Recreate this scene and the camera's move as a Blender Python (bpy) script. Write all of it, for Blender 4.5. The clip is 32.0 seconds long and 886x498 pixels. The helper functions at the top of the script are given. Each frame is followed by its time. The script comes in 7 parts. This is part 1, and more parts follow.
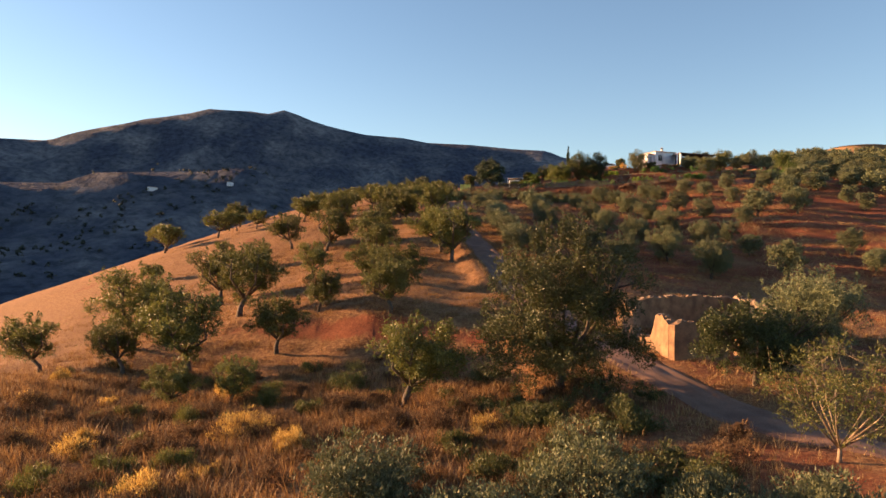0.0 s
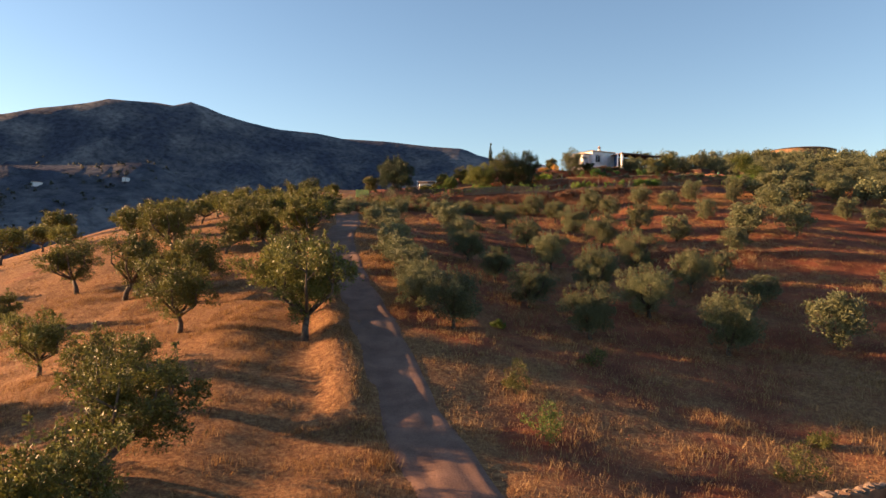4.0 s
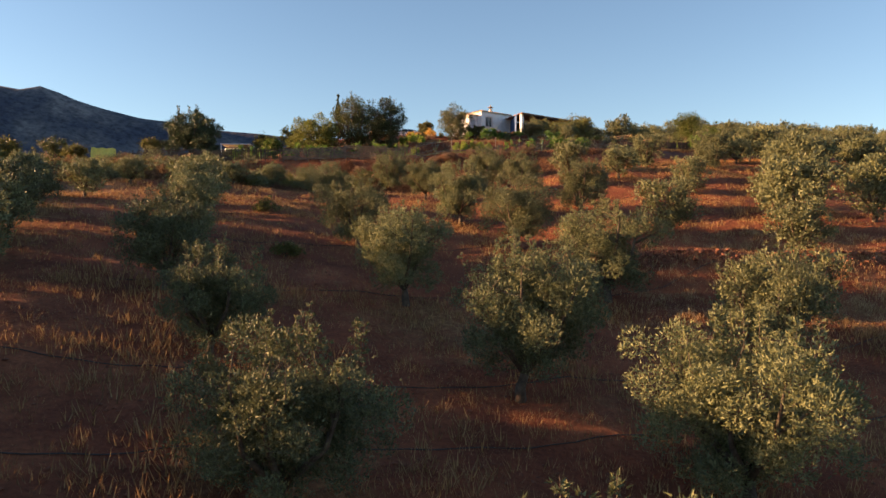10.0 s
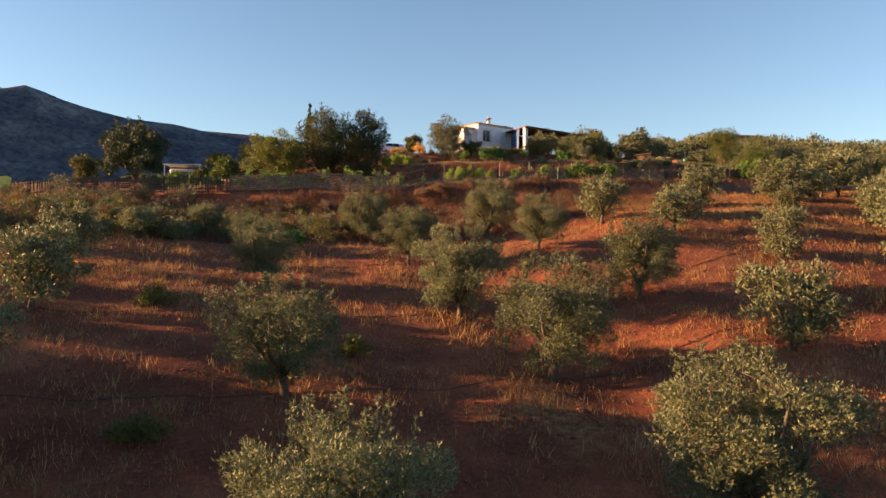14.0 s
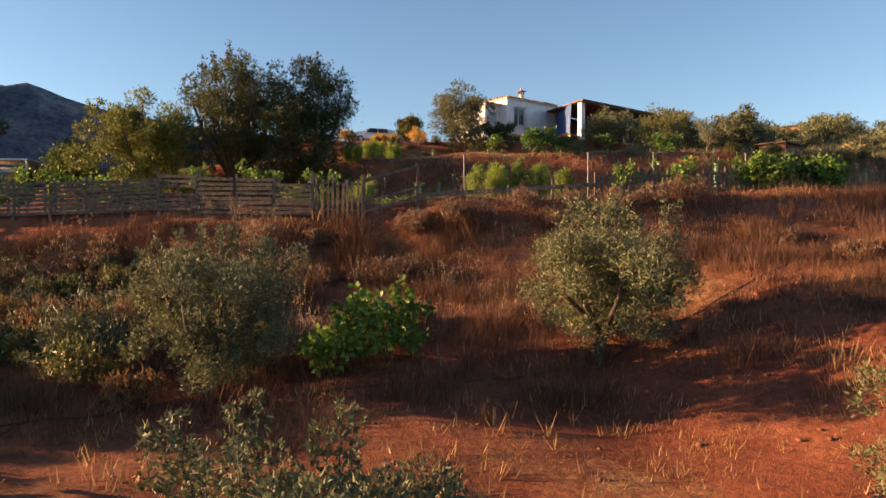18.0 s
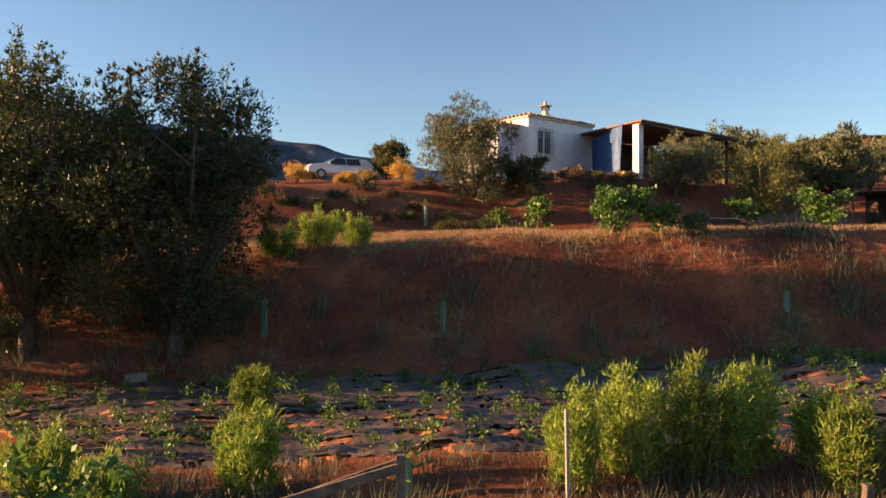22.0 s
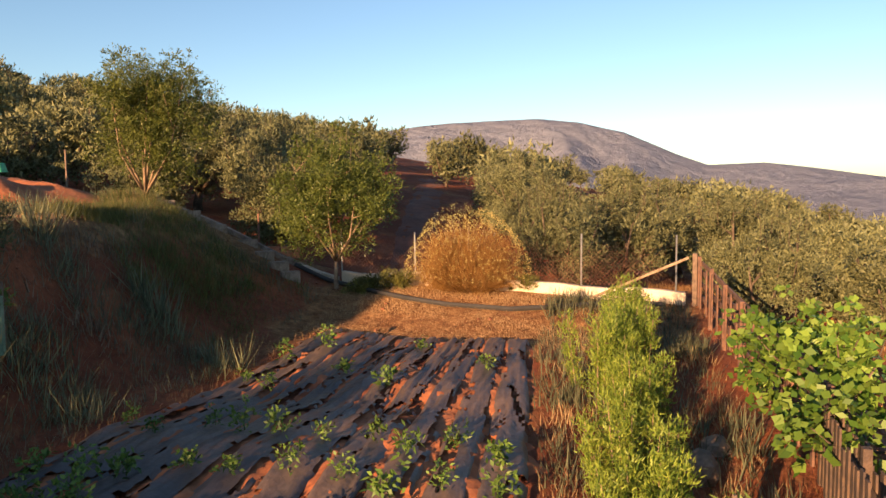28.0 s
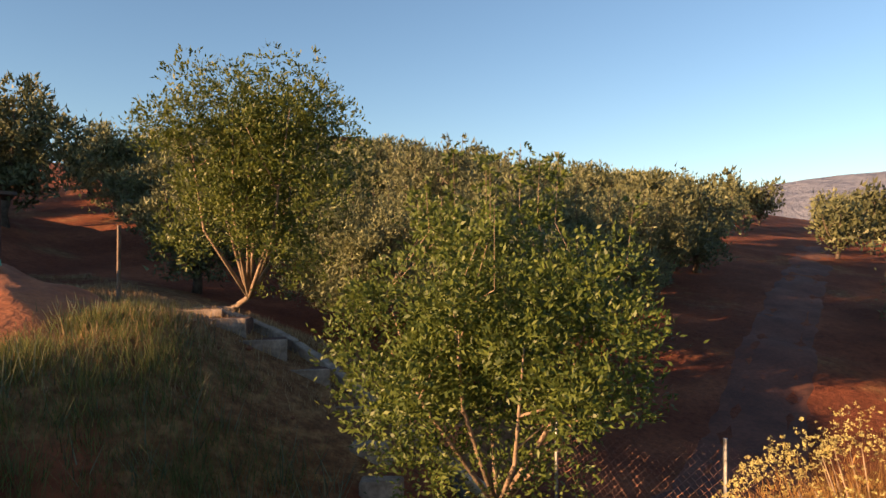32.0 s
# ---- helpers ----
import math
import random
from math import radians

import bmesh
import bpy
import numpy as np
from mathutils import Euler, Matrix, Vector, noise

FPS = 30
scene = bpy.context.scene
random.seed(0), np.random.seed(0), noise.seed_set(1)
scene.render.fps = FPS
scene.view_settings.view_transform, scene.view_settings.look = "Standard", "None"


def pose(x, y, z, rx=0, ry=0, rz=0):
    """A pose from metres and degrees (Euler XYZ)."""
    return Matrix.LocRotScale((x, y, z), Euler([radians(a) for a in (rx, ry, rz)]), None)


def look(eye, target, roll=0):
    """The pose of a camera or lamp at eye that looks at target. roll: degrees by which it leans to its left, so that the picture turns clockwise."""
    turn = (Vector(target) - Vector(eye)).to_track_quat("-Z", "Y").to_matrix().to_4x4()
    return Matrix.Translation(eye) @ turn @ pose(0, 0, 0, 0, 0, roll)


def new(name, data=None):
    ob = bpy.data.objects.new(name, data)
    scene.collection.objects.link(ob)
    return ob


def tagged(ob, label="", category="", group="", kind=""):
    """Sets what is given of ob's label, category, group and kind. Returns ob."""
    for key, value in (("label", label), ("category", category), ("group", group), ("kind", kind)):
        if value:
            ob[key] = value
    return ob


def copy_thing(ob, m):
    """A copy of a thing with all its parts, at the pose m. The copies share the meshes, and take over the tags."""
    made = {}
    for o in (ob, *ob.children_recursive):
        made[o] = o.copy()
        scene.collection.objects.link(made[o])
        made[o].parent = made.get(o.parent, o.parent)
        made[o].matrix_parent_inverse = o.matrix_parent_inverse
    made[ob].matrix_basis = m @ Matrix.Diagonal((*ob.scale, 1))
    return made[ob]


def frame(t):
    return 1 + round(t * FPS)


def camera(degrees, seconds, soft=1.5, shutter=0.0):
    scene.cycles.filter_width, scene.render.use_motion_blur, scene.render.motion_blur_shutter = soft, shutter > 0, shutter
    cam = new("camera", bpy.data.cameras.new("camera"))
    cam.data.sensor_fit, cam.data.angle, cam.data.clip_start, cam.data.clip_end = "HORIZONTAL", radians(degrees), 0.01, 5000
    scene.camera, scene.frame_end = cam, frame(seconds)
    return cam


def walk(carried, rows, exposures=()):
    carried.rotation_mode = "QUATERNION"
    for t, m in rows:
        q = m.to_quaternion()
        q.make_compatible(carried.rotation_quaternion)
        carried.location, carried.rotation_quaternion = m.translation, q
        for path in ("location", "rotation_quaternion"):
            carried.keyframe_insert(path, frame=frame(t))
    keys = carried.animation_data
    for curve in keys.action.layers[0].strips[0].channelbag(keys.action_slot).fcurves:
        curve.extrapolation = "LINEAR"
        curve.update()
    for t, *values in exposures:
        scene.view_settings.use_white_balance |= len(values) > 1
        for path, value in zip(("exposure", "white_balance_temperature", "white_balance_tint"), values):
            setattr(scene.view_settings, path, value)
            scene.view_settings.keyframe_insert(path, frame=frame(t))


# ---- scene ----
cam = camera(64.36, 32.0)
PATH = [  # seconds, place, yaw, pitch, roll
    (0, 1.379, -0.603, 18.608, 0.174, 0.368, -0.561),
    (0.5, 1.655, 2.107, 18.724, -0.845, 0.396, -0.577),
    (1, 2.204, 5.216, 19.114, -1.324, 0.395, -0.565),
    (1.5, 2.820, 8.793, 19.778, -1.438, 0.354, -0.561),
    (2, 3.358, 12.728, 20.561, -1.615, 0.307, -0.534),
    (2.5, 3.825, 16.998, 21.382, -2.087, 0.228, -0.541),
    (3, 4.260, 21.666, 22.113, -3.250, 0.190, -0.532),
    (3.5, 4.828, 26.680, 22.801, -4.742, 0.161, -0.481),
    (4, 5.640, 31.927, 23.270, -6.564, 0.190, -0.455),
    (4.5, 6.762, 37.168, 23.498, -8.567, 0.181, -0.400),
    (6.5, 13.537, 57.651, 23.439, -10.712, 0.113, -0.173),
    (7, 14.931, 62.545, 23.775, -11.307, 0.027, -0.150),
    (7.5, 16.248, 67.009, 24.206, -12.502, 0.079, -0.146),
    (8, 17.127, 70.381, 24.394, -14.077, 0.071, -0.121),
    (8.5, 17.720, 72.702, 24.328, -14.675, 0.008, -0.098),
    (9, 18.069, 73.956, 24.232, -15.323, -0.034, -0.072),
    (9.5, 18.303, 74.399, 23.952, -15.728, 0.033, -0.104),
    (10, 18.473, 74.752, 23.655, -16.122, -0.041, -0.097),
    (10.5, 18.734, 75.490, 23.386, -16.423, -0.099, -0.081),
    (11, 19.225, 77.185, 23.487, -16.541, -0.055, -0.077),
    (11.5, 19.883, 79.437, 24.410, -16.650, -0.037, -0.173),
    (12, 20.592, 81.658, 26.040, -16.712, 0.031, -0.232),
    (12.5, 21.138, 83.266, 27.377, -16.755, 0.097, -0.315),
    (13, 21.607, 84.808, 27.976, -16.788, 0.108, -0.368),
    (13.5, 22.070, 86.739, 28.023, -16.868, 0.126, -0.339),
    (14, 22.680, 89.404, 28.032, -16.936, 0.086, -0.306),
    (14.5, 23.376, 92.289, 28.292, -16.856, 0.084, -0.287),
    (16.5, 27.493, 106.676, 30.480, -16.707, -0.065, -0.248),
    (17, 28.644, 110.683, 30.798, -16.619, -0.098, -0.257),
    (17.5, 30.120, 115.442, 31.218, -16.540, -0.128, -0.250),
    (18, 31.610, 120.452, 31.747, -16.516, -0.097, -0.275),
    (18.5, 32.961, 125.187, 32.363, -16.700, -0.108, -0.218),
    (19, 33.977, 129.183, 33.189, -17.058, -0.169, -0.177),
    (19.5, 34.673, 132.021, 34.259, -17.239, -0.249, -0.177),
    (20, 35.102, 133.797, 35.348, -17.373, -0.339, -0.103),
    (20.5, 35.423, 135.064, 36.032, -17.537, -0.221, -0.132),
    (21, 35.673, 136.182, 36.439, -17.648, -0.110, -0.078),
    (21.5, 35.958, 137.339, 36.646, -17.749, -0.047, -0.040),
    (22, 36.231, 138.317, 36.738, -17.715, 0.017, 0.057),
    (22.5, 36.654, 138.988, 36.981, -18.021, -1.468, 0.198),
    (23, 37.607, 139.421, 37.587, -27.507, -3.810, 0.545),
    (23.5, 38.553, 139.676, 38.168, -40.560, -6.549, 0.884),
    (24, 39.340, 139.713, 38.388, -50.436, -6.467, 1.027),
    (24.5, 40.373, 139.647, 38.347, -57.022, -6.441, 1.025),
    (25, 41.943, 139.758, 38.153, -61.313, -6.221, 0.997),
    (25.5, 44.025, 140.074, 37.970, -63.993, -5.797, 1.024),
    (26, 46.333, 140.514, 37.908, -67.137, -4.975, 1.048),
    (26.5, 48.673, 141.083, 37.902, -70.425, -4.937, 0.995),
    (28.5, 60.307, 143.683, 37.709, -77.434, -4.584, 0.762),
    (29, 62.821, 144.218, 37.620, -76.790, -3.465, 0.811),
    (29.5, 64.499, 144.596, 37.773, -73.554, -2.697, 0.761),
    (30, 65.680, 144.805, 38.067, -68.113, -2.026, 0.638),
    (30.5, 66.692, 144.931, 38.361, -61.981, -1.394, 0.473),
    (31, 67.768, 145.084, 38.572, -56.838, -0.569, 0.290),
    (31.5, 68.718, 145.249, 38.639, -52.515, 0.051, 0.165),
    (32, 69.350, 145.662, 38.629, -47.495, 0.035, 0.126),
]
walk(cam, [(t, pose(x, y, z, 90 + pitch, roll, yaw)) for t, x, y, z, yaw, pitch, roll in PATH],
     exposures=[(0.0, 1.98, 6800, 14.0), (9.0, 2.0, 6800, 14.0), (14.0, 1.96, 6700, 14.0), (19.0, 1.83, 6450, 14.0), (24.0, 1.8, 6500, 12.0), (32.0, 1.78, 6500, 12.0)])

# ---- light ----
SUN_BEARING, SUN_HEIGHT = -73.2, 11.0      # degrees from +y towards +x, degrees above the horizon
world = bpy.data.worlds.new("sky")
scene.world = world
world.use_nodes = True
wn = world.node_tree.nodes
sky = wn.new("ShaderNodeTexSky")
sky.sky_type, sky.sun_disc = 'NISHITA', False
sky.sun_elevation, sky.sun_rotation = radians(SUN_HEIGHT), radians(SUN_BEARING)
sky.altitude, sky.air_density, sky.dust_density, sky.ozone_density = 400, 1.0, 0.3, 2.0
wn["Background"].inputs["Strength"].default_value = 0.060
world.node_tree.links.new(sky.outputs[0], wn["Background"].inputs["Color"])
sun = new("sun", bpy.data.lights.new("sun", 'SUN'))
sun.data.energy, sun.data.angle, sun.data.color = 5.0, radians(0.5), (1.0, 0.575, 0.275)
sb, sh = radians(SUN_BEARING), radians(SUN_HEIGHT)
sun.matrix_world = look((0, 0, 200), (-math.sin(sb) * math.cos(sh) * 100, -math.cos(sb) * math.cos(sh) * 100, 200 - 100 * math.sin(sh)))


# ---- materials ----
def mat(name, base, other=None, size=4.0, rough=0.85, bump=0.3, metal=0.0, fine=40.0, third=None):
    """A surface of two or three mottled colours with fine grain and relief."""
    m = bpy.data.materials.new(name)
    m.use_nodes = True
    n, l = m.node_tree.nodes, m.node_tree.links
    p = n["Principled BSDF"]
    p.inputs["Roughness"].default_value, p.inputs["Metallic"].default_value = rough, metal
    geo = n.new("ShaderNodeTexCoord")
    big, grain = n.new("ShaderNodeTexNoise"), n.new("ShaderNodeTexNoise")
    big.inputs["Scale"].default_value, big.inputs["Detail"].default_value = size, 6
    grain.inputs["Scale"].default_value, grain.inputs["Detail"].default_value = fine, 4
    for q in (big, grain):
        l.new(geo.outputs["Object"], q.inputs["Vector"])
    ramp = n.new("ShaderNodeValToRGB")
    other = other or tuple(c * 0.7 for c in base)
    ramp.color_ramp.elements[0].position, ramp.color_ramp.elements[1].position = 0.36, 0.64
    ramp.color_ramp.elements[0].color, ramp.color_ramp.elements[1].color = (*other, 1), (*base, 1)
    if third:
        e = ramp.color_ramp.elements.new(0.78)
        e.color = (*third, 1)
    l.new(big.outputs["Fac"], ramp.inputs["Fac"])
    mix = n.new("ShaderNodeMixRGB")
    mix.blend_type = 'OVERLAY'
    mix.inputs["Fac"].default_value = 0.5
    l.new(ramp.outputs["Color"], mix.inputs["Color1"])
    l.new(grain.outputs["Fac"], mix.inputs["Color2"])
    l.new(mix.outputs["Color"], p.inputs["Base Color"])
    if bump:
        b = n.new("ShaderNodeBump")
        b.inputs["Strength"].default_value, b.inputs["Distance"].default_value = bump, 0.02
        l.new(grain.outputs["Fac"], b.inputs["Height"])
        l.new(b.outputs["Normal"], p.inputs["Normal"])
    return m


def leaf_mat(name, dark, light, glow=0.35, rough=0.5):
    """Leaves: each one its own tint between two greens, with light shining through."""
    m = bpy.data.materials.new(name)
    m.use_nodes = True
    n, l = m.node_tree.nodes, m.node_tree.links
    p, out = n["Principled BSDF"], n["Material Output"]
    p.inputs["Roughness"].default_value = rough
    p.inputs["Specular IOR Level"].default_value = 0.35
    geo = n.new("ShaderNodeNewGeometry")
    info = n.new("ShaderNodeObjectInfo")
    ramp = n.new("ShaderNodeValToRGB")
    ramp.color_ramp.elements[0].color, ramp.color_ramp.elements[1].color = (*dark, 1), (*light, 1)
    l.new(geo.outputs["Random Per Island"], ramp.inputs["Fac"])
    hsv = n.new("ShaderNodeHueSaturation")
    shift = n.new("ShaderNodeMapRange")
    shift.inputs["To Min"].default_value, shift.inputs["To Max"].default_value = 0.75, 1.25
    l.new(info.outputs["Random"], shift.inputs["Value"])
    l.new(shift.outputs[0], hsv.inputs["Value"])
    l.new(ramp.outputs["Color"], hsv.inputs["Color"])
    tr, mx = n.new("ShaderNodeBsdfTranslucent"), n.new("ShaderNodeMixShader")
    mx.inputs["Fac"].default_value = glow
    l.new(hsv.outputs["Color"], p.inputs["Base Color"])
    l.new(hsv.outputs["Color"], tr.inputs["Color"])
    l.new(p.outputs[0], mx.inputs[1])
    l.new(tr.outputs[0], mx.inputs[2])
    l.new(mx.outputs[0], out.inputs["Surface"])
    return m


OLIVE_LEAF = leaf_mat("olive_leaf", (0.056, 0.068, 0.032), (0.19, 0.203, 0.096), 0.2, 0.58)
ALMOND_LEAF = leaf_mat("almond_leaf", (0.056, 0.063, 0.015), (0.155, 0.155, 0.038), 0.32)
WALNUT_LEAF = leaf_mat("walnut_leaf", (0.036, 0.06, 0.012), (0.115, 0.145, 0.03))
DARK_LEAF = leaf_mat("dark_leaf", (0.025, 0.036, 0.012), (0.085, 0.10, 0.03), 0.28)
GREEN_LEAF = leaf_mat("fresh_leaf", (0.05, 0.09, 0.018), (0.14, 0.19, 0.04))
VINE_LEAF = leaf_mat("vine_leaf", (0.05, 0.125, 0.016), (0.19, 0.29, 0.05))
BIG_LEAF = leaf_mat("carob_leaf", (0.036, 0.044, 0.013), (0.108, 0.112, 0.032), 0.25)
CYPRESS_LEAF = leaf_mat("cypress_leaf", (0.015, 0.03, 0.012), (0.05, 0.075, 0.03), 0.1)
GRASS_DRY = leaf_mat("dry_grass", (0.17, 0.085, 0.04), (0.50, 0.32, 0.14), 0.4, 0.7)
GRASS_GREEN = leaf_mat("green_grass", (0.06, 0.072, 0.045), (0.22, 0.235, 0.14), 0.35, 0.7)
GOLD_LEAF = leaf_mat("golden_bush", (0.30, 0.17, 0.04), (0.60, 0.42, 0.12), 0.4, 0.7)
CREAM = leaf_mat("cream_flower", (0.5, 0.36, 0.13), (0.72, 0.58, 0.27), 0.3, 0.7)
BARK = mat("bark", (0.12, 0.09, 0.065), (0.05, 0.035, 0.025), 6, 0.95, 0.8, fine=30)
PALE_BARK = mat("pale_bark", (0.30, 0.22, 0.15), (0.16, 0.11, 0.07), 6, 0.9, 0.6, fine=30)
WHITE = mat("whitewash", (0.70, 0.715, 0.74), (0.56, 0.57, 0.59), 1.2, 0.85, 0.3, fine=18)
TILE = mat("roof_tile", (0.36, 0.27, 0.21), (0.20, 0.12, 0.09), 5, 0.85, 0.5)
WOOD = mat("weathered_wood", (0.19, 0.135, 0.098), (0.09, 0.064, 0.05), 7, 0.9, 0.5, fine=60)
DARK_WOOD = mat("dark_wood", (0.10, 0.065, 0.045), (0.05, 0.035, 0.03), 6, 0.9, 0.5, fine=60)
PLASTER = mat("ruin_plaster", (0.28, 0.165, 0.09), (0.15, 0.085, 0.05), 1.4, 0.95, 0.7, fine=14)
STONE = mat("stone", (0.24, 0.17, 0.12), (0.13, 0.09, 0.065), 4, 0.9, 0.6, fine=20)
RED_STONE = mat("red_stone", (0.25, 0.095, 0.05), (0.12, 0.045, 0.026), 4, 0.95, 0.6, fine=20)
CREAM_WALL = mat("cream_render", (0.60, 0.52, 0.40), (0.44, 0.36, 0.27), 2, 0.9, 0.3)
CONCRETE = mat("concrete", (0.34, 0.29, 0.24), (0.20, 0.16, 0.125), 3, 0.9, 0.4)
BRICK = mat("hollow_brick", (0.50, 0.20, 0.10), (0.36, 0.13, 0.07), 8, 0.9, 0.4)
BLACK = mat("black_plastic", (0.06, 0.05, 0.05), (0.13, 0.088, 0.065), 1.1, 0.5, 0.5, fine=14)
HOSE = mat("hose", (0.03, 0.028, 0.028), (0.02, 0.02, 0.02), 5, 0.6, 0.1)
YELLOW = mat("yellow_sheet", (0.62, 0.52, 0.10), (0.50, 0.40, 0.07), 1.5, 0.6, 0.2)
BLUE = mat("blue_sheet", (0.05, 0.12, 0.28), (0.03, 0.07, 0.19), 2.5, 0.6, 0.4)
CAR_PAINT = mat("car_paint", (0.78, 0.78, 0.78), (0.72, 0.72, 0.72), 2, 0.25, 0.0)
GLASS_DARK = mat("dark_glass", (0.03, 0.035, 0.04), (0.02, 0.02, 0.025), 2, 0.08, 0.0)
RUBBER = mat("rubber", (0.03, 0.03, 0.03), (0.02, 0.02, 0.02), 6, 0.8, 0.1)
METAL = mat("zinc", (0.45, 0.45, 0.45), (0.30, 0.30, 0.31), 5, 0.45, 0.1, 0.9)
RUST = mat("rusty_sheet", (0.26, 0.12, 0.07), (0.14, 0.07, 0.05), 3, 0.8, 0.4)
DOOR_GREY = mat("grey_door", (0.36, 0.40, 0.44), (0.28, 0.32, 0.36), 3, 0.6, 0.2)
GREEN_TUBE = mat("green_tube", (0.14, 0.23, 0.16), (0.09, 0.16, 0.11), 4, 0.55, 0.1)
RED_SOIL = mat("red_soil", (0.40, 0.14, 0.055), (0.25, 0.08, 0.033), 1.3, 0.97, 0.9, fine=9, third=(0.46, 0.21, 0.095))
ROAD_SOIL = mat("road_soil", (0.20, 0.108, 0.074), (0.13, 0.068, 0.047), 0.8, 0.95, 0.6, fine=12)


QUARRY = (2500.0, 30.0, 60.0)


def ground_material():
    """Red earth under dry grass and, far off, scrub with blue haze in its colour; the cover is laid on by area."""
    m = bpy.data.materials.new("earth")
    m.use_nodes = True
    n, l = m.node_tree.nodes, m.node_tree.links
    p = n["Principled BSDF"]
    p.inputs["Roughness"].default_value = 0.97
    p.inputs["Specular IOR Level"].default_value = 0.15
    co = n.new("ShaderNodeTexCoord")

    def noise_at(scale, detail=6, rough=0.6):
        q = n.new("ShaderNodeTexNoise")
        q.inputs["Scale"].default_value, q.inputs["Detail"].default_value, q.inputs["Roughness"].default_value = scale, detail, rough
        l.new(co.outputs["Object"], q.inputs["Vector"])
        return q.outputs["Fac"]

    def ramp(fac, *stops):
        r = n.new("ShaderNodeValToRGB")
        els = r.color_ramp.elements
        while len(els) < len(stops):
            els.new(0.5)
        for e, (pos, col) in zip(els, stops):
            e.position, e.color = pos, (*col, 1)
        l.new(fac, r.inputs["Fac"])
        return r.outputs["Color"]

    def mixed(fac, a, b):
        x = n.new("ShaderNodeMixRGB")
        l.new(fac, x.inputs["Fac"])
        l.new(a, x.inputs["Color1"])
        l.new(b, x.inputs["Color2"])
        return x.outputs["Color"]

    soil = ramp(noise_at(0.35), (0.3, (0.11, 0.036, 0.02)), (0.5, (0.18, 0.058, 0.03)), (0.68, (0.28, 0.10, 0.048)))
    straw = ramp(noise_at(3.4, 10, 0.78), (0.3, (0.08, 0.037, 0.018)), (0.48, (0.19, 0.092, 0.042)), (0.66, (0.37, 0.215, 0.098)))
    clods = ramp(noise_at(7.0, 8, 0.75), (0.32, (0.42, 0.40, 0.40)), (0.5, (1.0, 1.0, 1.0)), (0.68, (1.45, 1.4, 1.3)))
    # slate-blue distance haze is mixed into the far scrub's own colours
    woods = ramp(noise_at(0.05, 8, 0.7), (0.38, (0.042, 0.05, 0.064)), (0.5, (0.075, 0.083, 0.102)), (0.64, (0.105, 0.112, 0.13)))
    # broad light and dark tones paint in the shading of ridges and spurs
    relief_tones = ramp(noise_at(0.006, 5, 0.6), (0.40, (0.6, 0.65, 0.78)), (0.52, (1.05, 1.02, 1.0)), (0.64, (1.9, 1.7, 1.5)))
    hazy_scrub_mix = n.new("ShaderNodeMixRGB")
    hazy_scrub_mix.blend_type = 'MULTIPLY'
    hazy_scrub_mix.inputs["Fac"].default_value = 1.0
    l.new(woods, hazy_scrub_mix.inputs["Color1"])
    l.new(relief_tones, hazy_scrub_mix.inputs["Color2"])
    scrub = hazy_scrub_mix.outputs["Color"]
    # the eastern slopes' pale blue haze is put into this colour, contrast kept low
    hazy_heath = ramp(noise_at(0.03, 8, 0.65), (0.36, (0.14, 0.16, 0.21)), (0.5, (0.17, 0.188, 0.243)), (0.66, (0.20, 0.217, 0.272)))
    cov = n.new("ShaderNodeVertexColor")
    cov.layer_name = "cover"
    sep = n.new("ShaderNodeSeparateColor")
    l.new(cov.outputs["Color"], sep.inputs["Color"])
    patch = n.new("ShaderNodeMath")
    patch.operation = 'ADD'
    l.new(noise_at(0.6, 7, 0.7), patch.inputs[0])
    l.new(sep.outputs[0], patch.inputs[1])
    edge = n.new("ShaderNodeMapRange")
    edge.inputs["From Min"].default_value, edge.inputs["From Max"].default_value = 0.85, 1.1
    l.new(patch.outputs[0], edge.inputs["Value"])
    plain = mixed(edge.outputs[0], soil, straw)
    mul = n.new("ShaderNodeMixRGB")
    mul.blend_type = 'MULTIPLY'
    mul.inputs["Fac"].default_value = 0.75
    l.new(plain, mul.inputs["Color1"])
    l.new(clods, mul.inputs["Color2"])
    near = mul.outputs["Color"]
    col = mixed(sep.outputs[2], near, mixed(sep.outputs[1], scrub, hazy_heath))
    # a bare pale quarry on the far eastern slope
    spot, gap = n.new("ShaderNodeVectorMath"), n.new("ShaderNodeMapRange")
    spot.operation = 'DISTANCE'
    spot.inputs[1].default_value = QUARRY
    l.new(co.outputs["Object"], spot.inputs[0])
    gap.inputs["From Min"].default_value, gap.inputs["From Max"].default_value = 70, 34
    l.new(spot.outputs["Value"], gap.inputs["Value"])
    pale = n.new("ShaderNodeRGB")
    pale.outputs[0].default_value = (0.5, 0.42, 0.34, 1)
    col = mixed(gap.outputs[0], col, pale.outputs[0])
    l.new(col, p.inputs["Base Color"])
    b = n.new("ShaderNodeBump")
    b.inputs["Strength"].default_value, b.inputs["Distance"].default_value = 0.9, 0.12
    calm = n.new("ShaderNodeMapRange")
    calm.inputs["To Min"].default_value, calm.inputs["To Max"].default_value = 0.9, 0.05
    l.new(sep.outputs[2], calm.inputs["Value"])
    l.new(calm.outputs[0], b.inputs["Strength"])
    l.new(noise_at(3.0, 8, 0.7), b.inputs["Height"])
    hills = n.new("ShaderNodeBump")
    hills.inputs["Distance"].default_value = 35.0
    l.new(sep.outputs[2], hills.inputs["Strength"])
    l.new(noise_at(0.008, 9, 0.62), hills.inputs["Height"])
    l.new(b.outputs["Normal"], hills.inputs["Normal"])
    l.new(hills.outputs["Normal"], p.inputs["Normal"])
    return m


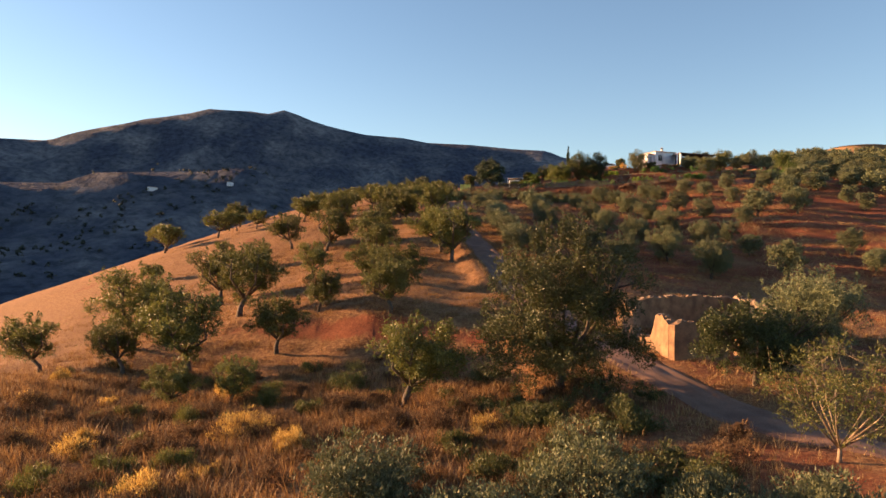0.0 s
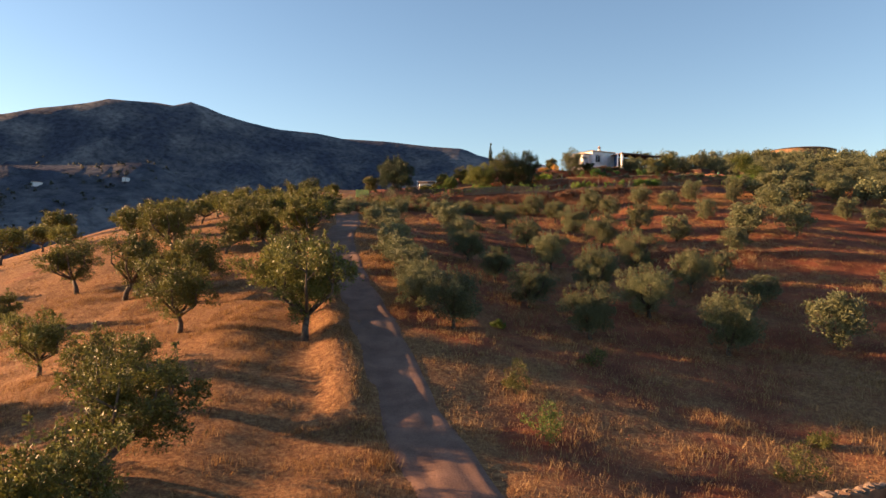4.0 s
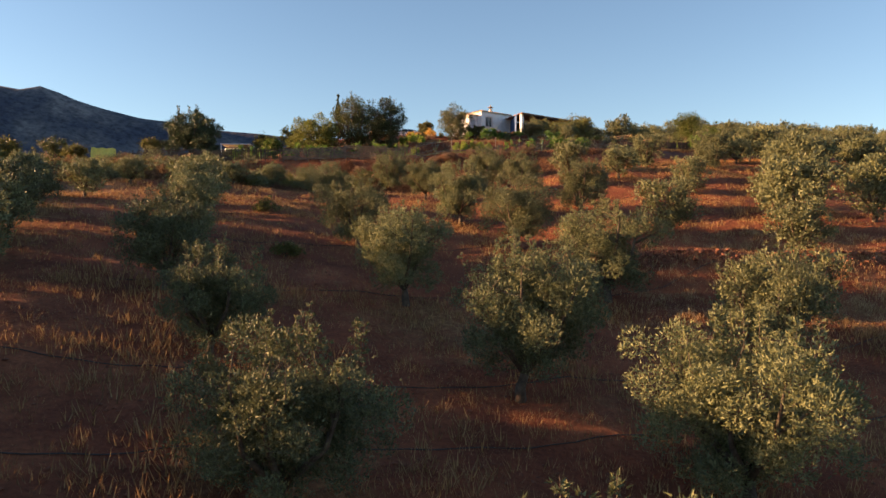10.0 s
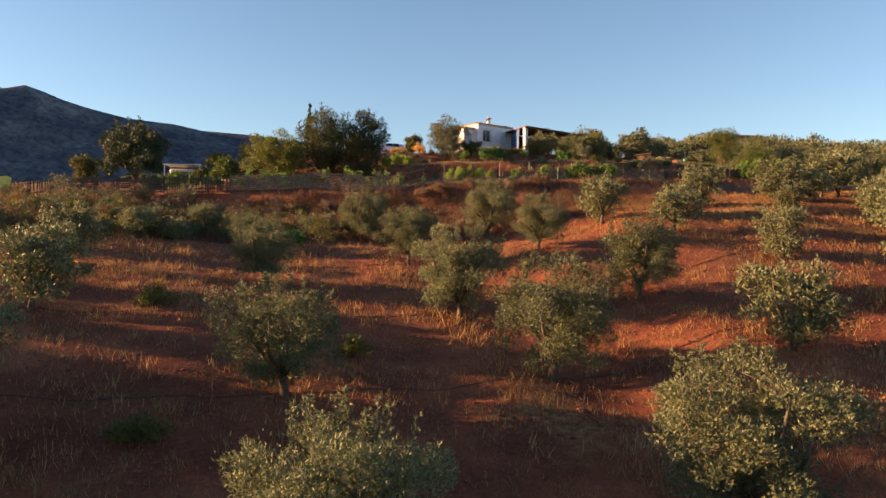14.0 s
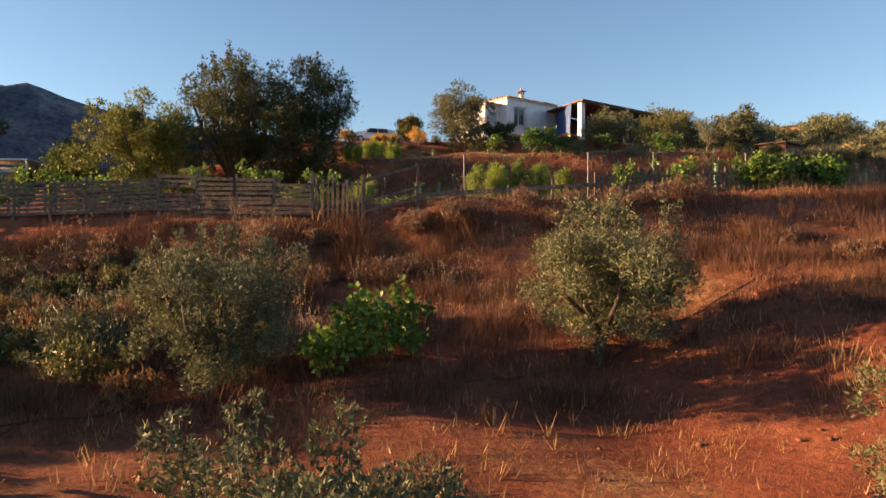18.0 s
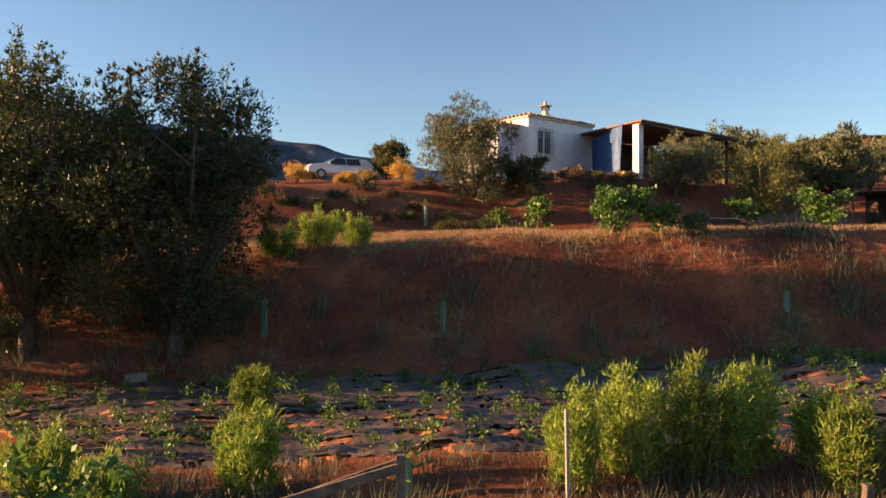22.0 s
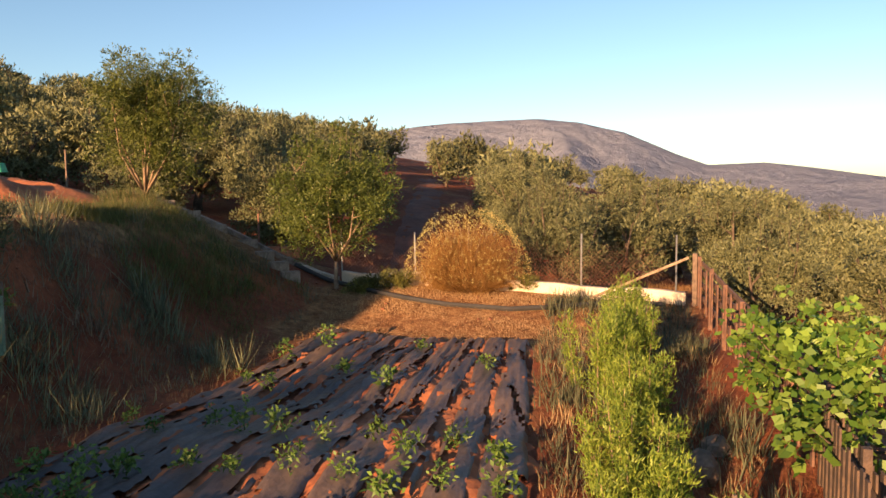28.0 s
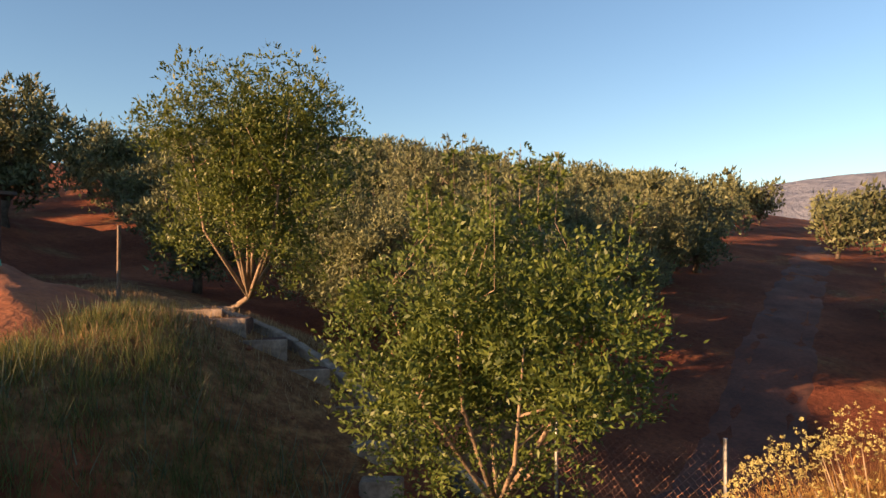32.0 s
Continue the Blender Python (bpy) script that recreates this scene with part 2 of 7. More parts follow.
# ---- mesh helpers ----
def put(name, mesh, material, parent=None, label=""):
    ob = new(name, mesh)
    if material:
        mesh.materials.clear()
        mesh.materials.append(material)
    if parent:
        ob.parent = parent
    if label:
        ob["label"] = label
    return ob


def part(name, bm, material, parent=None, label="", flat=True):
    mesh = bpy.data.meshes.new(name)
    bm.normal_update()
    bm.to_mesh(mesh)
    bm.free()
    if not flat:
        mesh.polygons.foreach_set("use_smooth", [True] * len(mesh.polygons))
    return put(name, mesh, material, parent, label)


def mesh_np(name, verts, faces):
    """A mesh from numpy arrays of places and of equal-sided faces."""
    mesh = bpy.data.meshes.new(name)
    nv, nf, k = len(verts), len(faces), faces.shape[1]
    mesh.vertices.add(nv)
    mesh.vertices.foreach_set("co", np.asarray(verts, np.float32).ravel())
    mesh.loops.add(nf * k)
    mesh.loops.foreach_set("vertex_index", np.asarray(faces, np.int32).ravel())
    mesh.polygons.add(nf)
    mesh.polygons.foreach_set("loop_start", np.arange(0, nf * k, k, dtype=np.int32))
    mesh.update(calc_edges=True)
    return mesh


def thing(name, m, label, category, group=""):
    e = new(name)
    e.empty_display_size = 0.3
    e.matrix_basis = m
    return tagged(e, label, category, group)


def box(bm, x0, y0, z0, x1, y1, z1, bevel=0.0):
    vs = [bm.verts.new(c) for c in ((x0, y0, z0), (x1, y0, z0), (x1, y1, z0), (x0, y1, z0), (x0, y0, z1), (x1, y0, z1), (x1, y1, z1), (x0, y1, z1))]
    fs = [bm.faces.new([vs[i] for i in f]) for f in ((3, 2, 1, 0), (4, 5, 6, 7), (0, 1, 5, 4), (1, 2, 6, 5), (2, 3, 7, 6), (3, 0, 4, 7))]
    if bevel:
        edges = {e for f in fs for e in f.edges}
        bmesh.ops.bevel(bm, geom=list(edges), offset=bevel, segments=1, affect='EDGES')
    return vs


def boxed(*args, bevel=0.0):
    bm = bmesh.new()
    box(bm, *args, bevel=bevel)
    return bm


def tube(bm, points, radii, sides=6, cap=True):
    """A tapered tube along points."""
    rings = []
    pts = [Vector(p) for p in points]
    for i, p in enumerate(pts):
        d = (pts[min(i + 1, len(pts) - 1)] - pts[max(i - 1, 0)]).normalized()
        a = d.orthogonal().normalized() if i == 0 else (a - d * a.dot(d)).normalized()
        b = d.cross(a)
        r = radii[i] if hasattr(radii, "__len__") else radii
        rings.append([bm.verts.new(p + (a * math.cos(6.2832 * k / sides) + b * math.sin(6.2832 * k / sides)) * r) for k in range(sides)])
    for u, v in zip(rings, rings[1:]):
        for k in range(sides):
            bm.faces.new((u[k], u[(k + 1) % sides], v[(k + 1) % sides], v[k]))
    if cap:
        bm.faces.new(rings[0][::-1])
        bm.faces.new(rings[-1])


def tubed(points, radii, sides=6):
    bm = bmesh.new()
    tube(bm, points, radii, sides)
    return bm


# ---- the lie of the land ----
K = 0.9          # the plan below is drawn in units of 0.9 m


def smooth(a, b, v):
    s = np.clip((v - a) / (b - a), 0.0, 1.0)
    return s * s * (3 - 2 * s)


def wave(x, y, size, seed):
    """Smooth, aperiodic bumps of about -1 to 1."""
    r, out = np.random.RandomState(seed), 0.0
    for k in range(5):
        a, ph, f = r.uniform(0, 6.28), r.uniform(0, 6.28), r.uniform(0.6, 1.7)
        out = out + np.sin((x * math.cos(a) + y * math.sin(a)) * 6.28 * f / size + ph) / 2.4
    return out


def fence_y(x):
    return np.interp(x, [-20, 5, 20, 40, 43.5, 52, 66.5, 84, 100], [170, 167.8, 168.4, 162.9, 161.2, 159.0, 156.3, 156.8, 158])


def field_z(x):
    return np.interp(x, [0, 7, 20, 38, 46, 60, 66, 80.5, 83.5, 100], [35.1, 35.4, 36.3, 37.05, 37.35, 37.83, 37.95, 38.45, 38.95, 39.8])


ROAD = [(60, 8), (38, 16), (22, 22), (14.5, 30), (12.5, 40), (10.2, 52), (8.3, 62), (7.2, 72), (6.2, 82), (4.8, 92), (3.6, 102), (3.0, 112), (4.0, 122), (3.2, 136), (-1, 152), (-8, 172)]


def height(xm, ym):
    """Height of the ground in metres at a place in metres."""
    x, y = np.asarray(xm, float) / K, np.asarray(ym, float) / K
    # the long slope up from the south
    z = np.interp(y, [-400, -50, 20, 50, 72, 90, 106, 115, 124, 132, 140, 147, 155, 162, 190, 230, 300, 420, 700],
                  [-20, 10, 12.3, 13.2, 15.2, 18.0, 21.6, 23.8, 26.2, 28.4, 31.0, 33.3, 35.0, 36.0, 40, 45, 46, 40, -10])
    z = z + np.interp(y, [30, 60, 84, 111, 127, 140, 150], [0.0, 1.6, 2.5, 2.2, 1.4, 0.3, 0]) * np.exp(-((x - 8) / 17) ** 2)
    west = np.maximum(0, 4 - x)
    z = z - np.where(west < 62, 0.0026 * west ** 2, 10 + (west - 62) * 0.34) * smooth(30, 90, y)
    z = z - np.where(west < 62, 0.0012 * west ** 2, 4.6 + (west - 62) * 0.2) * (1 - smooth(30, 90, y))
    z = z + 0.07 * np.clip(x - 40, 0, 40) * smooth(70, 110, y) * (1 - 0.6 * smooth(145, 165, y))
    z = z - 0.06 * np.clip(40 - x, 0, 60) * smooth(125, 155, y)
    # a cut ledge across the almond slope
    z = z - 1.4 * (1 - smooth(55.6, 57.6, y + 0.25 * np.clip(x, -30, 10) + 0.5 * wave(x, y, 11, 17))) * smooth(-24, -14, x) * (1 - smooth(5.5, 7.5, x)) * smooth(20, 50, y)
    # hill to the north-east
    z = z + 4 * np.exp(-(((x - 165) / 75) ** 2 + ((y - 262) / 62) ** 2))
    # the orchard east of the garden
    east = 38.6 + 0.05 * (x - 95) - 0.0003 * np.clip(x - 120, 0, 400) ** 2 + np.interp(y, [60, 100, 140, 155, 165, 185, 205, 260, 330], [-24, -15, -4.6, -1.6, 0, 3.2, 7.2, 15, 15])
    z = z + (east - z) * smooth(78, 104, x) * smooth(60, 120, y)
    # the garden, its banks and the house's yard
    yf = fence_y(x)
    inx = smooth(-4, 10, x) * (1 - smooth(84, 92, x))
    fz = field_z(x)
    foot = np.interp(x, [0, 20, 34, 47, 54, 60, 65, 72, 80, 90], [176.5, 176, 175, 172.4, 171, 169.6, 168.3, 167.3, 166.6, 167])
    crest = foot + np.interp(x, [0, 40, 55, 60, 66, 73, 78, 81.5, 84, 90], [6, 5.2, 4.6, 3.8, 3.1, 2.9, 4.6, 5.2, 7.8, 7.8])
    up = np.interp(x, [0, 18, 35, 50, 60, 80, 95], [36.6, 37.6, 40.6, 41.3, 41.4, 41.6, 41.8]) + 0.03 * np.clip(y - crest, 0, 20)
    yard_foot = np.interp(x, [0, 40, 56, 62, 70, 76, 84, 95], [184, 188, 188, 186, 186, 187, 190, 194])
    yard_rise = np.interp(x, [0, 40, 56, 62, 70, 84, 100], [6, 8.0, 7.6, 5.8, 5.5, 9, 14])
    yard = np.interp(x, [0, 18, 30, 42, 60, 90, 110], [38, 39.4, 42.6, 44.7, 45.0, 45.2, 46.5]) + 0.11 * np.clip(y - yard_foot - yard_rise, 0, 11)
    g = fz + (up - fz) * smooth(foot, crest, y)
    g = g + (yard - up) * smooth(yard_foot, yard_foot + yard_rise, y)
    put = smooth(yf - 4.2, yf - 0.3, y) * inx * (1 - smooth(212, 240, y))
    z = z + (g - z) * put
    # the grove stays low and climbs steeply just below the fence
    rel = np.asarray(ym, float) - K * yf + 145.5
    sag = np.interp(rel, [112, 118, 126, 130, 136, 139, 142, 145], [0, 0.2, 0.8, 1.5, 1.9, 1.9, 1.4, 0])
    z = z - sag / K * smooth(13, 27, x) * (1 - smooth(43, 54, x))
    # the stone-faced terrace of the eastern rows
    z = z + (1.15 * smooth(113.5, 117, y + 0.3 * (x - 45)) * (1 - smooth(140, 148, y))) * smooth(38, 45, x) * (1 - smooth(62, 76, x))
    # the almond slope swells above the ledge
    z = z + 1.0 * smooth(52, 60, y) * (1 - smooth(88, 102, y)) * smooth(-30, -12, x) * (1 - smooth(-4, 4, x))
    # a raised verge added on the track's western side to shade it
    off = np.asarray(xm, float) - np.interp(ym, [p[1] for p in ROAD], [p[0] for p in ROAD])
    z = z + 0.8 / K * np.exp(-((off + 2.7) / 0.95) ** 2) * smooth(60, 68, np.asarray(ym, float)) * (1 - smooth(116, 126, np.asarray(ym, float)))
    return K * (z + 0.10 * wave(x, y, 9, 3) + 0.05 * wave(x, y, 3.1, 4) * smooth(-60, 0, y))


def ridge(b, stops):
    return np.interp(b, [s[0] for s in stops], [s[1] for s in stops])


# skylines of the mountains: bearing from the first eye and degrees above the level
FAR_WEST = [(-180, 1), (-120, 2), (-80, 3), (-50, 5), (-38, 7.2), (-34, 7.7), (-31, 7.69), (-29.8, 7.53), (-29.3, 7.97), (-27.4, 8.73), (-26.1, 8.97), (-23.9, 9.73), (-21.8, 10.11), (-18.8, 10.92), (-15.3, 11.05), (-14.2, 10.86), (-12.9, 11.18), (-11.6, 10.8), (-9, 10.08), (-6.6, 9.55), (-3.5, 9.32), (-1.5, 8.95), (2, 8.82), (5.7, 8.5), (8.2, 8.4), (9.5, 7.85), (20, 6), (40, 1.5), (60, 0.5), (180, 1)]
MID_WEST = [(-180, -3), (-70, 0), (-45, 4), (-34, 4.5), (-30.9, 4.73), (-28.9, 4.94), (-25.7, 5.85), (-22, 6.41), (-18.8, 6.25), (-15.9, 6.47), (-14.2, 6.02), (-12.4, 5.2), (-10, 3.6), (-7, 0.5), (-4, -3), (180, -3)]
FAR_EAST = [(-180, 0), (40, 1), (60, 3.0), (70, 4.36), (74, 5.0), (79.3, 5.38), (84, 5.42), (87.2, 5.08), (89.1, 4.6), (90.6, 4.25), (92.9, 3.2), (94.7, 2.35), (96.8, 1.55), (100.8, 1.66), (104.8, 1.05), (109, 0.3), (130, 0.6), (180, 0)]


def climb(a, b, v):
    s = np.clip((v - a) / (b - a), 0.0, 1.0)
    return s * (0.6 + 0.4 * s)


def land(x, y):
    """Ground out to the horizon."""
    z = height(x, y)
    dx, dy = x - 40, y - 120
    r, b = np.hypot(dx, dy), np.degrees(np.arctan2(dx, dy))
    r0, b0 = np.hypot(x, y), np.degrees(np.arctan2(x, y))
    low = -70 + 12 * wave(x, y, 900, 8)
    # spurs and gullies that run down from the crests
    spur_w = 0.30 * np.abs(wave(b0 * 50, r0 * 0.3, 430, 5)) + 0.12 * np.abs(wave(b0 * 50, r0 * 0.45, 150, 6)) + 0.04 * wave(x, y, 110, 15)
    spur_e = 0.30 * np.abs(wave(b * 58, r * 0.3, 520, 25)) + 0.12 * np.abs(wave(b * 58, r * 0.45, 170, 26)) + 0.04 * wave(x, y, 130, 16)
    far = low + (3000 * np.tan(np.radians(ridge(b0, FAR_WEST))) + 18 - low) * climb(1750, 3000, r0) * (1 - spur_w * (1 - smooth(2300, 2960, r0)))
    mid = low + (1250 * np.tan(np.radians(ridge(b0, MID_WEST))) + 18 - low) * climb(760, 1250, r0) * (1 - smooth(1300, 1900, r0)) * (1 - 0.16 * np.abs(wave(b0 * 22, r0 * 0.4, 150, 9)) * (1 - smooth(1050, 1240, r0)) + 0.02 * wave(x, y, 60, 10))
    east = low + (3400 * np.tan(np.radians(ridge(b, FAR_EAST))) + 36 - low) * climb(1300, 3400, r) * (1 - spur_e * (1 - smooth(2500, 3350, r)))
    out = np.maximum(np.maximum(far, mid), east)
    return np.maximum(z, -95) + (out - np.maximum(z, -95)) * smooth(260, 620, r)


def graded(lo, hi, step, end, growth):
    mid = list(np.arange(lo, hi + step / 2, step))
    up, down, s = [mid[-1]], [mid[0]], step
    while up[-1] < end:
        s *= growth
        up.append(up[-1] + min(s, 75))
        down.append(down[-1] - min(s, 75))
    return np.array(down[:0:-1] + mid + up[1:])


def build_ground():
    gx, gy = graded(-30, 92, 0.9, 4300, 1.10), graded(14, 196, 0.9, 4300, 1.10)
    xx, yy = np.meshgrid(gx, gy, indexing="ij")
    zz = land(xx, yy)
    n, m = xx.shape
    idx = np.arange(n * m).reshape(n, m)
    faces = np.stack([idx[:-1, :-1], idx[1:, :-1], idx[1:, 1:], idx[:-1, 1:]], -1).reshape(-1, 4)
    mesh = mesh_np("ground", np.stack([xx, yy, zz], -1).reshape(-1, 3), faces)
    mesh.polygons.foreach_set("use_smooth", [True] * len(mesh.polygons))
    # cover: dry grass, haze-pale heath to the east, haze-blue scrub far off
    dry = 0.25 + 0.55 * (1 - smooth(3, 14, xx)) + 0.28 * (1 - smooth(62, 95, yy)) + 0.18 * wave(xx, yy, 13, 12)
    dry = dry + 0.05 * smooth(128, 136, yy) * (1 - smooth(141, 145, yy))
    garden = (yy / K > fence_y(xx / K)) & (xx < 80) & (xx > 5)
    dry = np.where(garden, 0.28 + 0.22 * wave(xx, yy, 6, 13), dry)
    dry = np.where(garden & (yy > np.interp(xx, [30, 42.5, 55.5, 64, 72], [162, 159.2, 155.8, 153.8, 152.6])) & (yy < 167), 0.8 + 0.1 * wave(xx, yy, 4, 14), dry)
    dry = np.where((xx > 71.5) & (xx < 76) & (yy > 141) & (yy < 150.5), 0.9, dry)
    cut = yy / K + 0.25 * np.clip(xx / K, -30, 10) - 56.2
    dry = dry - 0.9 * np.exp(-(cut / 1.3) ** 2) * (xx < 6) * (xx > -20)
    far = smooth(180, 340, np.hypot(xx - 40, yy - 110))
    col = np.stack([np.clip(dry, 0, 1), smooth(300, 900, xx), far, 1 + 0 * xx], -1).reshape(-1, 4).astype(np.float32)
    att = mesh.color_attributes.new("cover", 'FLOAT_COLOR', 'POINT')
    att.data.foreach_set("color", col.ravel())
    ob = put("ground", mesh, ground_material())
    tagged(ob, "red earth hillside with dry grass running out to far mountains", "ground", kind="structure")


build_ground()


def gz(x, y):
    return float(height(x, y))


# ---- the dirt track ----
def strip(name, line, half, lift, material, step=0.8, across=6):
    """A ribbon of ground laid along a line in the plan."""
    pts = np.array(line, float)
    d = np.r_[0, np.cumsum(np.hypot(*np.diff(pts, axis=0).T))]
    s = np.arange(0, d[-1], step)
    cx, cy = np.interp(s, d, pts[:, 0]), np.interp(s, d, pts[:, 1])
    for _ in range(12):
        cx[1:-1], cy[1:-1] = (cx[:-2] + 2 * cx[1:-1] + cx[2:]) / 4, (cy[:-2] + 2 * cy[1:-1] + cy[2:]) / 4
    tx, ty = np.gradient(cx), np.gradient(cy)
    ln = np.hypot(tx, ty)
    nx, ny = ty / ln, -tx / ln
    k = np.linspace(-1, 1, across + 1)
    wob = half * (1 + 0.08 * wave(cx, cy, 6, 21))
    px, py = cx[:, None] + nx[:, None] * k * wob[:, None], cy[:, None] + ny[:, None] * k * wob[:, None]
    rut = 0.05 * (np.exp(-((np.abs(k) - 0.5) / 0.16) ** 2))
    pz = height(px, py) + lift - rut - 0.10 * np.abs(k) ** 8
    idx = np.arange(px.size).reshape(px.shape)
    f = np.stack([idx[:-1, :-1], idx[:-1, 1:], idx[1:, 1:], idx[1:, :-1]], -1).reshape(-1, 4)
    mesh = mesh_np(name, np.stack([px, py, pz], -1).reshape(-1, 3), f)
    mesh.polygons.foreach_set("use_smooth", [True] * len(mesh.polygons))
    return put(name, mesh, material)


tagged(strip("dirt_road", ROAD, 1.55, 0.10, ROAD_SOIL, across=16), "pale rutted dirt track climbing through the grove", "road", kind="structure")


# ---- trees ----
def leaf_mesh(name, centres, radii, count, length, width, seed, up=0.5, squash=0.85, kite=False):
    """Many narrow leaves round clump centres, each a triangle of its own."""
    r = np.random.RandomState(seed)
    c = np.asarray(centres, float)
    rad = np.asarray(radii, float)
    pick = r.choice(len(c), count, p=rad ** 2 / (rad ** 2).sum())
    off = r.normal(size=(count, 3)) * 0.5
    off[:, 2] *= squash
    # leaves sit in sprigs: several share an anchor
    sprig = r.randint(0, max(1, count // 7), count)
    anchor = r.normal(size=(count // 7 + 1, 3)) * 0.5
    anchor *= np.minimum(1, 0.8 / (np.linalg.norm(anchor, axis=1) + 1e-9))[:, None]
    off = anchor[sprig] + np.clip(r.normal(size=(count, 3)), -1.6, 1.6) * (length * 0.9 / rad[pick])[:, None] * 0.6
    pick = r.choice(len(c), count // 7 + 1, p=rad ** 2 / (rad ** 2).sum())[sprig]
    p = c[pick] + off * rad[pick][:, None] * (1, 1, squash)
    way = anchor[sprig] * 0.9 + r.normal(size=(count, 3)) * 0.55 + (0, 0, up)
    way /= np.linalg.norm(way, axis=1)[:, None]
    side = np.cross(way, r.normal(size=(count, 3)))
    side /= np.linalg.norm(side, axis=1)[:, None] + 1e-9
    ln = length * r.uniform(0.6, 1.25, count)[:, None]
    wd = width * r.uniform(0.7, 1.2, count)[:, None]
    if kite:
        sag = np.array((0, 0, 0.12)) * ln
        v = np.stack([p, p + side * wd / 2 + way * ln * 0.42, p + way * ln - sag, p - side * wd / 2 + way * ln * 0.42], 1).reshape(-1, 3)
        return mesh_np(name, v, np.arange(count * 4).reshape(-1, 4))
    v = np.stack([p - side * wd / 2, p + side * wd / 2, p + way * ln], 1).reshape(-1, 3)
    return mesh_np(name, v, np.arange(count * 3).reshape(-1, 3))


def grow(seed, tall, wide, fork, limbs, clumps, thick, lean=0.15, vase=0.5, low=0.3, bend=0.25, clump=0.17, taper=0.0, shoots=0):
    """Trunk and limb lines, and the centres and sizes of the leaf clumps."""
    r = random.Random(seed)
    lx, ly = r.uniform(-lean, lean) * tall, r.uniform(-lean, lean) * tall
    lines = []
    base = Vector((0, 0, -0.25))
    kink = Vector((r.uniform(-.1, .1) * fork, r.uniform(-.1, .1) * fork, fork * 0.5))
    top = Vector((lx * 0.5, ly * 0.5, fork))
    lines.append(([base, kink, top], [thick * 1.35, thick, thick * 0.85]))
    ends = []
    a0 = r.uniform(0, 6.28)
    for k in range(limbs):
        a = a0 + 6.283 * k / limbs + r.uniform(-.35, .35)
        rr, hh = wide * r.uniform(0.35, 0.75), tall * r.uniform(0.6, 0.86)
        tip = Vector((lx + math.cos(a) * rr, ly + math.sin(a) * rr, hh))
        mid = top.lerp(tip, 0.5) + Vector((math.cos(a) * bend * wide * vase, math.sin(a) * bend * wide * vase, r.uniform(-.08, .05) * tall))
        lines.append(([top, mid, tip], [thick * 0.6, thick * 0.38, thick * 0.12]))
        for _ in range(2):
            q = mid.lerp(tip, r.uniform(0, .6))
            e = q + Vector((r.uniform(-.4, .4) * wide, r.uniform(-.4, .4) * wide, r.uniform(.02, .25) * tall))
            lines.append(([q, e], [thick * 0.25, thick * 0.07]))
            ends.append(e)
        ends.append(tip)
    cs, rs = [e[:] for e in ends], [tall * clump * r.uniform(0.7, 1.1) for _ in ends]
    while len(cs) < clumps:
        u, w = r.uniform(0, 6.283), r.uniform(-1, 1)
        s = (1 - w * w) ** 0.5
        q = r.uniform(0.3, 1.0)
        z = tall * (low + (1 - low) * (0.5 + 0.5 * w * q)) - tall * clump * 0.45
        out = wide * q * 0.92 * (1 + taper * (0.45 - z / tall))
        cs.append((lx + math.cos(u) * s * out, ly + math.sin(u) * s * out, z))
        rs.append(tall * clump * r.uniform(0.45, 1.25))
    # upright shoots that break the outline
    for _ in range(shoots):
        a, q = r.uniform(0, 6.283), r.uniform(0.1, 0.85)
        z = tall * (low + (1 - low) * (0.5 + 0.5 * (1 - q * q) ** 0.5)) - tall * 0.1
        out = wide * q * (1 + taper * (0.45 - z / tall))
        x, y, ln = lx + math.cos(a) * out, ly + math.sin(a) * out, tall * r.uniform(0.1, 0.2)
        tip = Vector((x * 1.06, y * 1.06, z + ln))
        root = min(ends, key=lambda e: (e.x - x) ** 2 + (e.y - y) ** 2 + (e.z - z) ** 2)
        lines.append(([root, Vector((x, y, z)), tip], [thick * 0.1, thick * 0.07, thick * 0.03]))
        for k in range(5):
            cs.append((x * (1 + 0.012 * k), y * (1 + 0.012 * k), z + ln * k / 4.5))
            rs.append(tall * 0.03)
    return lines, cs, rs


def tree_model(name, seed, label, category, leaf, bark, count, length, width, up=0.5, kite=False, **shape):
    lines, cs, rs = grow(seed, **shape)
    e = thing(name, Matrix(), label, category)
    bm = bmesh.new()
    for pts, rad in lines:
        tube(bm, pts, rad, 6)
    part("trunk", bm, bark, e, flat=False)
    put("crown", leaf_mesh("crown", cs, rs, count, length, width, seed + 7, up, kite=kite), leaf, e)
    return e


class Kind:
    """Models of one kind of tree in one size; set() stands a copy on the ground, the first use takes the model itself."""

    def __init__(self, models, tall, group):
        self.models, self.tall, self.group, self.used = models, tall, group, set()

    def set(self, x, y, tall, seed, sink=0.05):
        r = random.Random(seed)
        k = r.randrange(len(self.models))
        s = tall / self.tall
        m = Matrix.Translation((x, y, gz(x, y) - sink)) @ Matrix.Rotation(r.uniform(0, 6.28), 4, 'Z') @ Matrix.Diagonal((s * r.uniform(.93, 1.1), s * r.uniform(.93, 1.1), s, 1))
        if k in self.used:
            ob = copy_thing(self.models[k], Matrix())
        else:
            ob = self.models[k]
            self.used.add(k)
        ob.matrix_basis = m
        ob["group"] = self.group
        return ob

    def tidy(self):
        for k, e in enumerate(self.models):
            if k not in self.used:
                for o in (*e.children_recursive, e):
                    bpy.data.objects.remove(o)


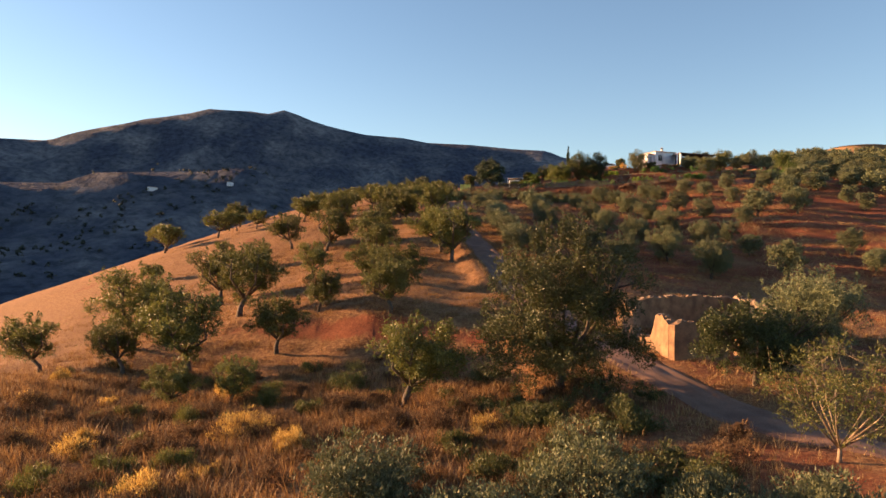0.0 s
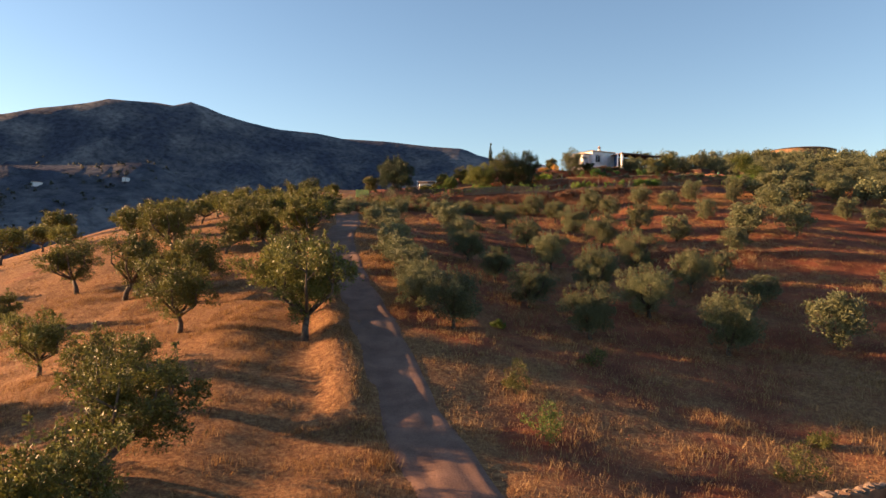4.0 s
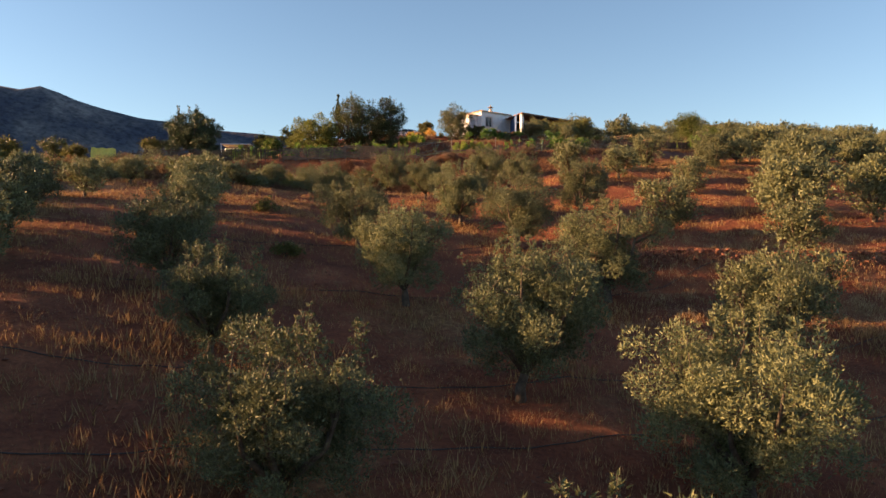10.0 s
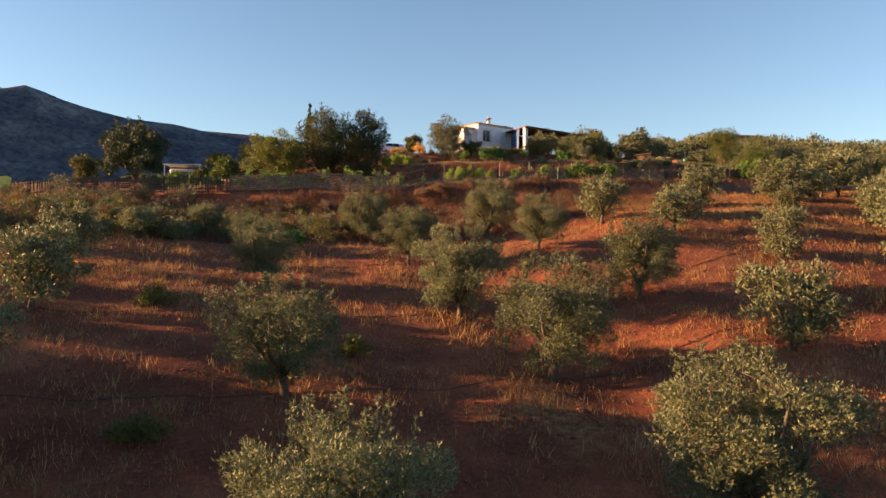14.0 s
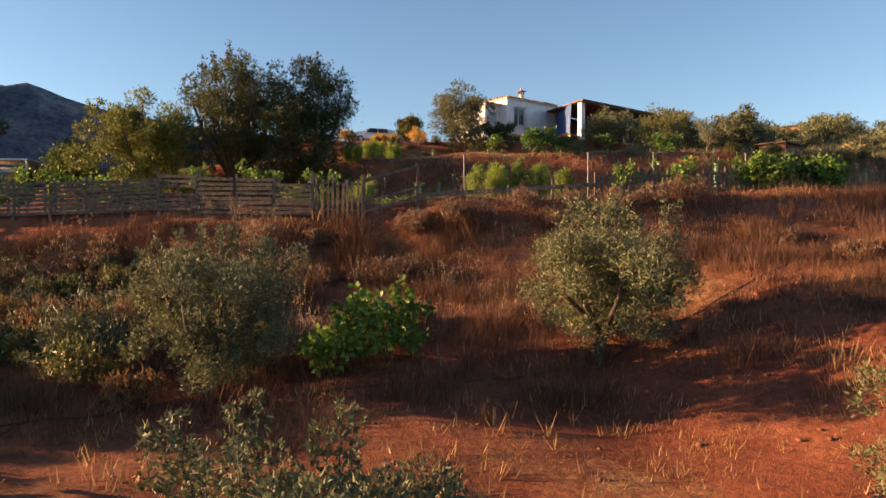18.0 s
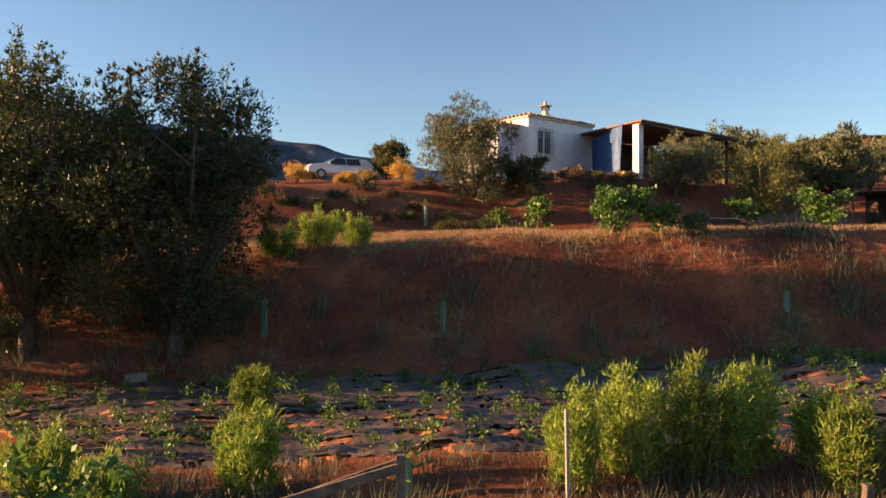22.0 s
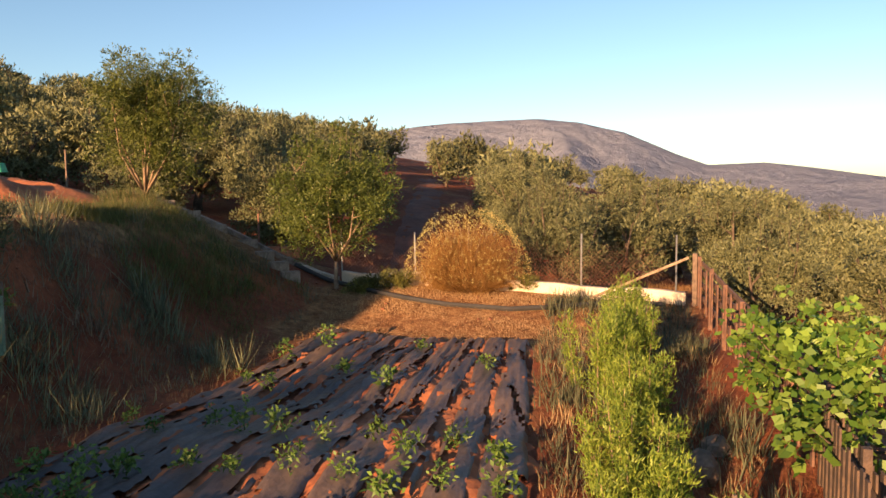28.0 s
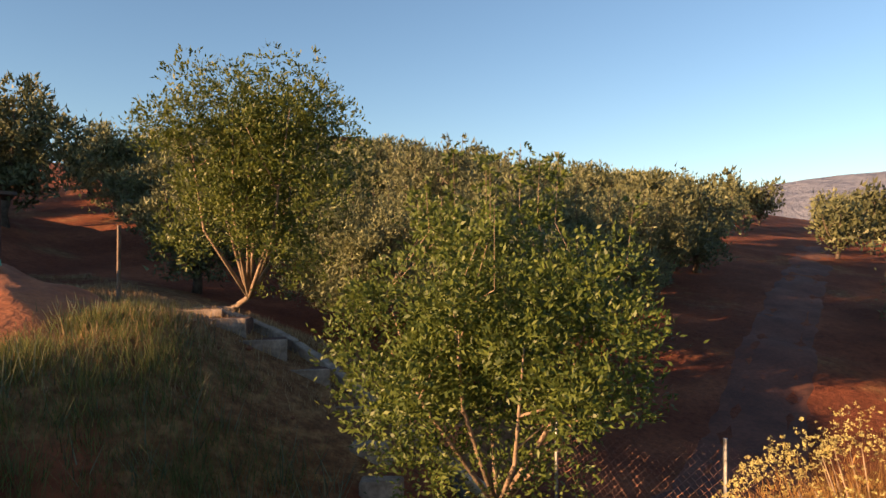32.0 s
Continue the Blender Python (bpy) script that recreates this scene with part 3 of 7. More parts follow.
OLIVE_LABEL = "silver-green olive tree with a low forked trunk on red soil"
OSHAPE = dict(tall=3.4, wide=1.85, lean=0.05, fork=0.6, limbs=6, clumps=92, thick=0.12, low=0.17, clump=0.13, shoots=16)
OFAR = dict(OSHAPE, shoots=0, clump=0.14)
olive_near = Kind([tree_model("olive_tree", 100 + k, OLIVE_LABEL, "tree", OLIVE_LEAF, BARK, 27000, 0.098, 0.040, 0.6, **OSHAPE) for k in range(3)], 3.4, "olive trees of the grove")
olive_close = Kind([tree_model("olive_tree", 110 + k, OLIVE_LABEL, "tree", OLIVE_LEAF, BARK, 24000, 0.10, 0.036, 0.6, **OSHAPE) for k in range(1)], 3.4, "olive trees of the grove")
olive_fine = Kind([tree_model("olive_tree", 115 + k, OLIVE_LABEL, "tree", OLIVE_LEAF, BARK, 56000, 0.068, 0.027, 0.6, **OSHAPE) for k in range(3)], 3.4, "olive trees of the grove")
olive_mid = Kind([tree_model("olive_tree", 120 + k, OLIVE_LABEL, "tree", OLIVE_LEAF, BARK, 7500, 0.165, 0.075, 0.6, **OFAR) for k in range(4)], 3.4, "olive trees of the grove")
olive_far = Kind([tree_model("olive_tree", 140 + k, OLIVE_LABEL, "tree", OLIVE_LEAF, BARK, 1500, 0.36, 0.17, 0.6, **OFAR) for k in range(4)], 3.4, "olive trees of the far slope")
ALMOND_LABEL = "yellow-green almond tree with a dark leaning trunk in dry grass"
ASHAPE = dict(tall=4.2, wide=2.25, fork=1.05, limbs=6, clumps=50, thick=0.15, lean=0.2, low=0.3, clump=0.125, bend=0.5, shoots=10)
almond_near = Kind([tree_model("almond_tree", 200 + k, ALMOND_LABEL, "tree", ALMOND_LEAF, BARK, 15000, 0.14, 0.06, 0.3, **ASHAPE) for k in range(4)], 4.2, "almond trees of the grove")
almond_far = Kind([tree_model("almond_tree", 220 + k, ALMOND_LABEL, "tree", ALMOND_LEAF, BARK, 4200, 0.26, 0.12, 0.3, **dict(ASHAPE, shoots=0)) for k in range(3)], 4.2, "almond trees of the grove")

ALMONDS = [(-2.7, 52.4, 4.2), (-3.7, 58.9, 4.8), (-8.7, 55.8, 3.6), (-13.0, 75.3, 3.9), (-6.1, 67.1, 4.0), (-16.0, 58.8, 6.2), (-21.0, 69.8, 5.8), (-10.6, 49.8, 4.3), (-15.5, 46.0, 5.8), (-21.3, 50.4, 6.0), (-6.4, 80.5, 5.0), (-7.9, 90.6, 5.8), (2.1, 76.8, 6.5), (1.0, 83.3, 5.8), (-15.0, 96.4, 6.2), (-23.6, 90.4, 3.8), (-20.7, 101.0, 5.2), (-14.9, 111.7, 5.8), (-8.6, 108.5, 4.0), (0.7, 103.2, 5.2), (-1.2, 97.5, 3.8), (-4.5, 107.5, 4.8), (-6, 113, 4.8), (-38.0, 95.2, 2.4), (-31.5, 103.3, 2.4)]
ALMONDS_UP = [(-47.6, 122.5, 5.4), (-39.7, 126.4, 5.2), (-40.2, 139.5, 4.4), (-33.7, 130, 3.8), (-51.2, 132, 5.5), (-48.2, 158.3, 4.4), (-45.8, 161, 6.2), (-16.3, 117.8, 5.4), (-9.2, 126.7, 4.2), (-16.8, 124.4, 5), (-23.5, 135.8, 5.2), (-12.7, 132.9, 4.8), (-7, 130.9, 3.8), (-3, 123.6, 4.2), (-0.3, 114.6, 5.2), (-4.2, 118.4, 4.8), (-8.8, 119.6, 5.0), (-2, 137, 4.2), (-8, 146, 4.2), (-15, 156, 4.6), (-5, 158, 4.2), (-18, 151.2, 4.6), (-28, 141, 4.4), (-5.5, 139, 3.6), (-11, 142, 3.8), (-18, 140, 4.4), (-24, 126, 4.6), (-3.5, 131.5, 3.4), (-13.5, 148, 3.6), (-2.5, 145, 3.0), (-8, 152, 3.2), (-24, 150, 4)]
for i, (x, y, h) in enumerate(ALMONDS):
    almond_near.set(x, y, h, 300 + i)
for i, (x, y, h) in enumerate(ALMONDS_UP):
    almond_far.set(x, y, h, 330 + i)
OLIVES_LOW = [(21.9, 80.6, 4.2), (11.9, 79.9, 4.1), (31.6, 79.3, 4.6), (40.6, 80.2, 4.6), (9.9, 84.0, 3.3), (34.2, 83.8, 3), (19.1, 87.6, 3.7), (29.2, 87.6, 4.4), (9.6, 88.6, 2.9), (40.6, 90.5, 3), (10.1, 93.3, 3.2), (26.1, 93.2, 4.5), (17.7, 95.3, 3.2), (36.6, 95.4, 4.1), (8.7, 98.6, 3.4), (10.4, 86.3, 3.4), (9.7, 91.0, 3.3), (9.1, 96.0, 3.3)]
OLIVES_MID = [(41.5, 99.0, 3.1), (16.0, 100.8, 3.2), (24.7, 101.4, 3.9), (34.2, 102.7, 4.5), (45.5, 104.0, 3.2), (9.0, 102.6, 3.3), (9.2, 106, 3.3), (8.8, 109.8, 3.2), (49.8, 108.7, 4.8), (56.1, 109.1, 4.4), (16.4, 108.2, 3.3), (24.3, 110.5, 3.5), (33.3, 111.1, 4.3), (41.7, 109.7, 3.3), (52.9, 113.7, 3.2), (8.6, 113.6, 3.0), (31.9, 117.4, 4.1), (39.9, 116.4, 3.5), (16.0, 117.4, 3.4)]
OLIVES_HIGH = [(50.0, 119.0, 3.0), (59.4, 118.9, 4.8), (24.3, 122.4, 3.1), (32.0, 126.2, 3.1), (9.3, 122.5, 2.6), (39.3, 125.6, 3.1), (47.2, 124.2, 2.9), (58.5, 127.4, 2.3), (31.1, 135.4, 3.5), (39.9, 135.3, 3.9), (23.6, 131.8, 2.0), (54.0, 131.0, 3.3), (45.2, 128.9, 3.4), (15.8, 124.2, 2.9), (11.0, 129.6, 2.2), (3.6, 131.5, 2.4), (18.0, 131.6, 2.0), (21.2, 137.0, 2.3), (6.8, 118.5, 2.8), (62.5, 124.0, 3.4), (64.0, 131.5, 2.8)]
for i, (x, y, h) in enumerate(OLIVES_LOW + OLIVES_MID + OLIVES_HIGH):
    d = abs(x - (6 + 0.2 * y))
    (olive_fine if d < 8.5 and y > 78 else olive_near if d < 13 else olive_mid).set(x, y, h, 400 + i)
# rows that go on over the hill to the east and north-east
rr = random.Random(5)
n = 0
for row in range(26):
    for col in range(22):
        x, y = 52 + col * 8.6 + rr.uniform(-1, 1), 66 + row * 7.6 + rr.uniform(-1, 1)
        if (y > 134 and x < 108) or (x < 66 and 95 < y < 140) or (x < 46 + (y - 70) * 0.2) or abs(y - 131 - 0.25 * x) < 3 or math.hypot(x - 137, y - 231) < 13:
            continue
        if x > 150 and (row + col) % 2 or x > 205 or y > 246:
            continue
        h = rr.uniform(3.6, 5.0) if y > 150 else rr.uniform(3.0, 4.3)
        (olive_mid if x < 72 and y < 125 else olive_far).set(x, y, h, 600 + n)
        n += 1
# rows beyond the garden's east wall
ORCHARD = [(79.5, 144.5, 3.9), (83.2, 143.0, 4.0), (80.2, 138.6, 3.6), (87.5, 145.5, 4.1), (85.5, 138.5, 3.8), (92, 147, 4.1), (91, 140, 3.8), (97, 148.5, 4.0), (97, 141, 3.8), (102.5, 149.5, 4.0), (80.2, 154.2, 3.7), (84, 156.2, 3.9), (88.5, 156.6, 4.0), (93.5, 158, 4.0), (98.5, 159.2, 4.1), (104, 160.2, 4.1), (82.5, 161, 4.0), (88, 162.5, 4.2), (94, 164.5, 4.1), (100, 166, 4.0), (80.5, 166.5, 4.0), (86, 168.5, 4.2), (92, 170.5, 4.2), (98, 173, 4.1), (106, 167, 4.0)]
ORCHARD_UP = [(83, 174.5, 4.2), (89, 177, 4.2), (95, 180, 4.0), (103, 176, 4.0), (78.5, 178.5, 4.4), (85, 183, 4.2), (91, 186, 4.1), (99, 187, 4.0), (74, 184, 4.2), (80, 189, 4.2), (87, 192, 4.1), (70, 190, 4.0), (76, 195, 4.0), (66, 195, 4.0), (104, 182, 4), (84, 199, 4), (94, 194, 4), (103, 193, 4), (98, 200, 4), (72, 200, 4)]
SOUTH_OF_PATH = [(62, 132.5, 3.4), (67.5, 134, 3.6), (73, 134.5, 3.7), (79, 133, 3.8), (85, 133.2, 3.7), (91, 133.6, 3.8), (97, 134, 3.8), (103, 134.5, 3.8), (68, 128, 3.6), (75, 128, 3.6), (82, 128, 3.6), (89, 128, 3.6), (96, 128.5, 3.6)]
for i, (x, y, h) in enumerate(ORCHARD):
    (olive_close if x < 84 and y < 150 else olive_near if x < 98 and y < 166 else olive_mid).set(x, y, h * (1.12 if y > 153 else 1.0) * (.88 + .27 * ((i * 7) % 10) / 9), 2600 + i)
for i, (x, y, h) in enumerate(ORCHARD_UP):
    olive_mid.set(x, y, h * 1.22 * (.82 + .36 * ((i * 7) % 10) / 9), 2700 + i)
for i, (x, y, h) in enumerate(SOUTH_OF_PATH):
    olive_mid.set(x, y, h, 2800 + i)


# ---- the line of the garden fence ----
FENCE = [(5.2, 150.6), (18, 150.6), (22, 149.5), (25.1, 148.7), (28.6, 147.8), (32.2, 146.7), (35.9, 145.3), (39.2, 144.6), (43.5, 144.0), (46.8, 143.3), (58, 141.2), (65.5, 140.6), (74.8, 141.0)]


def on_fence(x):
    return float(np.interp(x, [p[0] for p in FENCE], [p[1] for p in FENCE]))


# ---- shrubs and other trees ----
BROWN_LEAF = leaf_mat("brown_scrub", (0.08, 0.045, 0.025), (0.22, 0.13, 0.06), 0.3, 0.8)


def at(x, y, turn=0.0, lift=0.0):
    return Matrix.Translation((x, y, gz(x, y) + lift)) @ Matrix.Rotation(radians(turn), 4, 'Z')


def shrub(name, label, category, x, y, tall, wide, leaf, count, length, width, seed, group="", stems=7, up=0.7, bark=BARK, lift=0.0, clumps=22):
    """A many-stemmed bush that starts at the ground."""
    r = random.Random(seed)
    e = thing(name, at(x, y, 0, lift), label, category, group)
    bm = bmesh.new()
    cs, rs = [], []
    for k in range(stems):
        a, q = 6.283 * k / stems + r.uniform(-.4, .4), r.uniform(.2, .7)
        tip = (math.cos(a) * wide * q, math.sin(a) * wide * q, tall * r.uniform(.6, .95))
        tube(bm, [(math.cos(a) * 0.04, math.sin(a) * 0.04, -0.1), (tip[0] * .4, tip[1] * .4, tip[2] * .5), tip], [0.018, 0.013, 0.005], 4)
    part("stem_tuft", bm, bark, e)["kind"] = "stuff"
    while len(cs) < clumps:
        u, w, q = r.uniform(0, 6.283), r.uniform(0, 1), r.uniform(.35, .95)
        s = (1 - w * w) ** 0.5
        cs.append((math.cos(u) * s * wide * q, math.sin(u) * s * wide * q, tall * (.12 + .74 * w * q)))
        rs.append(min(tall, wide) * r.uniform(.28, .42))
    put("foliage", leaf_mesh("foliage", cs, rs, count, length, width, seed + 3, up, kite=width > .08), leaf, e)
    return e


def single_tree(name, label, x, y, tall, leaf, bark, count, length, width, seed, up=0.4, **shape):
    e = tree_model(name, seed, label, "tree", leaf, bark, count, length, width, up, tall=tall, **shape)
    e.matrix_basis = at(x, y, seed * 37 % 360)
    return e


# the first slope: big tree by the ruin, bushes under the start of the walk
single_tree("carob_tree", "large dense olive-green tree beside the ruined hut", 7.2, 34.6, 8.3, BIG_LEAF, BARK, 96000, 0.13, 0.055, 31, wide=4.3, lean=0.02, fork=0.9, limbs=8, clumps=170, thick=0.22, low=0.0, clump=0.1, taper=0.75, shoots=34)
single_tree("carob_tree", "dark broad tree leaning over the ruined wall", 17.6, 36.0, 4.5, DARK_LEAF, BARK, 42000, 0.13, 0.06, 32, wide=3.5, lean=0.03, fork=1.1, limbs=7, clumps=130, thick=0.16, low=0.16, clump=0.13, shoots=12)
single_tree("olive_tree", "broad grey-green olive tree behind the ruin", 25.9, 46.5, 5.6, OLIVE_LEAF, BARK, 34000, 0.14, 0.06, 33, lean=0.03, shoots=14, wide=4.2, fork=0.8, limbs=7, clumps=90, thick=0.18, low=0.1, clump=0.13)
single_tree("olive_tree", "broad grey-green olive tree at the field edge", 30.5, 52.5, 4.6, OLIVE_LEAF, BARK, 10000, 0.18, 0.08, 34, wide=3.0, fork=0.8, limbs=7, clumps=80, thick=0.18, low=0.1, clump=0.13)
single_tree("almond_tree", "thin almond tree with sparse yellowing leaves by the track", 15.5, 24.6, 4.3, ALMOND_LEAF, PALE_BARK, 10000, 0.11, 0.04, 35, lean=0.03, shoots=26, wide=2.9, fork=0.5, limbs=10, clumps=80, thick=0.08, low=0.2, clump=0.12)
EARLY = [(-0.6, 34.6, 4.6), (-9.8, 36.5, 2.5), (-13.1, 36.6, 2.6), (-25.5, 46.1, 3.8), (-19.0, 44.0, 3.6)]
for i, (x, y, h) in enumerate(EARLY):
    almond_near.set(x, y, h, 380 + i)
for i, (x, y, h, w) in enumerate([(-1.0, 20.5, 2.2, 1.9), (5.6, 20.4, 2.3, 1.8), (2.2, 17.8, 1.5, 1.6), (8.7, 18.2, 1.7, 1.5), (11.6, 18.6, 1.8, 1.6), (14.2, 18.0, 1.6, 1.5)]):
    shrub("olive_bush", "grey-green young olive bush on the lower slope", "bush", x, y, h * 1.08, w * 1.1, OLIVE_LEAF, 13000, 0.12, 0.05, 700 + i, "young olives", up=0.9, clumps=56)
for i, (x, y, h, w) in enumerate([(-9.8, 23.3, .9, .8), (-8.2, 24.2, .8, .75), (-11.9, 22.2, .9, 1.0), (-7.8, 35.6, 1.1, 1.0), (-6.9, 28.6, 1.3, 1.3), (-10.6, 27.3, .7, .7), (-10.2, 31.4, 1.1, .9), (-3.8, 38.2, 1.6, 1.3), (-8.1, 38.4, 1.0, .9), (-10.4, 38.1, 1.5, 1.2), (3.7, 40.0, 1.3, 1.1), (-5, 33, .8, .9), (-13.5, 33, .9, .9), (1.8, 27, .7, .8), (-4.4, 26, .8, .8)]):
    shrub("broom_shrub", "rounded olive-yellow broom shrub in dry grass", "shrub", x, y, h, w, (ALMOND_LEAF, GOLD_LEAF)[i % 5 == 4], 3600, 0.13, 0.022, 720 + i, "shrubs of the slope", up=1.2)
for i, (x, y, h, w) in enumerate([(13.7, 68.4, 2.0, 1.0), (13.9, 62.0, 2.2, 1.3), (24.3, 59.9, 1.8, 1.1), (20.0, 74.5, 1.3, .9), (15.2, 81.0, .7, .6), (20.5, 108.1, 1.1, .8), (20.0, 118.5, 1.0, .8), (26.8, 113.4, .9, .6), (28, 64, 1, .9)]):
    shrub("almond_sapling", "bright green self-sown almond sapling in dry grass", "sapling", x, y, h, w, GREEN_LEAF if i in (1, 4) else ALMOND_LEAF, 1500, 0.13, 0.045, 740 + i, "saplings of the grove", up=.6, clumps=14)
for i, (x, y, h, w) in enumerate([(26.2, 131.5, .9, 1.1), (34.2, 136.4, 2.0, 1.15), (35.1, 136.9, 2.1, 1.15)]):
    shrub("vine_plant", "low sprawling vine with broad bright green leaves", "vine", x, y, h, w, VINE_LEAF, 900, 0.17, 0.16, 760 + i, "vines below the fence", up=.3, clumps=16)
single_tree("pomegranate_tree", "small sparse green tree below the fence", 27.4, 128.3, 2.2, ALMOND_LEAF, BARK, 1600, 0.1, 0.04, 41, wide=0.9, fork=0.5, limbs=4, clumps=20, thick=0.04, low=0.3, clump=0.16)
for i in range(40):
    r = random.Random(900 + i)
    x = 5 + i * .62 + r.uniform(-.6, .6)
    y = 142 + r.uniform(-6, 5.5 if x < 22 else -1) - max(0, x - 20) * .12
    shrub("wild_shrub", "grey-green scrub on the bank below the fence", "shrub", x, y, r.uniform(.7, 1.9), r.uniform(.6, 1.15), (BROWN_LEAF, OLIVE_LEAF, ALMOND_LEAF)[i % 3], 1200, 0.14, 0.045, 800 + i, "scrub below the fence", clumps=14)


def thicket(label, places, leaf, per, length, width, seed):
    """Scrub too thick to tell bush from bush."""
    r = random.Random(seed)
    cs, rs = [], []
    for x, y, tall, wide in places:
        z = gz(x, y)
        for _ in range(15):
            u, w, q = r.uniform(0, 6.283), r.uniform(0, 1), r.uniform(.3, .95)
            s = (1 - w * w) ** .5
            cs.append((x + math.cos(u) * s * wide * q, y + math.sin(u) * s * wide * q, z + tall * (.1 + .76 * w * q)))
            rs.append(min(tall, wide) * r.uniform(.28, .42))
    return tagged(put("scrub_thicket", leaf_mesh("scrub_thicket", cs, rs, per * len(places), length, width, seed, .8), leaf), label, "scrub", kind="stuff")


def bank_places(n, seed):
    r = random.Random(seed)
    out = []
    while len(out) < n:
        x, back = r.uniform(1, 32), r.uniform(1.5, 18.0)
        if x > 20 and back > 10 or x < 10 and back < 5:
            continue
        out.append((x, on_fence(x) - back, min(1.7, .45 + back * .14) * r.uniform(.7, 1.1), r.uniform(.6, 1.25)))
    return out


thicket("dull olive-green scrub crowding the bank below the fence", bank_places(95, 4101), OLIVE_LEAF, 1200, .14, .05, 4102)
thicket("dry brown scrub crowding the bank below the fence", bank_places(95, 4103), BROWN_LEAF, 1200, .14, .045, 4104)
thicket("yellow-green scrub crowding the bank below the fence", bank_places(60, 4105), ALMOND_LEAF, 1200, .14, .05, 4106)

for i in range(110):
    r = random.Random(1200 + i)
    x, y = r.uniform(-24, 6), r.uniform(16, 47)
    if abs(x - 7.6) < 4 and y > 29:
        continue
    shrub("wild_shrub", "low brown dry scrub in long straw grass", "shrub", x, y, r.uniform(.45, 1.1), r.uniform(.5, 1.0), (GOLD_LEAF, BROWN_LEAF, BROWN_LEAF, ALMOND_LEAF, BROWN_LEAF)[i % 5], 1100, .15, .028, 1300 + i, "scrub of the first slope", clumps=12, up=1.2)

fr = random.Random(6100)
thicket("dark dry scrub crowding the foot of the big tree", [(fr.uniform(1.5, 11.0), fr.uniform(21, 33), fr.uniform(.6, 1.5), fr.uniform(.6, 1.2)) for _ in range(40)], BIG_LEAF, 1700, .12, .04, 6102)
thicket("brown dry scrub among the grass of the lower slope", [(fr.uniform(-24, 13), fr.uniform(19, 34), fr.uniform(.5, 1.2), fr.uniform(.5, 1.1)) for _ in range(80)], BROWN_LEAF, 1500, .12, .035, 6103)

# the trees round the house
HEDGE_LEAF = leaf_mat("yellow_green_hedge", (0.065, 0.085, 0.016), (0.19, 0.21, 0.045), 0.3, 0.6)
HOUSE_TREE = leaf_mat("grey_green_leaf", (0.05, 0.058, 0.026), (0.15, 0.155, 0.07), 0.28, 0.6)
single_tree("pepper_tree", "tall feathery grey-green tree on the garden bank", 31.6, 158.9, 7.7, DARK_LEAF, BARK, 62000, 0.13, 0.048, 51, lean=0.03, shoots=18, taper=.35, wide=3.1, fork=0.9, limbs=10, clumps=120, thick=0.2, low=0.04, clump=0.115)
single_tree("pepper_tree", "tall feathery grey-green tree on the garden bank", 35.2, 157.7, 7.6, DARK_LEAF, BARK, 62000, 0.13, 0.048, 52, lean=0.03, shoots=18, taper=.35, wide=2.9, fork=0.9, limbs=8, clumps=105, thick=0.2, low=0.04, clump=0.115)
single_tree("pepper_tree", "yellow-green bushy tree beside taller dark trees", 27.6, 159.6, 5.8, HEDGE_LEAF, BARK, 28000, 0.17, 0.07, 53, wide=3.2, fork=0.6, limbs=7, clumps=80, thick=0.14, low=0.04, clump=0.13)
single_tree("almond_tree", "upright olive-green tree beside the white house", 49.4, 172.6, 5.7, HOUSE_TREE, BARK, 40000, 0.12, 0.05, 54, wide=2.7, fork=0.3, limbs=9, clumps=120, thick=0.08, low=0.0, clump=0.12, up=.9)
for i, (x, y, h, w, mt) in enumerate([(62.8, 167.6, 4.6, 2.1, ALMOND_LEAF), (59.6, 170.4, 3.0, 1.6, OLIVE_LEAF), (61.6, 171.2, 3.2, 1.7, OLIVE_LEAF), (65.5, 170.8, 3.5, 2.0, OLIVE_LEAF), (68, 172.2, 3.6, 2.1, ALMOND_LEAF), (51.9, 173.2, 1.9, 1.7, DARK_LEAF), (71, 175.5, 4.2, 2.1, ALMOND_LEAF), (69.8, 181, 4.2, 2, OLIVE_LEAF)]):
    single_tree("garden_tree", "dense bushy tree crowding the porch of the house", x, y, h, mt, BARK, 7000, 0.17, 0.06, 60 + i, wide=w, fork=0.5, limbs=6, clumps=60, thick=0.1, low=0.03, clump=0.14)
for i in range(44):
    r = random.Random(5200 + i)
    x, y = r.uniform(38, 60), r.uniform(168.8, 175)
    shrub("wild_shrub", "low dark scrub on the bank below the yard", "shrub", x, y, r.uniform(.35, .9), r.uniform(.4, .9), (BROWN_LEAF, DARK_LEAF, BROWN_LEAF, ALMOND_LEAF)[i % 4], 900, .13, .035, 5300 + i, "scrub of the yard bank", clumps=12)
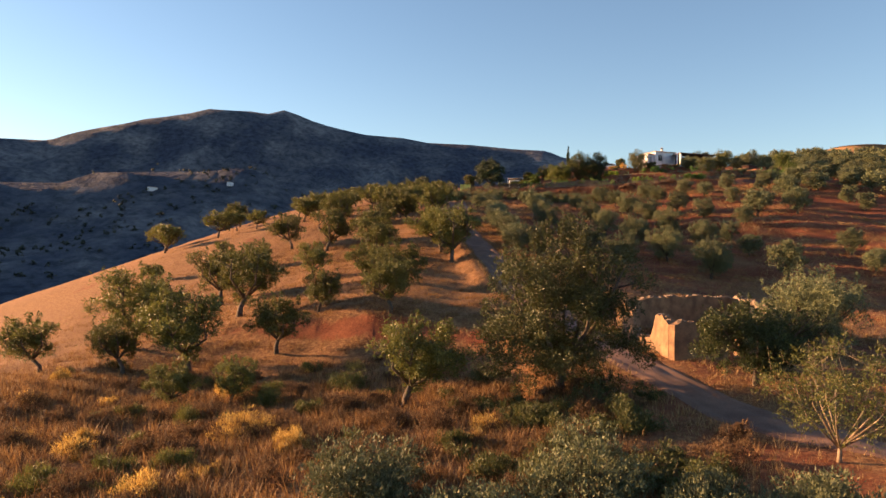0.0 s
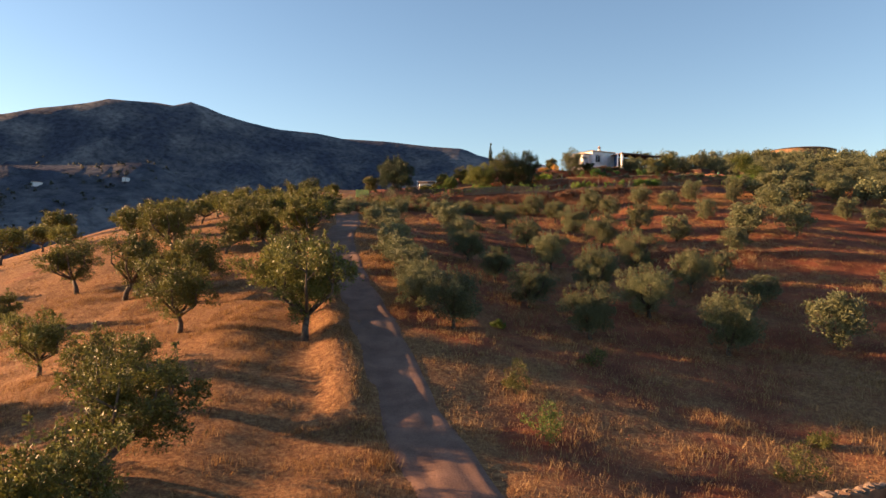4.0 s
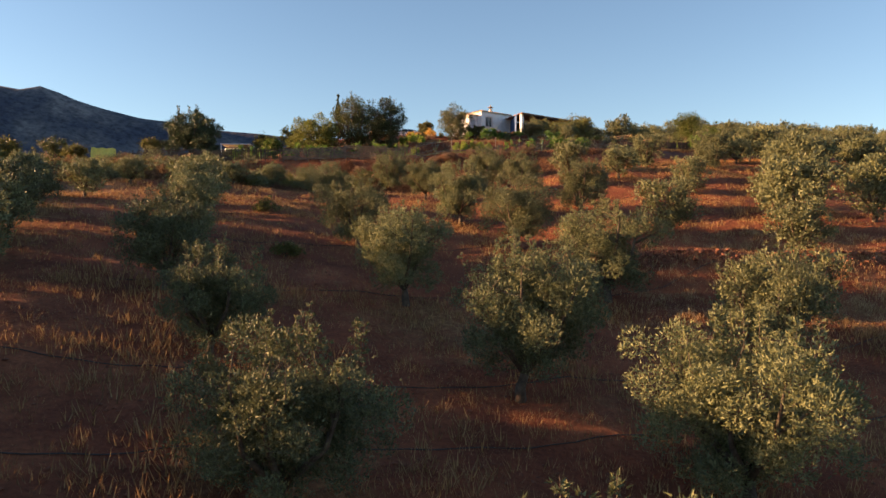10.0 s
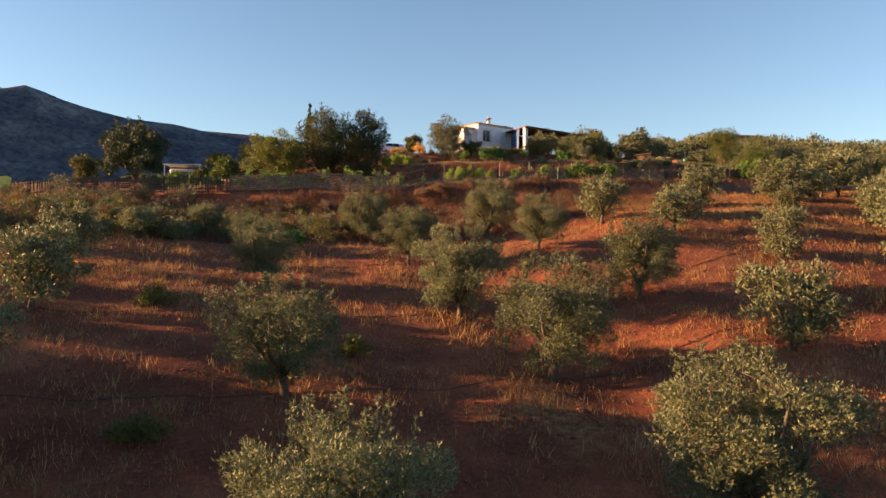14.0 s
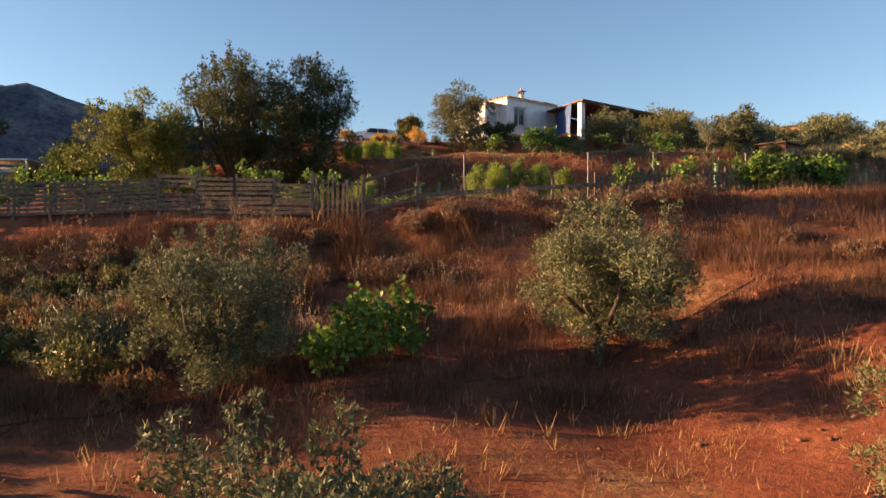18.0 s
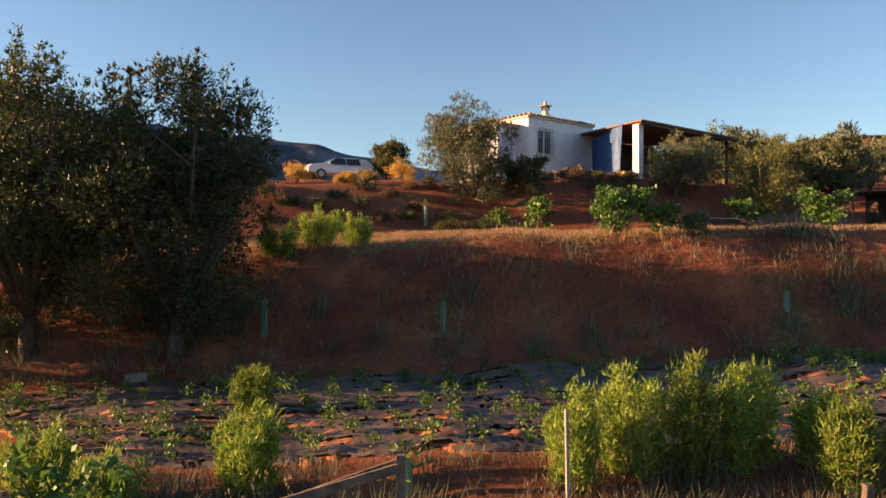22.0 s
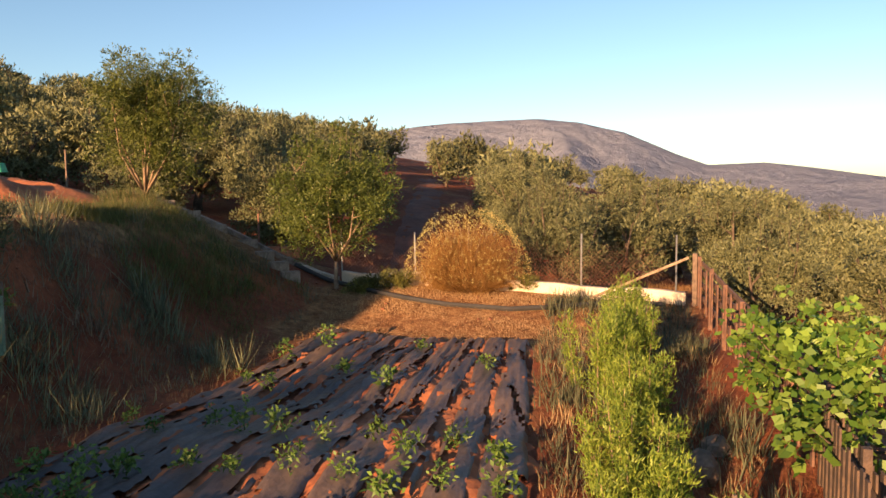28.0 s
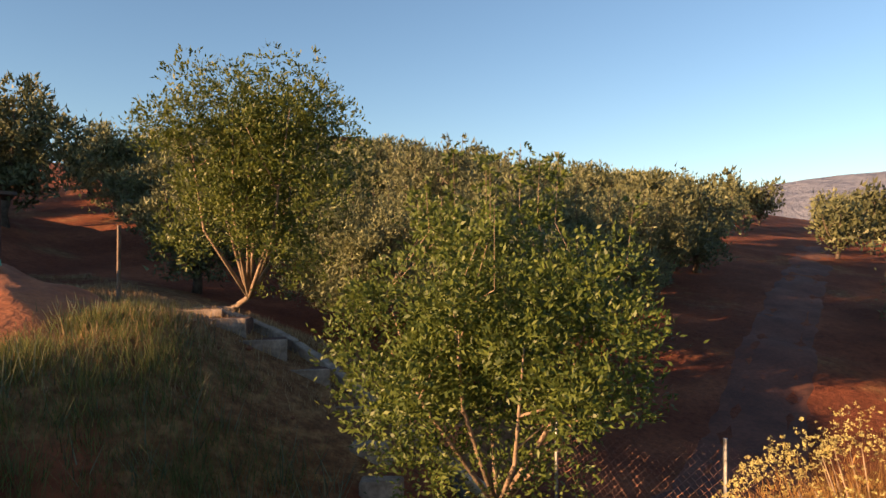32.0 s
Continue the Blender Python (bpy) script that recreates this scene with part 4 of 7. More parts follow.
# cypress
cy = thing("cypress_tree", at(32.1, 176.3), "narrow dark cypress standing above the other trees", "tree")
part("trunk", tubed([(0, 0, -.2), (0, 0, 6.0)], [.11, .03]), BARK, cy)
cyr = np.random.RandomState(4)
cyz = cyr.uniform(.1, 1, 60)
cya = cyr.uniform(0, 6.28, 60)
cyw = .42 * (1.04 - cyz) ** .75
put("crown", leaf_mesh("crown", np.c_[np.cos(cya) * cyw, np.sin(cya) * cyw, cyz * 6.4], np.full(60, .3) * (1.15 - .75 * cyz), 9000, .17, .05, 5, 1.6, 1.3), CYPRESS_LEAF, cy)
for i, (x, y, h, w, mt) in enumerate([(12.4, 176.4, 6.9, 4.6, CYPRESS_LEAF), (7.2, 176, 3.2, 1.6, ALMOND_LEAF), (-4.5, 175.6, 3.8, 2.3, DARK_LEAF), (21.4, 171.5, 2.4, 1.6, ALMOND_LEAF), (22.5, 166, 2.4, 1.7, GREEN_LEAF), (15.0, 167.6, 1.7, 1.3, DARK_LEAF), (17.6, 167.2, 1.6, 1.3, ALMOND_LEAF), (20.0, 168.0, 1.9, 1.2, ALMOND_LEAF), (25.5, 172, 3.2, 2.0, ALMOND_LEAF), (-13, 168, 3, 1.8, DARK_LEAF), (-20, 172, 3, 1.8, ALMOND_LEAF), (0, 166, 2.6, 1.7, ALMOND_LEAF), (47.2, 184.5, 2.6, 1.5, ALMOND_LEAF), (-28, 160, 3, 2, DARK_LEAF)]):
    single_tree("garden_tree", "rounded dense tree on the ridge beyond the fence", x, y, h, mt, BARK, 60000 if h > 6 else 8000, 0.2, 0.085, 80 + i, wide=w, lean=0.04, fork=0.5, limbs=6, clumps=120 if h > 6 else 60, thick=0.14, low=0.0, clump=0.13, taper=0.3, shoots=12)
for x, y, h, w, i in ((40.6, 179.8, 1.5, 1.0, 0), (47.1, 180.6, 1.6, 1.0, 1), (44.5, 178.5, .7, .8, 2), (38, 180, .8, .8, 3), (42.8, 176.5, .6, .7, 4)):
    shrub("dry_bush", "rounded golden dry bush on the yard's edge", "bush", x, y, h, w, GOLD_LEAF, 3500, .16, .03, 780 + i, "golden bushes", up=1.0)
FIG_LEAF = leaf_mat("fig_leaf", (0.03, 0.08, 0.015), (0.11, 0.20, 0.04), 0.3)
# small fruit trees and shrubs of the upper terrace
for i, (x, y, h, w, mt, ct) in enumerate([(48.1, 157.9, 1.55, 1.15, FIG_LEAF, 2200), (49.7, 157.6, .9, .7, FIG_LEAF, 800), (46.4, 159.8, 1.3, .45, VINE_LEAF, 420), (57.8, 159.1, 1.55, 1.2, FIG_LEAF, 1900), (52.1, 156.5, 1.0, .55, FIG_LEAF, 600), (41.2, 169.5, 1.4, .45, VINE_LEAF, 420), (48.3, 168.0, 1.1, .45, VINE_LEAF, 420)]):
    single_tree("fig_tree", "small young fruit tree with broad green leaves", x, y, h, mt, PALE_BARK, ct, .15, .1, 90 + i, kite=True, wide=w, fork=.35, limbs=4, clumps=18, thick=.025, low=.15, clump=.2)
single_tree("olive_tree", "young open olive tree on the sunlit terrace", 57.5, 154.7, 2.15, OLIVE_LEAF, PALE_BARK, 2400, .11, .035, 44, wide=.95, fork=.4, limbs=5, clumps=26, thick=.035, low=.2, clump=.15, up=1.0)
for i, (x, y, h, w, mt) in enumerate([(58.7, 154.2, .72, .58, ALMOND_LEAF), (61.1, 153.8, .62, .48, ALMOND_LEAF), (57.0, 167.5, 1.1, .5, GOLD_LEAF), (50.6, 157.1, .85, .5, OLIVE_LEAF), (49.0, 159.0, .6, .45, OLIVE_LEAF)]):
    shrub("lavender_shrub", "rounded grey-green shrub on the terrace edge", "shrub", x, y, h, w, mt, 2600, .14, .022, 820 + i, "shrubs of the terrace", up=1.3)
for i, (x, y, h, w) in enumerate([(62.9, 152.7, 1.15, .55), (65.2, 152.4, 1.0, .65), (58.9, 152.6, .56, .45), (66.4, 152.6, .9, .55)]):
    e = shrub("flowering_shrub", "grey-green shrub with cream flower heads on the bank", "shrub", x, y, h, w, OLIVE_LEAF, 1800, .12, .03, 830 + i, "flowering shrubs", up=1.0)
    fr = np.random.RandomState(i)
    fa, fq = fr.uniform(0, 6.28, 26), fr.uniform(.2, 1, 26)
    put("blossom", leaf_mesh("blossom", np.c_[np.cos(fa) * w * fq, np.sin(fa) * w * fq, h * (1.08 - .45 * fq)], np.full(26, .1), 420, .035, .035, 840 + i, .4), CREAM, e, "cream flower heads")["kind"] = "stuff"

# ---- the ruined hut ----
def ruin():
    e = thing("ruined_hut", at(15.1, 41.5, 24), "roofless ruined hut of plastered rubble with broken walls", "ruin")
    z0 = 0.15
    r = random.Random(8)

    def wall(name, x0, y0, x1, y1, top, mt, lab, openings=()):
        ln = math.hypot(x1 - x0, y1 - y0)
        ux, uy = (x1 - x0) / ln, (y1 - y0) / ln
        nx, ny = -uy * .24, ux * .24
        n = max(4, int(ln / .3))
        bm = bmesh.new()
        hs = [top(k / n) + r.uniform(-.10, .10) for k in range(n + 1)]
        for k in range(n):
            a, b = k / n * ln, (k + 1) / n * ln
            if any(o0 < (a + b) / 2 < o1 for o0, o1 in openings):
                continue
            q = []
            for s, h in ((a, hs[k]), (b, hs[k + 1])):
                for sg in (-1, 1):
                    for zz in (-1.2, h):
                        q.append(bm.verts.new((x0 + ux * s + nx * sg + r.uniform(-.015, .015), y0 + uy * s + ny * sg + r.uniform(-.015, .015), z0 + zz)))
            for f in ((0, 4, 5, 1), (2, 3, 7, 6), (1, 5, 7, 3), (0, 1, 3, 2), (4, 6, 7, 5)):
                bm.faces.new([q[i] for i in f])
        bmesh.ops.remove_doubles(bm, verts=bm.verts, dist=.03)
        w = part(name, bm, mt, e, lab)
        for k in range(n):
            a = (k + .5) / n * ln
            if any(o0 < a < o1 for o0, o1 in openings) or r.random() < .25:
                continue
            h = (hs[k] + hs[k + 1]) / 2
            s = bmesh.new()
            bmesh.ops.create_icosphere(s, subdivisions=1, radius=r.uniform(.1, .2))
            for v in s.verts:
                v.co *= r.uniform(.75, 1.2)
                v.co.z *= .6
                v.co += Vector((x0 + ux * a + nx * r.uniform(-.6, .6), y0 + uy * a + ny * r.uniform(-.6, .6), z0 + h + .03))
            part("stone", s, STONE, w)
    wall("west_wall", 0.07, 0.25, 2.34, 7.88, lambda s: 1.95 + .45 * smooth(.02, .12, s) - 1.6 * smooth(.2, .34, s) * (1 - smooth(.6, .72, s)) + .3 * smooth(.7, .95, s), PLASTER, "sunlit plastered wall broken down in notches")
    wall("south_wall", -.2, 0, 11.7, 0, lambda s: 2.0 + .35 * smooth(.5, .95, s) + .1 * math.sin(s * 21) - 1.1 * smooth(.12, .2, s) * (1 - smooth(.45, .55, s)), PLASTER, "broken front wall with a doorway", ((4.2, 5.2),))
    wall("north_wall", 2.2, 8.12, 13.4, 8.2, lambda s: 2.75 + .25 * math.sin(s * 3.1) + .05 * math.sin(s * 30), PLASTER, "tall plastered rear wall")
    wall("east_wall", 13.2, 7.95, 11.5, 0.25, lambda s: 2.85 - .5 * s + .12 * math.sin(s * 25), STONE, "bare rubble wall")
    wall("cross_wall", 6.6, 7.9, 6.4, 5.6, lambda s: 1.3 - .7 * s, STONE, "low remains of an inner wall")


ruin()


# ---- dry-stone heaps and hoses on the slope ----
def rubble(x0, y0, x1, y1, count, seed, label, size=.16, rise=.5):
    e = thing("stone_bank", at((x0 + x1) / 2, (y0 + y1) / 2), label, "stones")
    r = random.Random(seed)
    cx, cy, cz = e.matrix_basis.translation
    shapes = []
    for k in range(5):
        s = bmesh.new()
        bmesh.ops.create_icosphere(s, subdivisions=1, radius=size)
        for v in s.verts:
            v.co *= r.uniform(.7, 1.25)
        me = bpy.data.meshes.new("stone")
        s.to_mesh(me)
        s.free()
        me.materials.append(RED_STONE)
        shapes.append(me)
    for k in range(count):
        t, w = r.random(), r.uniform(-1, 1)
        x, y = x0 + (x1 - x0) * t + r.uniform(-.3, .3), y0 + (y1 - y0) * t + w * .95
        o = new("stone", r.choice(shapes))
        o.parent = e
        o.location = (x - cx, y - cy, gz(x, y) - cz + .04 + rise * max(0, 1 - abs(w)) * r.uniform(.2, 1))
        o.rotation_euler = (r.uniform(0, 6), r.uniform(0, 6), r.uniform(0, 6))
        q = r.uniform(.45, 1.15)
        o.scale = (q, q, q * .75)


rubble(36.8, 106.8, 42.2, 104.9, 290, 11, "low bank of loose dark red field stones", size=.1, rise=.3)
rubble(44.6, 104.2, 52.0, 102.4, 290, 12, "low bank of loose dark red field stones", size=.1, rise=.3)
rubble(30.4, 108.8, 36.6, 107.2, 110, 13, "thin line of loose red field stones", size=.08, rise=.1)


def hose(points, label, thick=.02):
    e = thing("irrigation_hose", Matrix.Translation((points[0][0], points[0][1], gz(*points[0]))), label, "hose", "drip hoses")
    pts = []
    for (xa, ya), (xb, yb) in zip(points, points[1:]):
        k = max(2, int(math.hypot(xb - xa, yb - ya) / .6))
        pts += [(xa + (xb - xa) * i / k, ya + (yb - ya) * i / k) for i in range(k)]
    pts.append(points[-1])
    r = random.Random(int(points[0][0] * 10))
    o = e.matrix_basis.translation
    line = [Vector((x, y + r.uniform(-.06, .06), gz(x, y) + thick * 1.6)) - o for x, y in pts]
    part("pipe", tubed(line, thick, 5), HOSE, e)


for pts in ([(12, 125.2), (20, 124.8), (29.4, 126.0), (31.8, 126.0), (35.0, 127.0), (41.0, 128.0), (47, 129.6), (58, 132)], [(14, 131.8), (22, 134), (30.8, 135.4), (35.5, 135.1), (40.2, 135.3), (50, 137.6), (57, 139)],
            [(12, 94.6), (23.0, 93.9), (25.1, 94.0), (36, 95.4), (46, 97)], [(14, 89.6), (25.9, 90.7), (29.1, 91.0), (40, 91.5)], [(12, 118), (24, 117.6), (32, 117.9), (41, 118.8), (52, 121)], [(14, 110), (24, 110.6), (33, 111.4), (43, 111.8), (53, 113)], [(14, 102), (24.8, 102.6), (34.2, 103.4), (44, 105)]):
    hose(pts, "black drip hose lying along a row of olives", .015)


# ---- the garden fence ----

# scrub and dry weeds along the foot of the fence
DRY_WEED = leaf_mat("dry_weed", (0.10, 0.055, 0.04), (0.24, 0.15, 0.085), 0.3)
wr = random.Random(61)
for i in range(64):
    x = -2 + i * .8 + wr.uniform(-.5, .5)
    y = on_fence(x) - (.9 + wr.random() ** 1.5 * 7)
    tall = wr.uniform(1.0, 2.2) if x < 26 else wr.uniform(.5, 1.05)
    mt = (DRY_WEED, ALMOND_LEAF, DRY_WEED, OLIVE_LEAF)[i % 4] if x < 26 else DRY_WEED
    shrub("weed_bush", ("dry brown weed bush on the bank below the fence", "dull green scrub bush on the bank below the fence")[mt in (ALMOND_LEAF, OLIVE_LEAF)], "bush", x, y, tall, tall * wr.uniform(.75, 1.1), mt, 2600, .11, .026, 1760 + i, "scrub of the bank", up=1.3, clumps=26)


def fence(name, label, x0, x1, style, seed, tall=1.15, wood=WOOD):
    """A stretch of fence: posts with rails, pickets or pallet slats."""
    r = random.Random(seed)
    y0, y1 = on_fence(x0), on_fence(x1)
    ln = math.hypot(x1 - x0, y1 - y0)
    e = thing(name, Matrix.Translation((x0, y0, gz(x0, y0))) @ Matrix.Rotation(math.atan2(y1 - y0, x1 - x0), 4, 'Z'), label, "fence", "garden fence")
    slope = (gz(x1, y1) - gz(x0, y0)) / ln

    def stick(nm, xa, za, xb, zb, w, d, dy=0.0):
        bm = bmesh.new()
        a, b = Vector((xa, dy, za + slope * xa)), Vector((xb, dy, zb + slope * xb))
        way = (b - a).normalized()
        sd = Vector((way.z, 0, -way.x))
        q = [bm.verts.new(p + sd * s * w / 2 + Vector((0, t * d / 2, 0))) for p in (a, b) for s, t in ((-1, -1), (1, -1), (1, 1), (-1, 1))]
        for f in ((0, 1, 2, 3), (7, 6, 5, 4), (0, 4, 5, 1), (1, 5, 6, 2), (2, 6, 7, 3), (3, 7, 4, 0)):
            bm.faces.new([q[i] for i in f])
        return part(nm, bm, wood, e)
    step = 1.25 if style == "pallet" else 1.6
    k = max(1, round(ln / step))
    for i in range(k + 1):
        x = ln * i / k
        stick("post", x, -.3, x + r.uniform(-.04, .04), tall + r.uniform(.0, .18) if style != "rail" else .55 + r.uniform(0, .25), .09, .08)
    if style == "pallet":
        for i in range(k):
            xa, xb, lift = ln * i / k + .06, ln * (i + 1) / k - .06, r.uniform(-.05, .08)
            for j in range(8):
                z = .12 + lift + j * (tall - .2) / 7.3
                if r.random() < .08:
                    continue
                stick("slat", xa, z + r.uniform(-.02, .02), xb, z + r.uniform(-.02, .02), .105, .02, -.05 + r.uniform(-.01, .01))
            for xx in (xa + .12, xb - .12):
                stick("batten", xx, .05 + lift, xx, tall - .02 + lift, .06, .05, 0.0)
    elif style == "picket":
        for z in (.3, tall - .2):
            stick("rail", 0, z, ln, z + r.uniform(-.03, .03), .08, .04, .05)
        x = .14
        while x < ln:
            stick("picket", x, r.uniform(-.05, .05), x + r.uniform(-.05, .05), tall + r.uniform(-.22, .12), r.uniform(.07, .1), .025, -.03)
            x += r.uniform(.14, .26)
    elif style == "double":
        for z in (.2, tall - .3):
            stick("rail", 0, z, ln, z + r.uniform(-.03, .03), .09, .09, 0)
        x = .1
        while x < ln:
            for dy in (-.075, .075):
                if r.random() < .9:
                    stick("slat", x, r.uniform(-.05, .05), x + r.uniform(-.04, .04), tall + r.uniform(-.15, .08), r.uniform(.085, .11), .022, dy)
            x += r.uniform(.15, .2)
    elif style == "rails":
        for z in (.22, .55, .82, tall):
            stick("rail", 0, z, ln, z + r.uniform(-.04, .04), .10, .035, -.055)
        x = .4
        while x < ln:
            stick("upright", x, .02, x + r.uniform(-.03, .03), tall + r.uniform(-.08, .1), .08, .03, -.018 + .05)
            x += r.uniform(.5, .75)
    elif style == "gate":
        for z in (.28, .62, tall - .04):
            stick("rail", 0, z, ln, z + r.uniform(-.02, .08), .09, .035, -.03)
        stick("brace", 0, tall - .1, ln, tall + .02, .07, .03, .04)
    elif style == "rail":
        stick("rail", 0, .40, ln, .48, .15, .035, -.05)
    elif style == "slat":
        for z in (.2, .62, tall):
            stick("rail", 0, z, ln, z, .09, .045, .05)
        x = .1
        while x < ln:
            stick("slat", x, .02, x + r.uniform(-.03, .03), tall + r.uniform(-.08, .02), .085, .025, -.03)
            x += .24
    return e


RED_WOOD = mat("reddish_wood", (0.15, 0.08, 0.055), (0.08, 0.045, 0.035), 7, 0.9, 0.5, fine=60)
for i, (xa, xb, st, h, lab) in enumerate([(6.6, 9.4, "picket", 1.25, "dark vertical board fence on the bank"), (9.4, 17.6, "pallet", 1.3, "weathered brown pallet fence on the bank"), (17.6, 22.8, "picket", 1.35, "leaning picket fence under vines"),
                                          (22.8, 29.0, "pallet", 1.3, "pallet fence with open horizontal slats"), (29.0, 34.3, "pallet", 1.42, "closely boarded pallet fence with vines above"), (34.3, 36.0, "picket", 1.45, "loose picket panel with gaps"),
                                          (36.0, 37.9, "gate", 1.45, "wooden gate frame of three rails"), (37.9, 44.4, "rail", .7, "low single-rail fence with short posts"), (44.4, 51.0, "picket", .9, "low board fence hidden under vines"),
                                          (51.0, 58.0, "picket", .95, "low board fence overgrown by vines"), (58.0, 66.0, "double", .95, "dark closely set board fence above the path"), (66.0, 74.8, "rails", 1.05, "reddish slatted fence with a long top rail")]):
    fence("wooden_fence" if st != "gate" else "wooden_gate", lab, xa, xb, st, 50 + i, h, RED_WOOD if i == 11 else WOOD if i not in (0, 1, 2, 10) else DARK_WOOD)
POLE = mat("grey_pole", (.30, .27, .24), (.2, .18, .16), 5, .7, .1)
for x, h in ((39.6, 1.5), (44.2, 1.7), (46.6, 1.6), (50.2, 1.4)):
    pz = thing("metal_pole", at(x, on_fence(x) + .15), "thin pale metal pole beside the fence", "pole", "fence poles")
    part("tube", tubed([(0, 0, -.3), (random.Random(int(x)).uniform(-.05, .05), 0, h)], .022, 6), POLE, pz)
fp = thing("fence_brace", at(74.8, 141.1), "corner post of the fence with a slanting pale brace", "post")
part("post", tubed([(0, 0, -.3), (0, 0, 1.25)], .06, 6), WOOD, fp)
part("brace", tubed([(-.05, .15, 1.15), (-.1, 2.4, .15)], .035, 6), PALE_BARK, fp, "pale slanting brace")
# yellow sheet at the west end
ys = thing("yellow_sheet", at(5.6, 150.6), "yellow plastic sheet hung over the fence end", "sheet")
bm = bmesh.new()
for side in (-1, 1):
    g = [[bm.verts.new((-1.1 + 2.2 * i / 8, side * (.08 + .5 * (1 - j / 6)) + .05 * math.sin(i * 1.7 + j), 1.85 * j / 6 + .06 * math.sin(i * 2.1))) for j in range(7)] for i in range(9)]
    for i in range(8):
        for j in range(6):
            bm.faces.new((g[i][j], g[i + 1][j], g[i + 1][j + 1], g[i][j + 1]))
part("sheet", bm, YELLOW, ys)


def vine(x, y, tall, wide, leaves, seed, lift=0.0):
    """A grape vine: a twisted stem and broad leaves."""
    r = random.Random(seed)
    e = thing("grape_vine", at(x, y, r.uniform(0, 360), lift), "grape vine with broad sunlit green leaves along the fence", "vine", "vines on the fence")
    bm = bmesh.new()
    cs = []
    for k in range(4):
        a = r.uniform(0, 6.28)
        tip = Vector((math.cos(a) * wide, math.sin(a) * wide * .6, tall * r.uniform(.6, 1)))
        tube(bm, [(0, 0, -.1), (.05, 0, tall * .4), tip * .7 + Vector((0, 0, .1)), tip], [.03, .022, .012, .005], 5)
        cs += [tuple(tip), tuple(tip * .6 + Vector((0, 0, tall * .2))), (tip.x * .8, tip.y * .8, tip.z * .5)]
    part("stem", bm, BARK, e)
    put("leaves", leaf_mesh("leaves", cs, [wide * .5] * len(cs), int(leaves * 1.5), .125, .13, seed, .2, kite=True), VINE_LEAF, e)


for i in range(26):
    r = random.Random(70 + i)
    x = 17.5 + i * .78 + r.uniform(-.3, .3)
    if 35.5 < x < 37.6 or x > 27 and i % 3 == 0:
        continue
    vine(x, on_fence(x) + r.uniform(.5, .9), r.uniform(1.0, 1.5), r.uniform(.4, .65), 190, 70 + i)
for i in range(14):
    r = random.Random(170 + i)
    x = 50.0 + i * .28 + r.uniform(-.2, .2)
    vine(x, on_fence(x) + r.uniform(-.3, .6), r.uniform(.8, 1.2), r.uniform(.6, .9), 330, 170 + i)
for x, i in ((45.3, 0), (46.3, 1), (47.4, 2), (48.2, 3)):
    vine(x, on_fence(x) + .1, 1.2, .4, 110, 260 + i)
for x, i in ((65.2, 4), (65.8, 5), (66.4, 0), (67.2, 1), (68.2, 2), (69.2, 3)):
    vine(x, on_fence(x) - .35, 1.65 - .08 * i, .85, 330, 190 + i)


# tall bright weeds inside the fence
WEED_LEAF = leaf_mat("weed_leaf", (0.09, 0.16, 0.02), (0.28, 0.35, 0.055), 0.4)


def weed(x, y, tall, wide, seed, label="tall bright green weeds with narrow leaves", mt=WEED_LEAF):
    r = random.Random(seed)
    e = thing("tall_weed", at(x, y), label, "weed", "tall weeds of the garden")
    bm, cs, rs = bmesh.new(), [], []
    for k in range(16):
        a, q = r.uniform(0, 6.28), r.uniform(0, 1) ** .5
        bx, by = math.cos(a) * wide * q * .5, math.sin(a) * wide * q * .5
        h = tall * r.uniform(.7, 1.05) * (1.05 - .3 * q)
        tube(bm, [(bx, by, -.05), (bx * 1.5, by * 1.5, h)], [.012, .004], 4)
        for j in range(7):
            f = .15 + .85 * j / 6
            cs.append((bx * (1 + .5 * f), by * (1 + .5 * f), h * f))
            rs.append(.13)
    part("stem_tuft", bm, PALE_BARK, e)["kind"] = "stuff"
    put("leaves", leaf_mesh("leaves", cs, rs, 7000 if x > 60 else 4600, .08 if x > 60 else .11, .018 if x > 60 else .028, seed, .9), mt, e)


for i, (x, y, h, w) in enumerate([(40.6, 146.5, 1.35, .5), (41.6, 146.7, 1.6, .6), (42.5, 146.5, 1.6, .6), (43.3, 146.4, 1.65, .65), (44.2, 146.0, 1.05, .5), (36.7, 148.3, 1.15, .6), (33.9, 149.2, .95, .65), (36.9, 152.6, .95, .5), (43.8, 145.2, 1.15, .45), (48.2, 144.5, .95, .5), (41.2, 147.6, .7, .5), (34.9, 148.2, .8, .5),
                                  (68.4, 143.2, 1.6, .75), (69.3, 142.6, 1.3, .7), (67.3, 142.6, 1.2, .6), (70.6, 142.8, 1.5, .6), (65.4, 142.8, 1.2, .8), (64.2, 142.7, .9, .7), (38, 159.6, 1.0, .8), (39.2, 160.3, 1.1, .8), (40.4, 160.6, 1.0, .7)]):
    weed(x, y, h, w, 860 + i)
STRAW_BUSH = leaf_mat("straw_bush", (0.20, 0.15, 0.05), (0.46, 0.37, 0.15), 0.35, 0.7)
DRY_BUSHES = [(44.8, 145.6, .65, .48), (47.2, 145.4, .45, .36), (50.9, 145.0, .42, .34), (52.4, 145.1, .4, .3), (54.6, 144.1, .6, .48), (59, 143.2, .35, .4)]
for i, (x, y, h, w) in enumerate(DRY_BUSHES):
    shrub("dry_bush", "small straw-coloured dry bush beside the beds", "bush", x, y, h, w, STRAW_BUSH, 2600, .12, .018, 880 + i, "dry bushes of the garden", up=1.1, clumps=14)
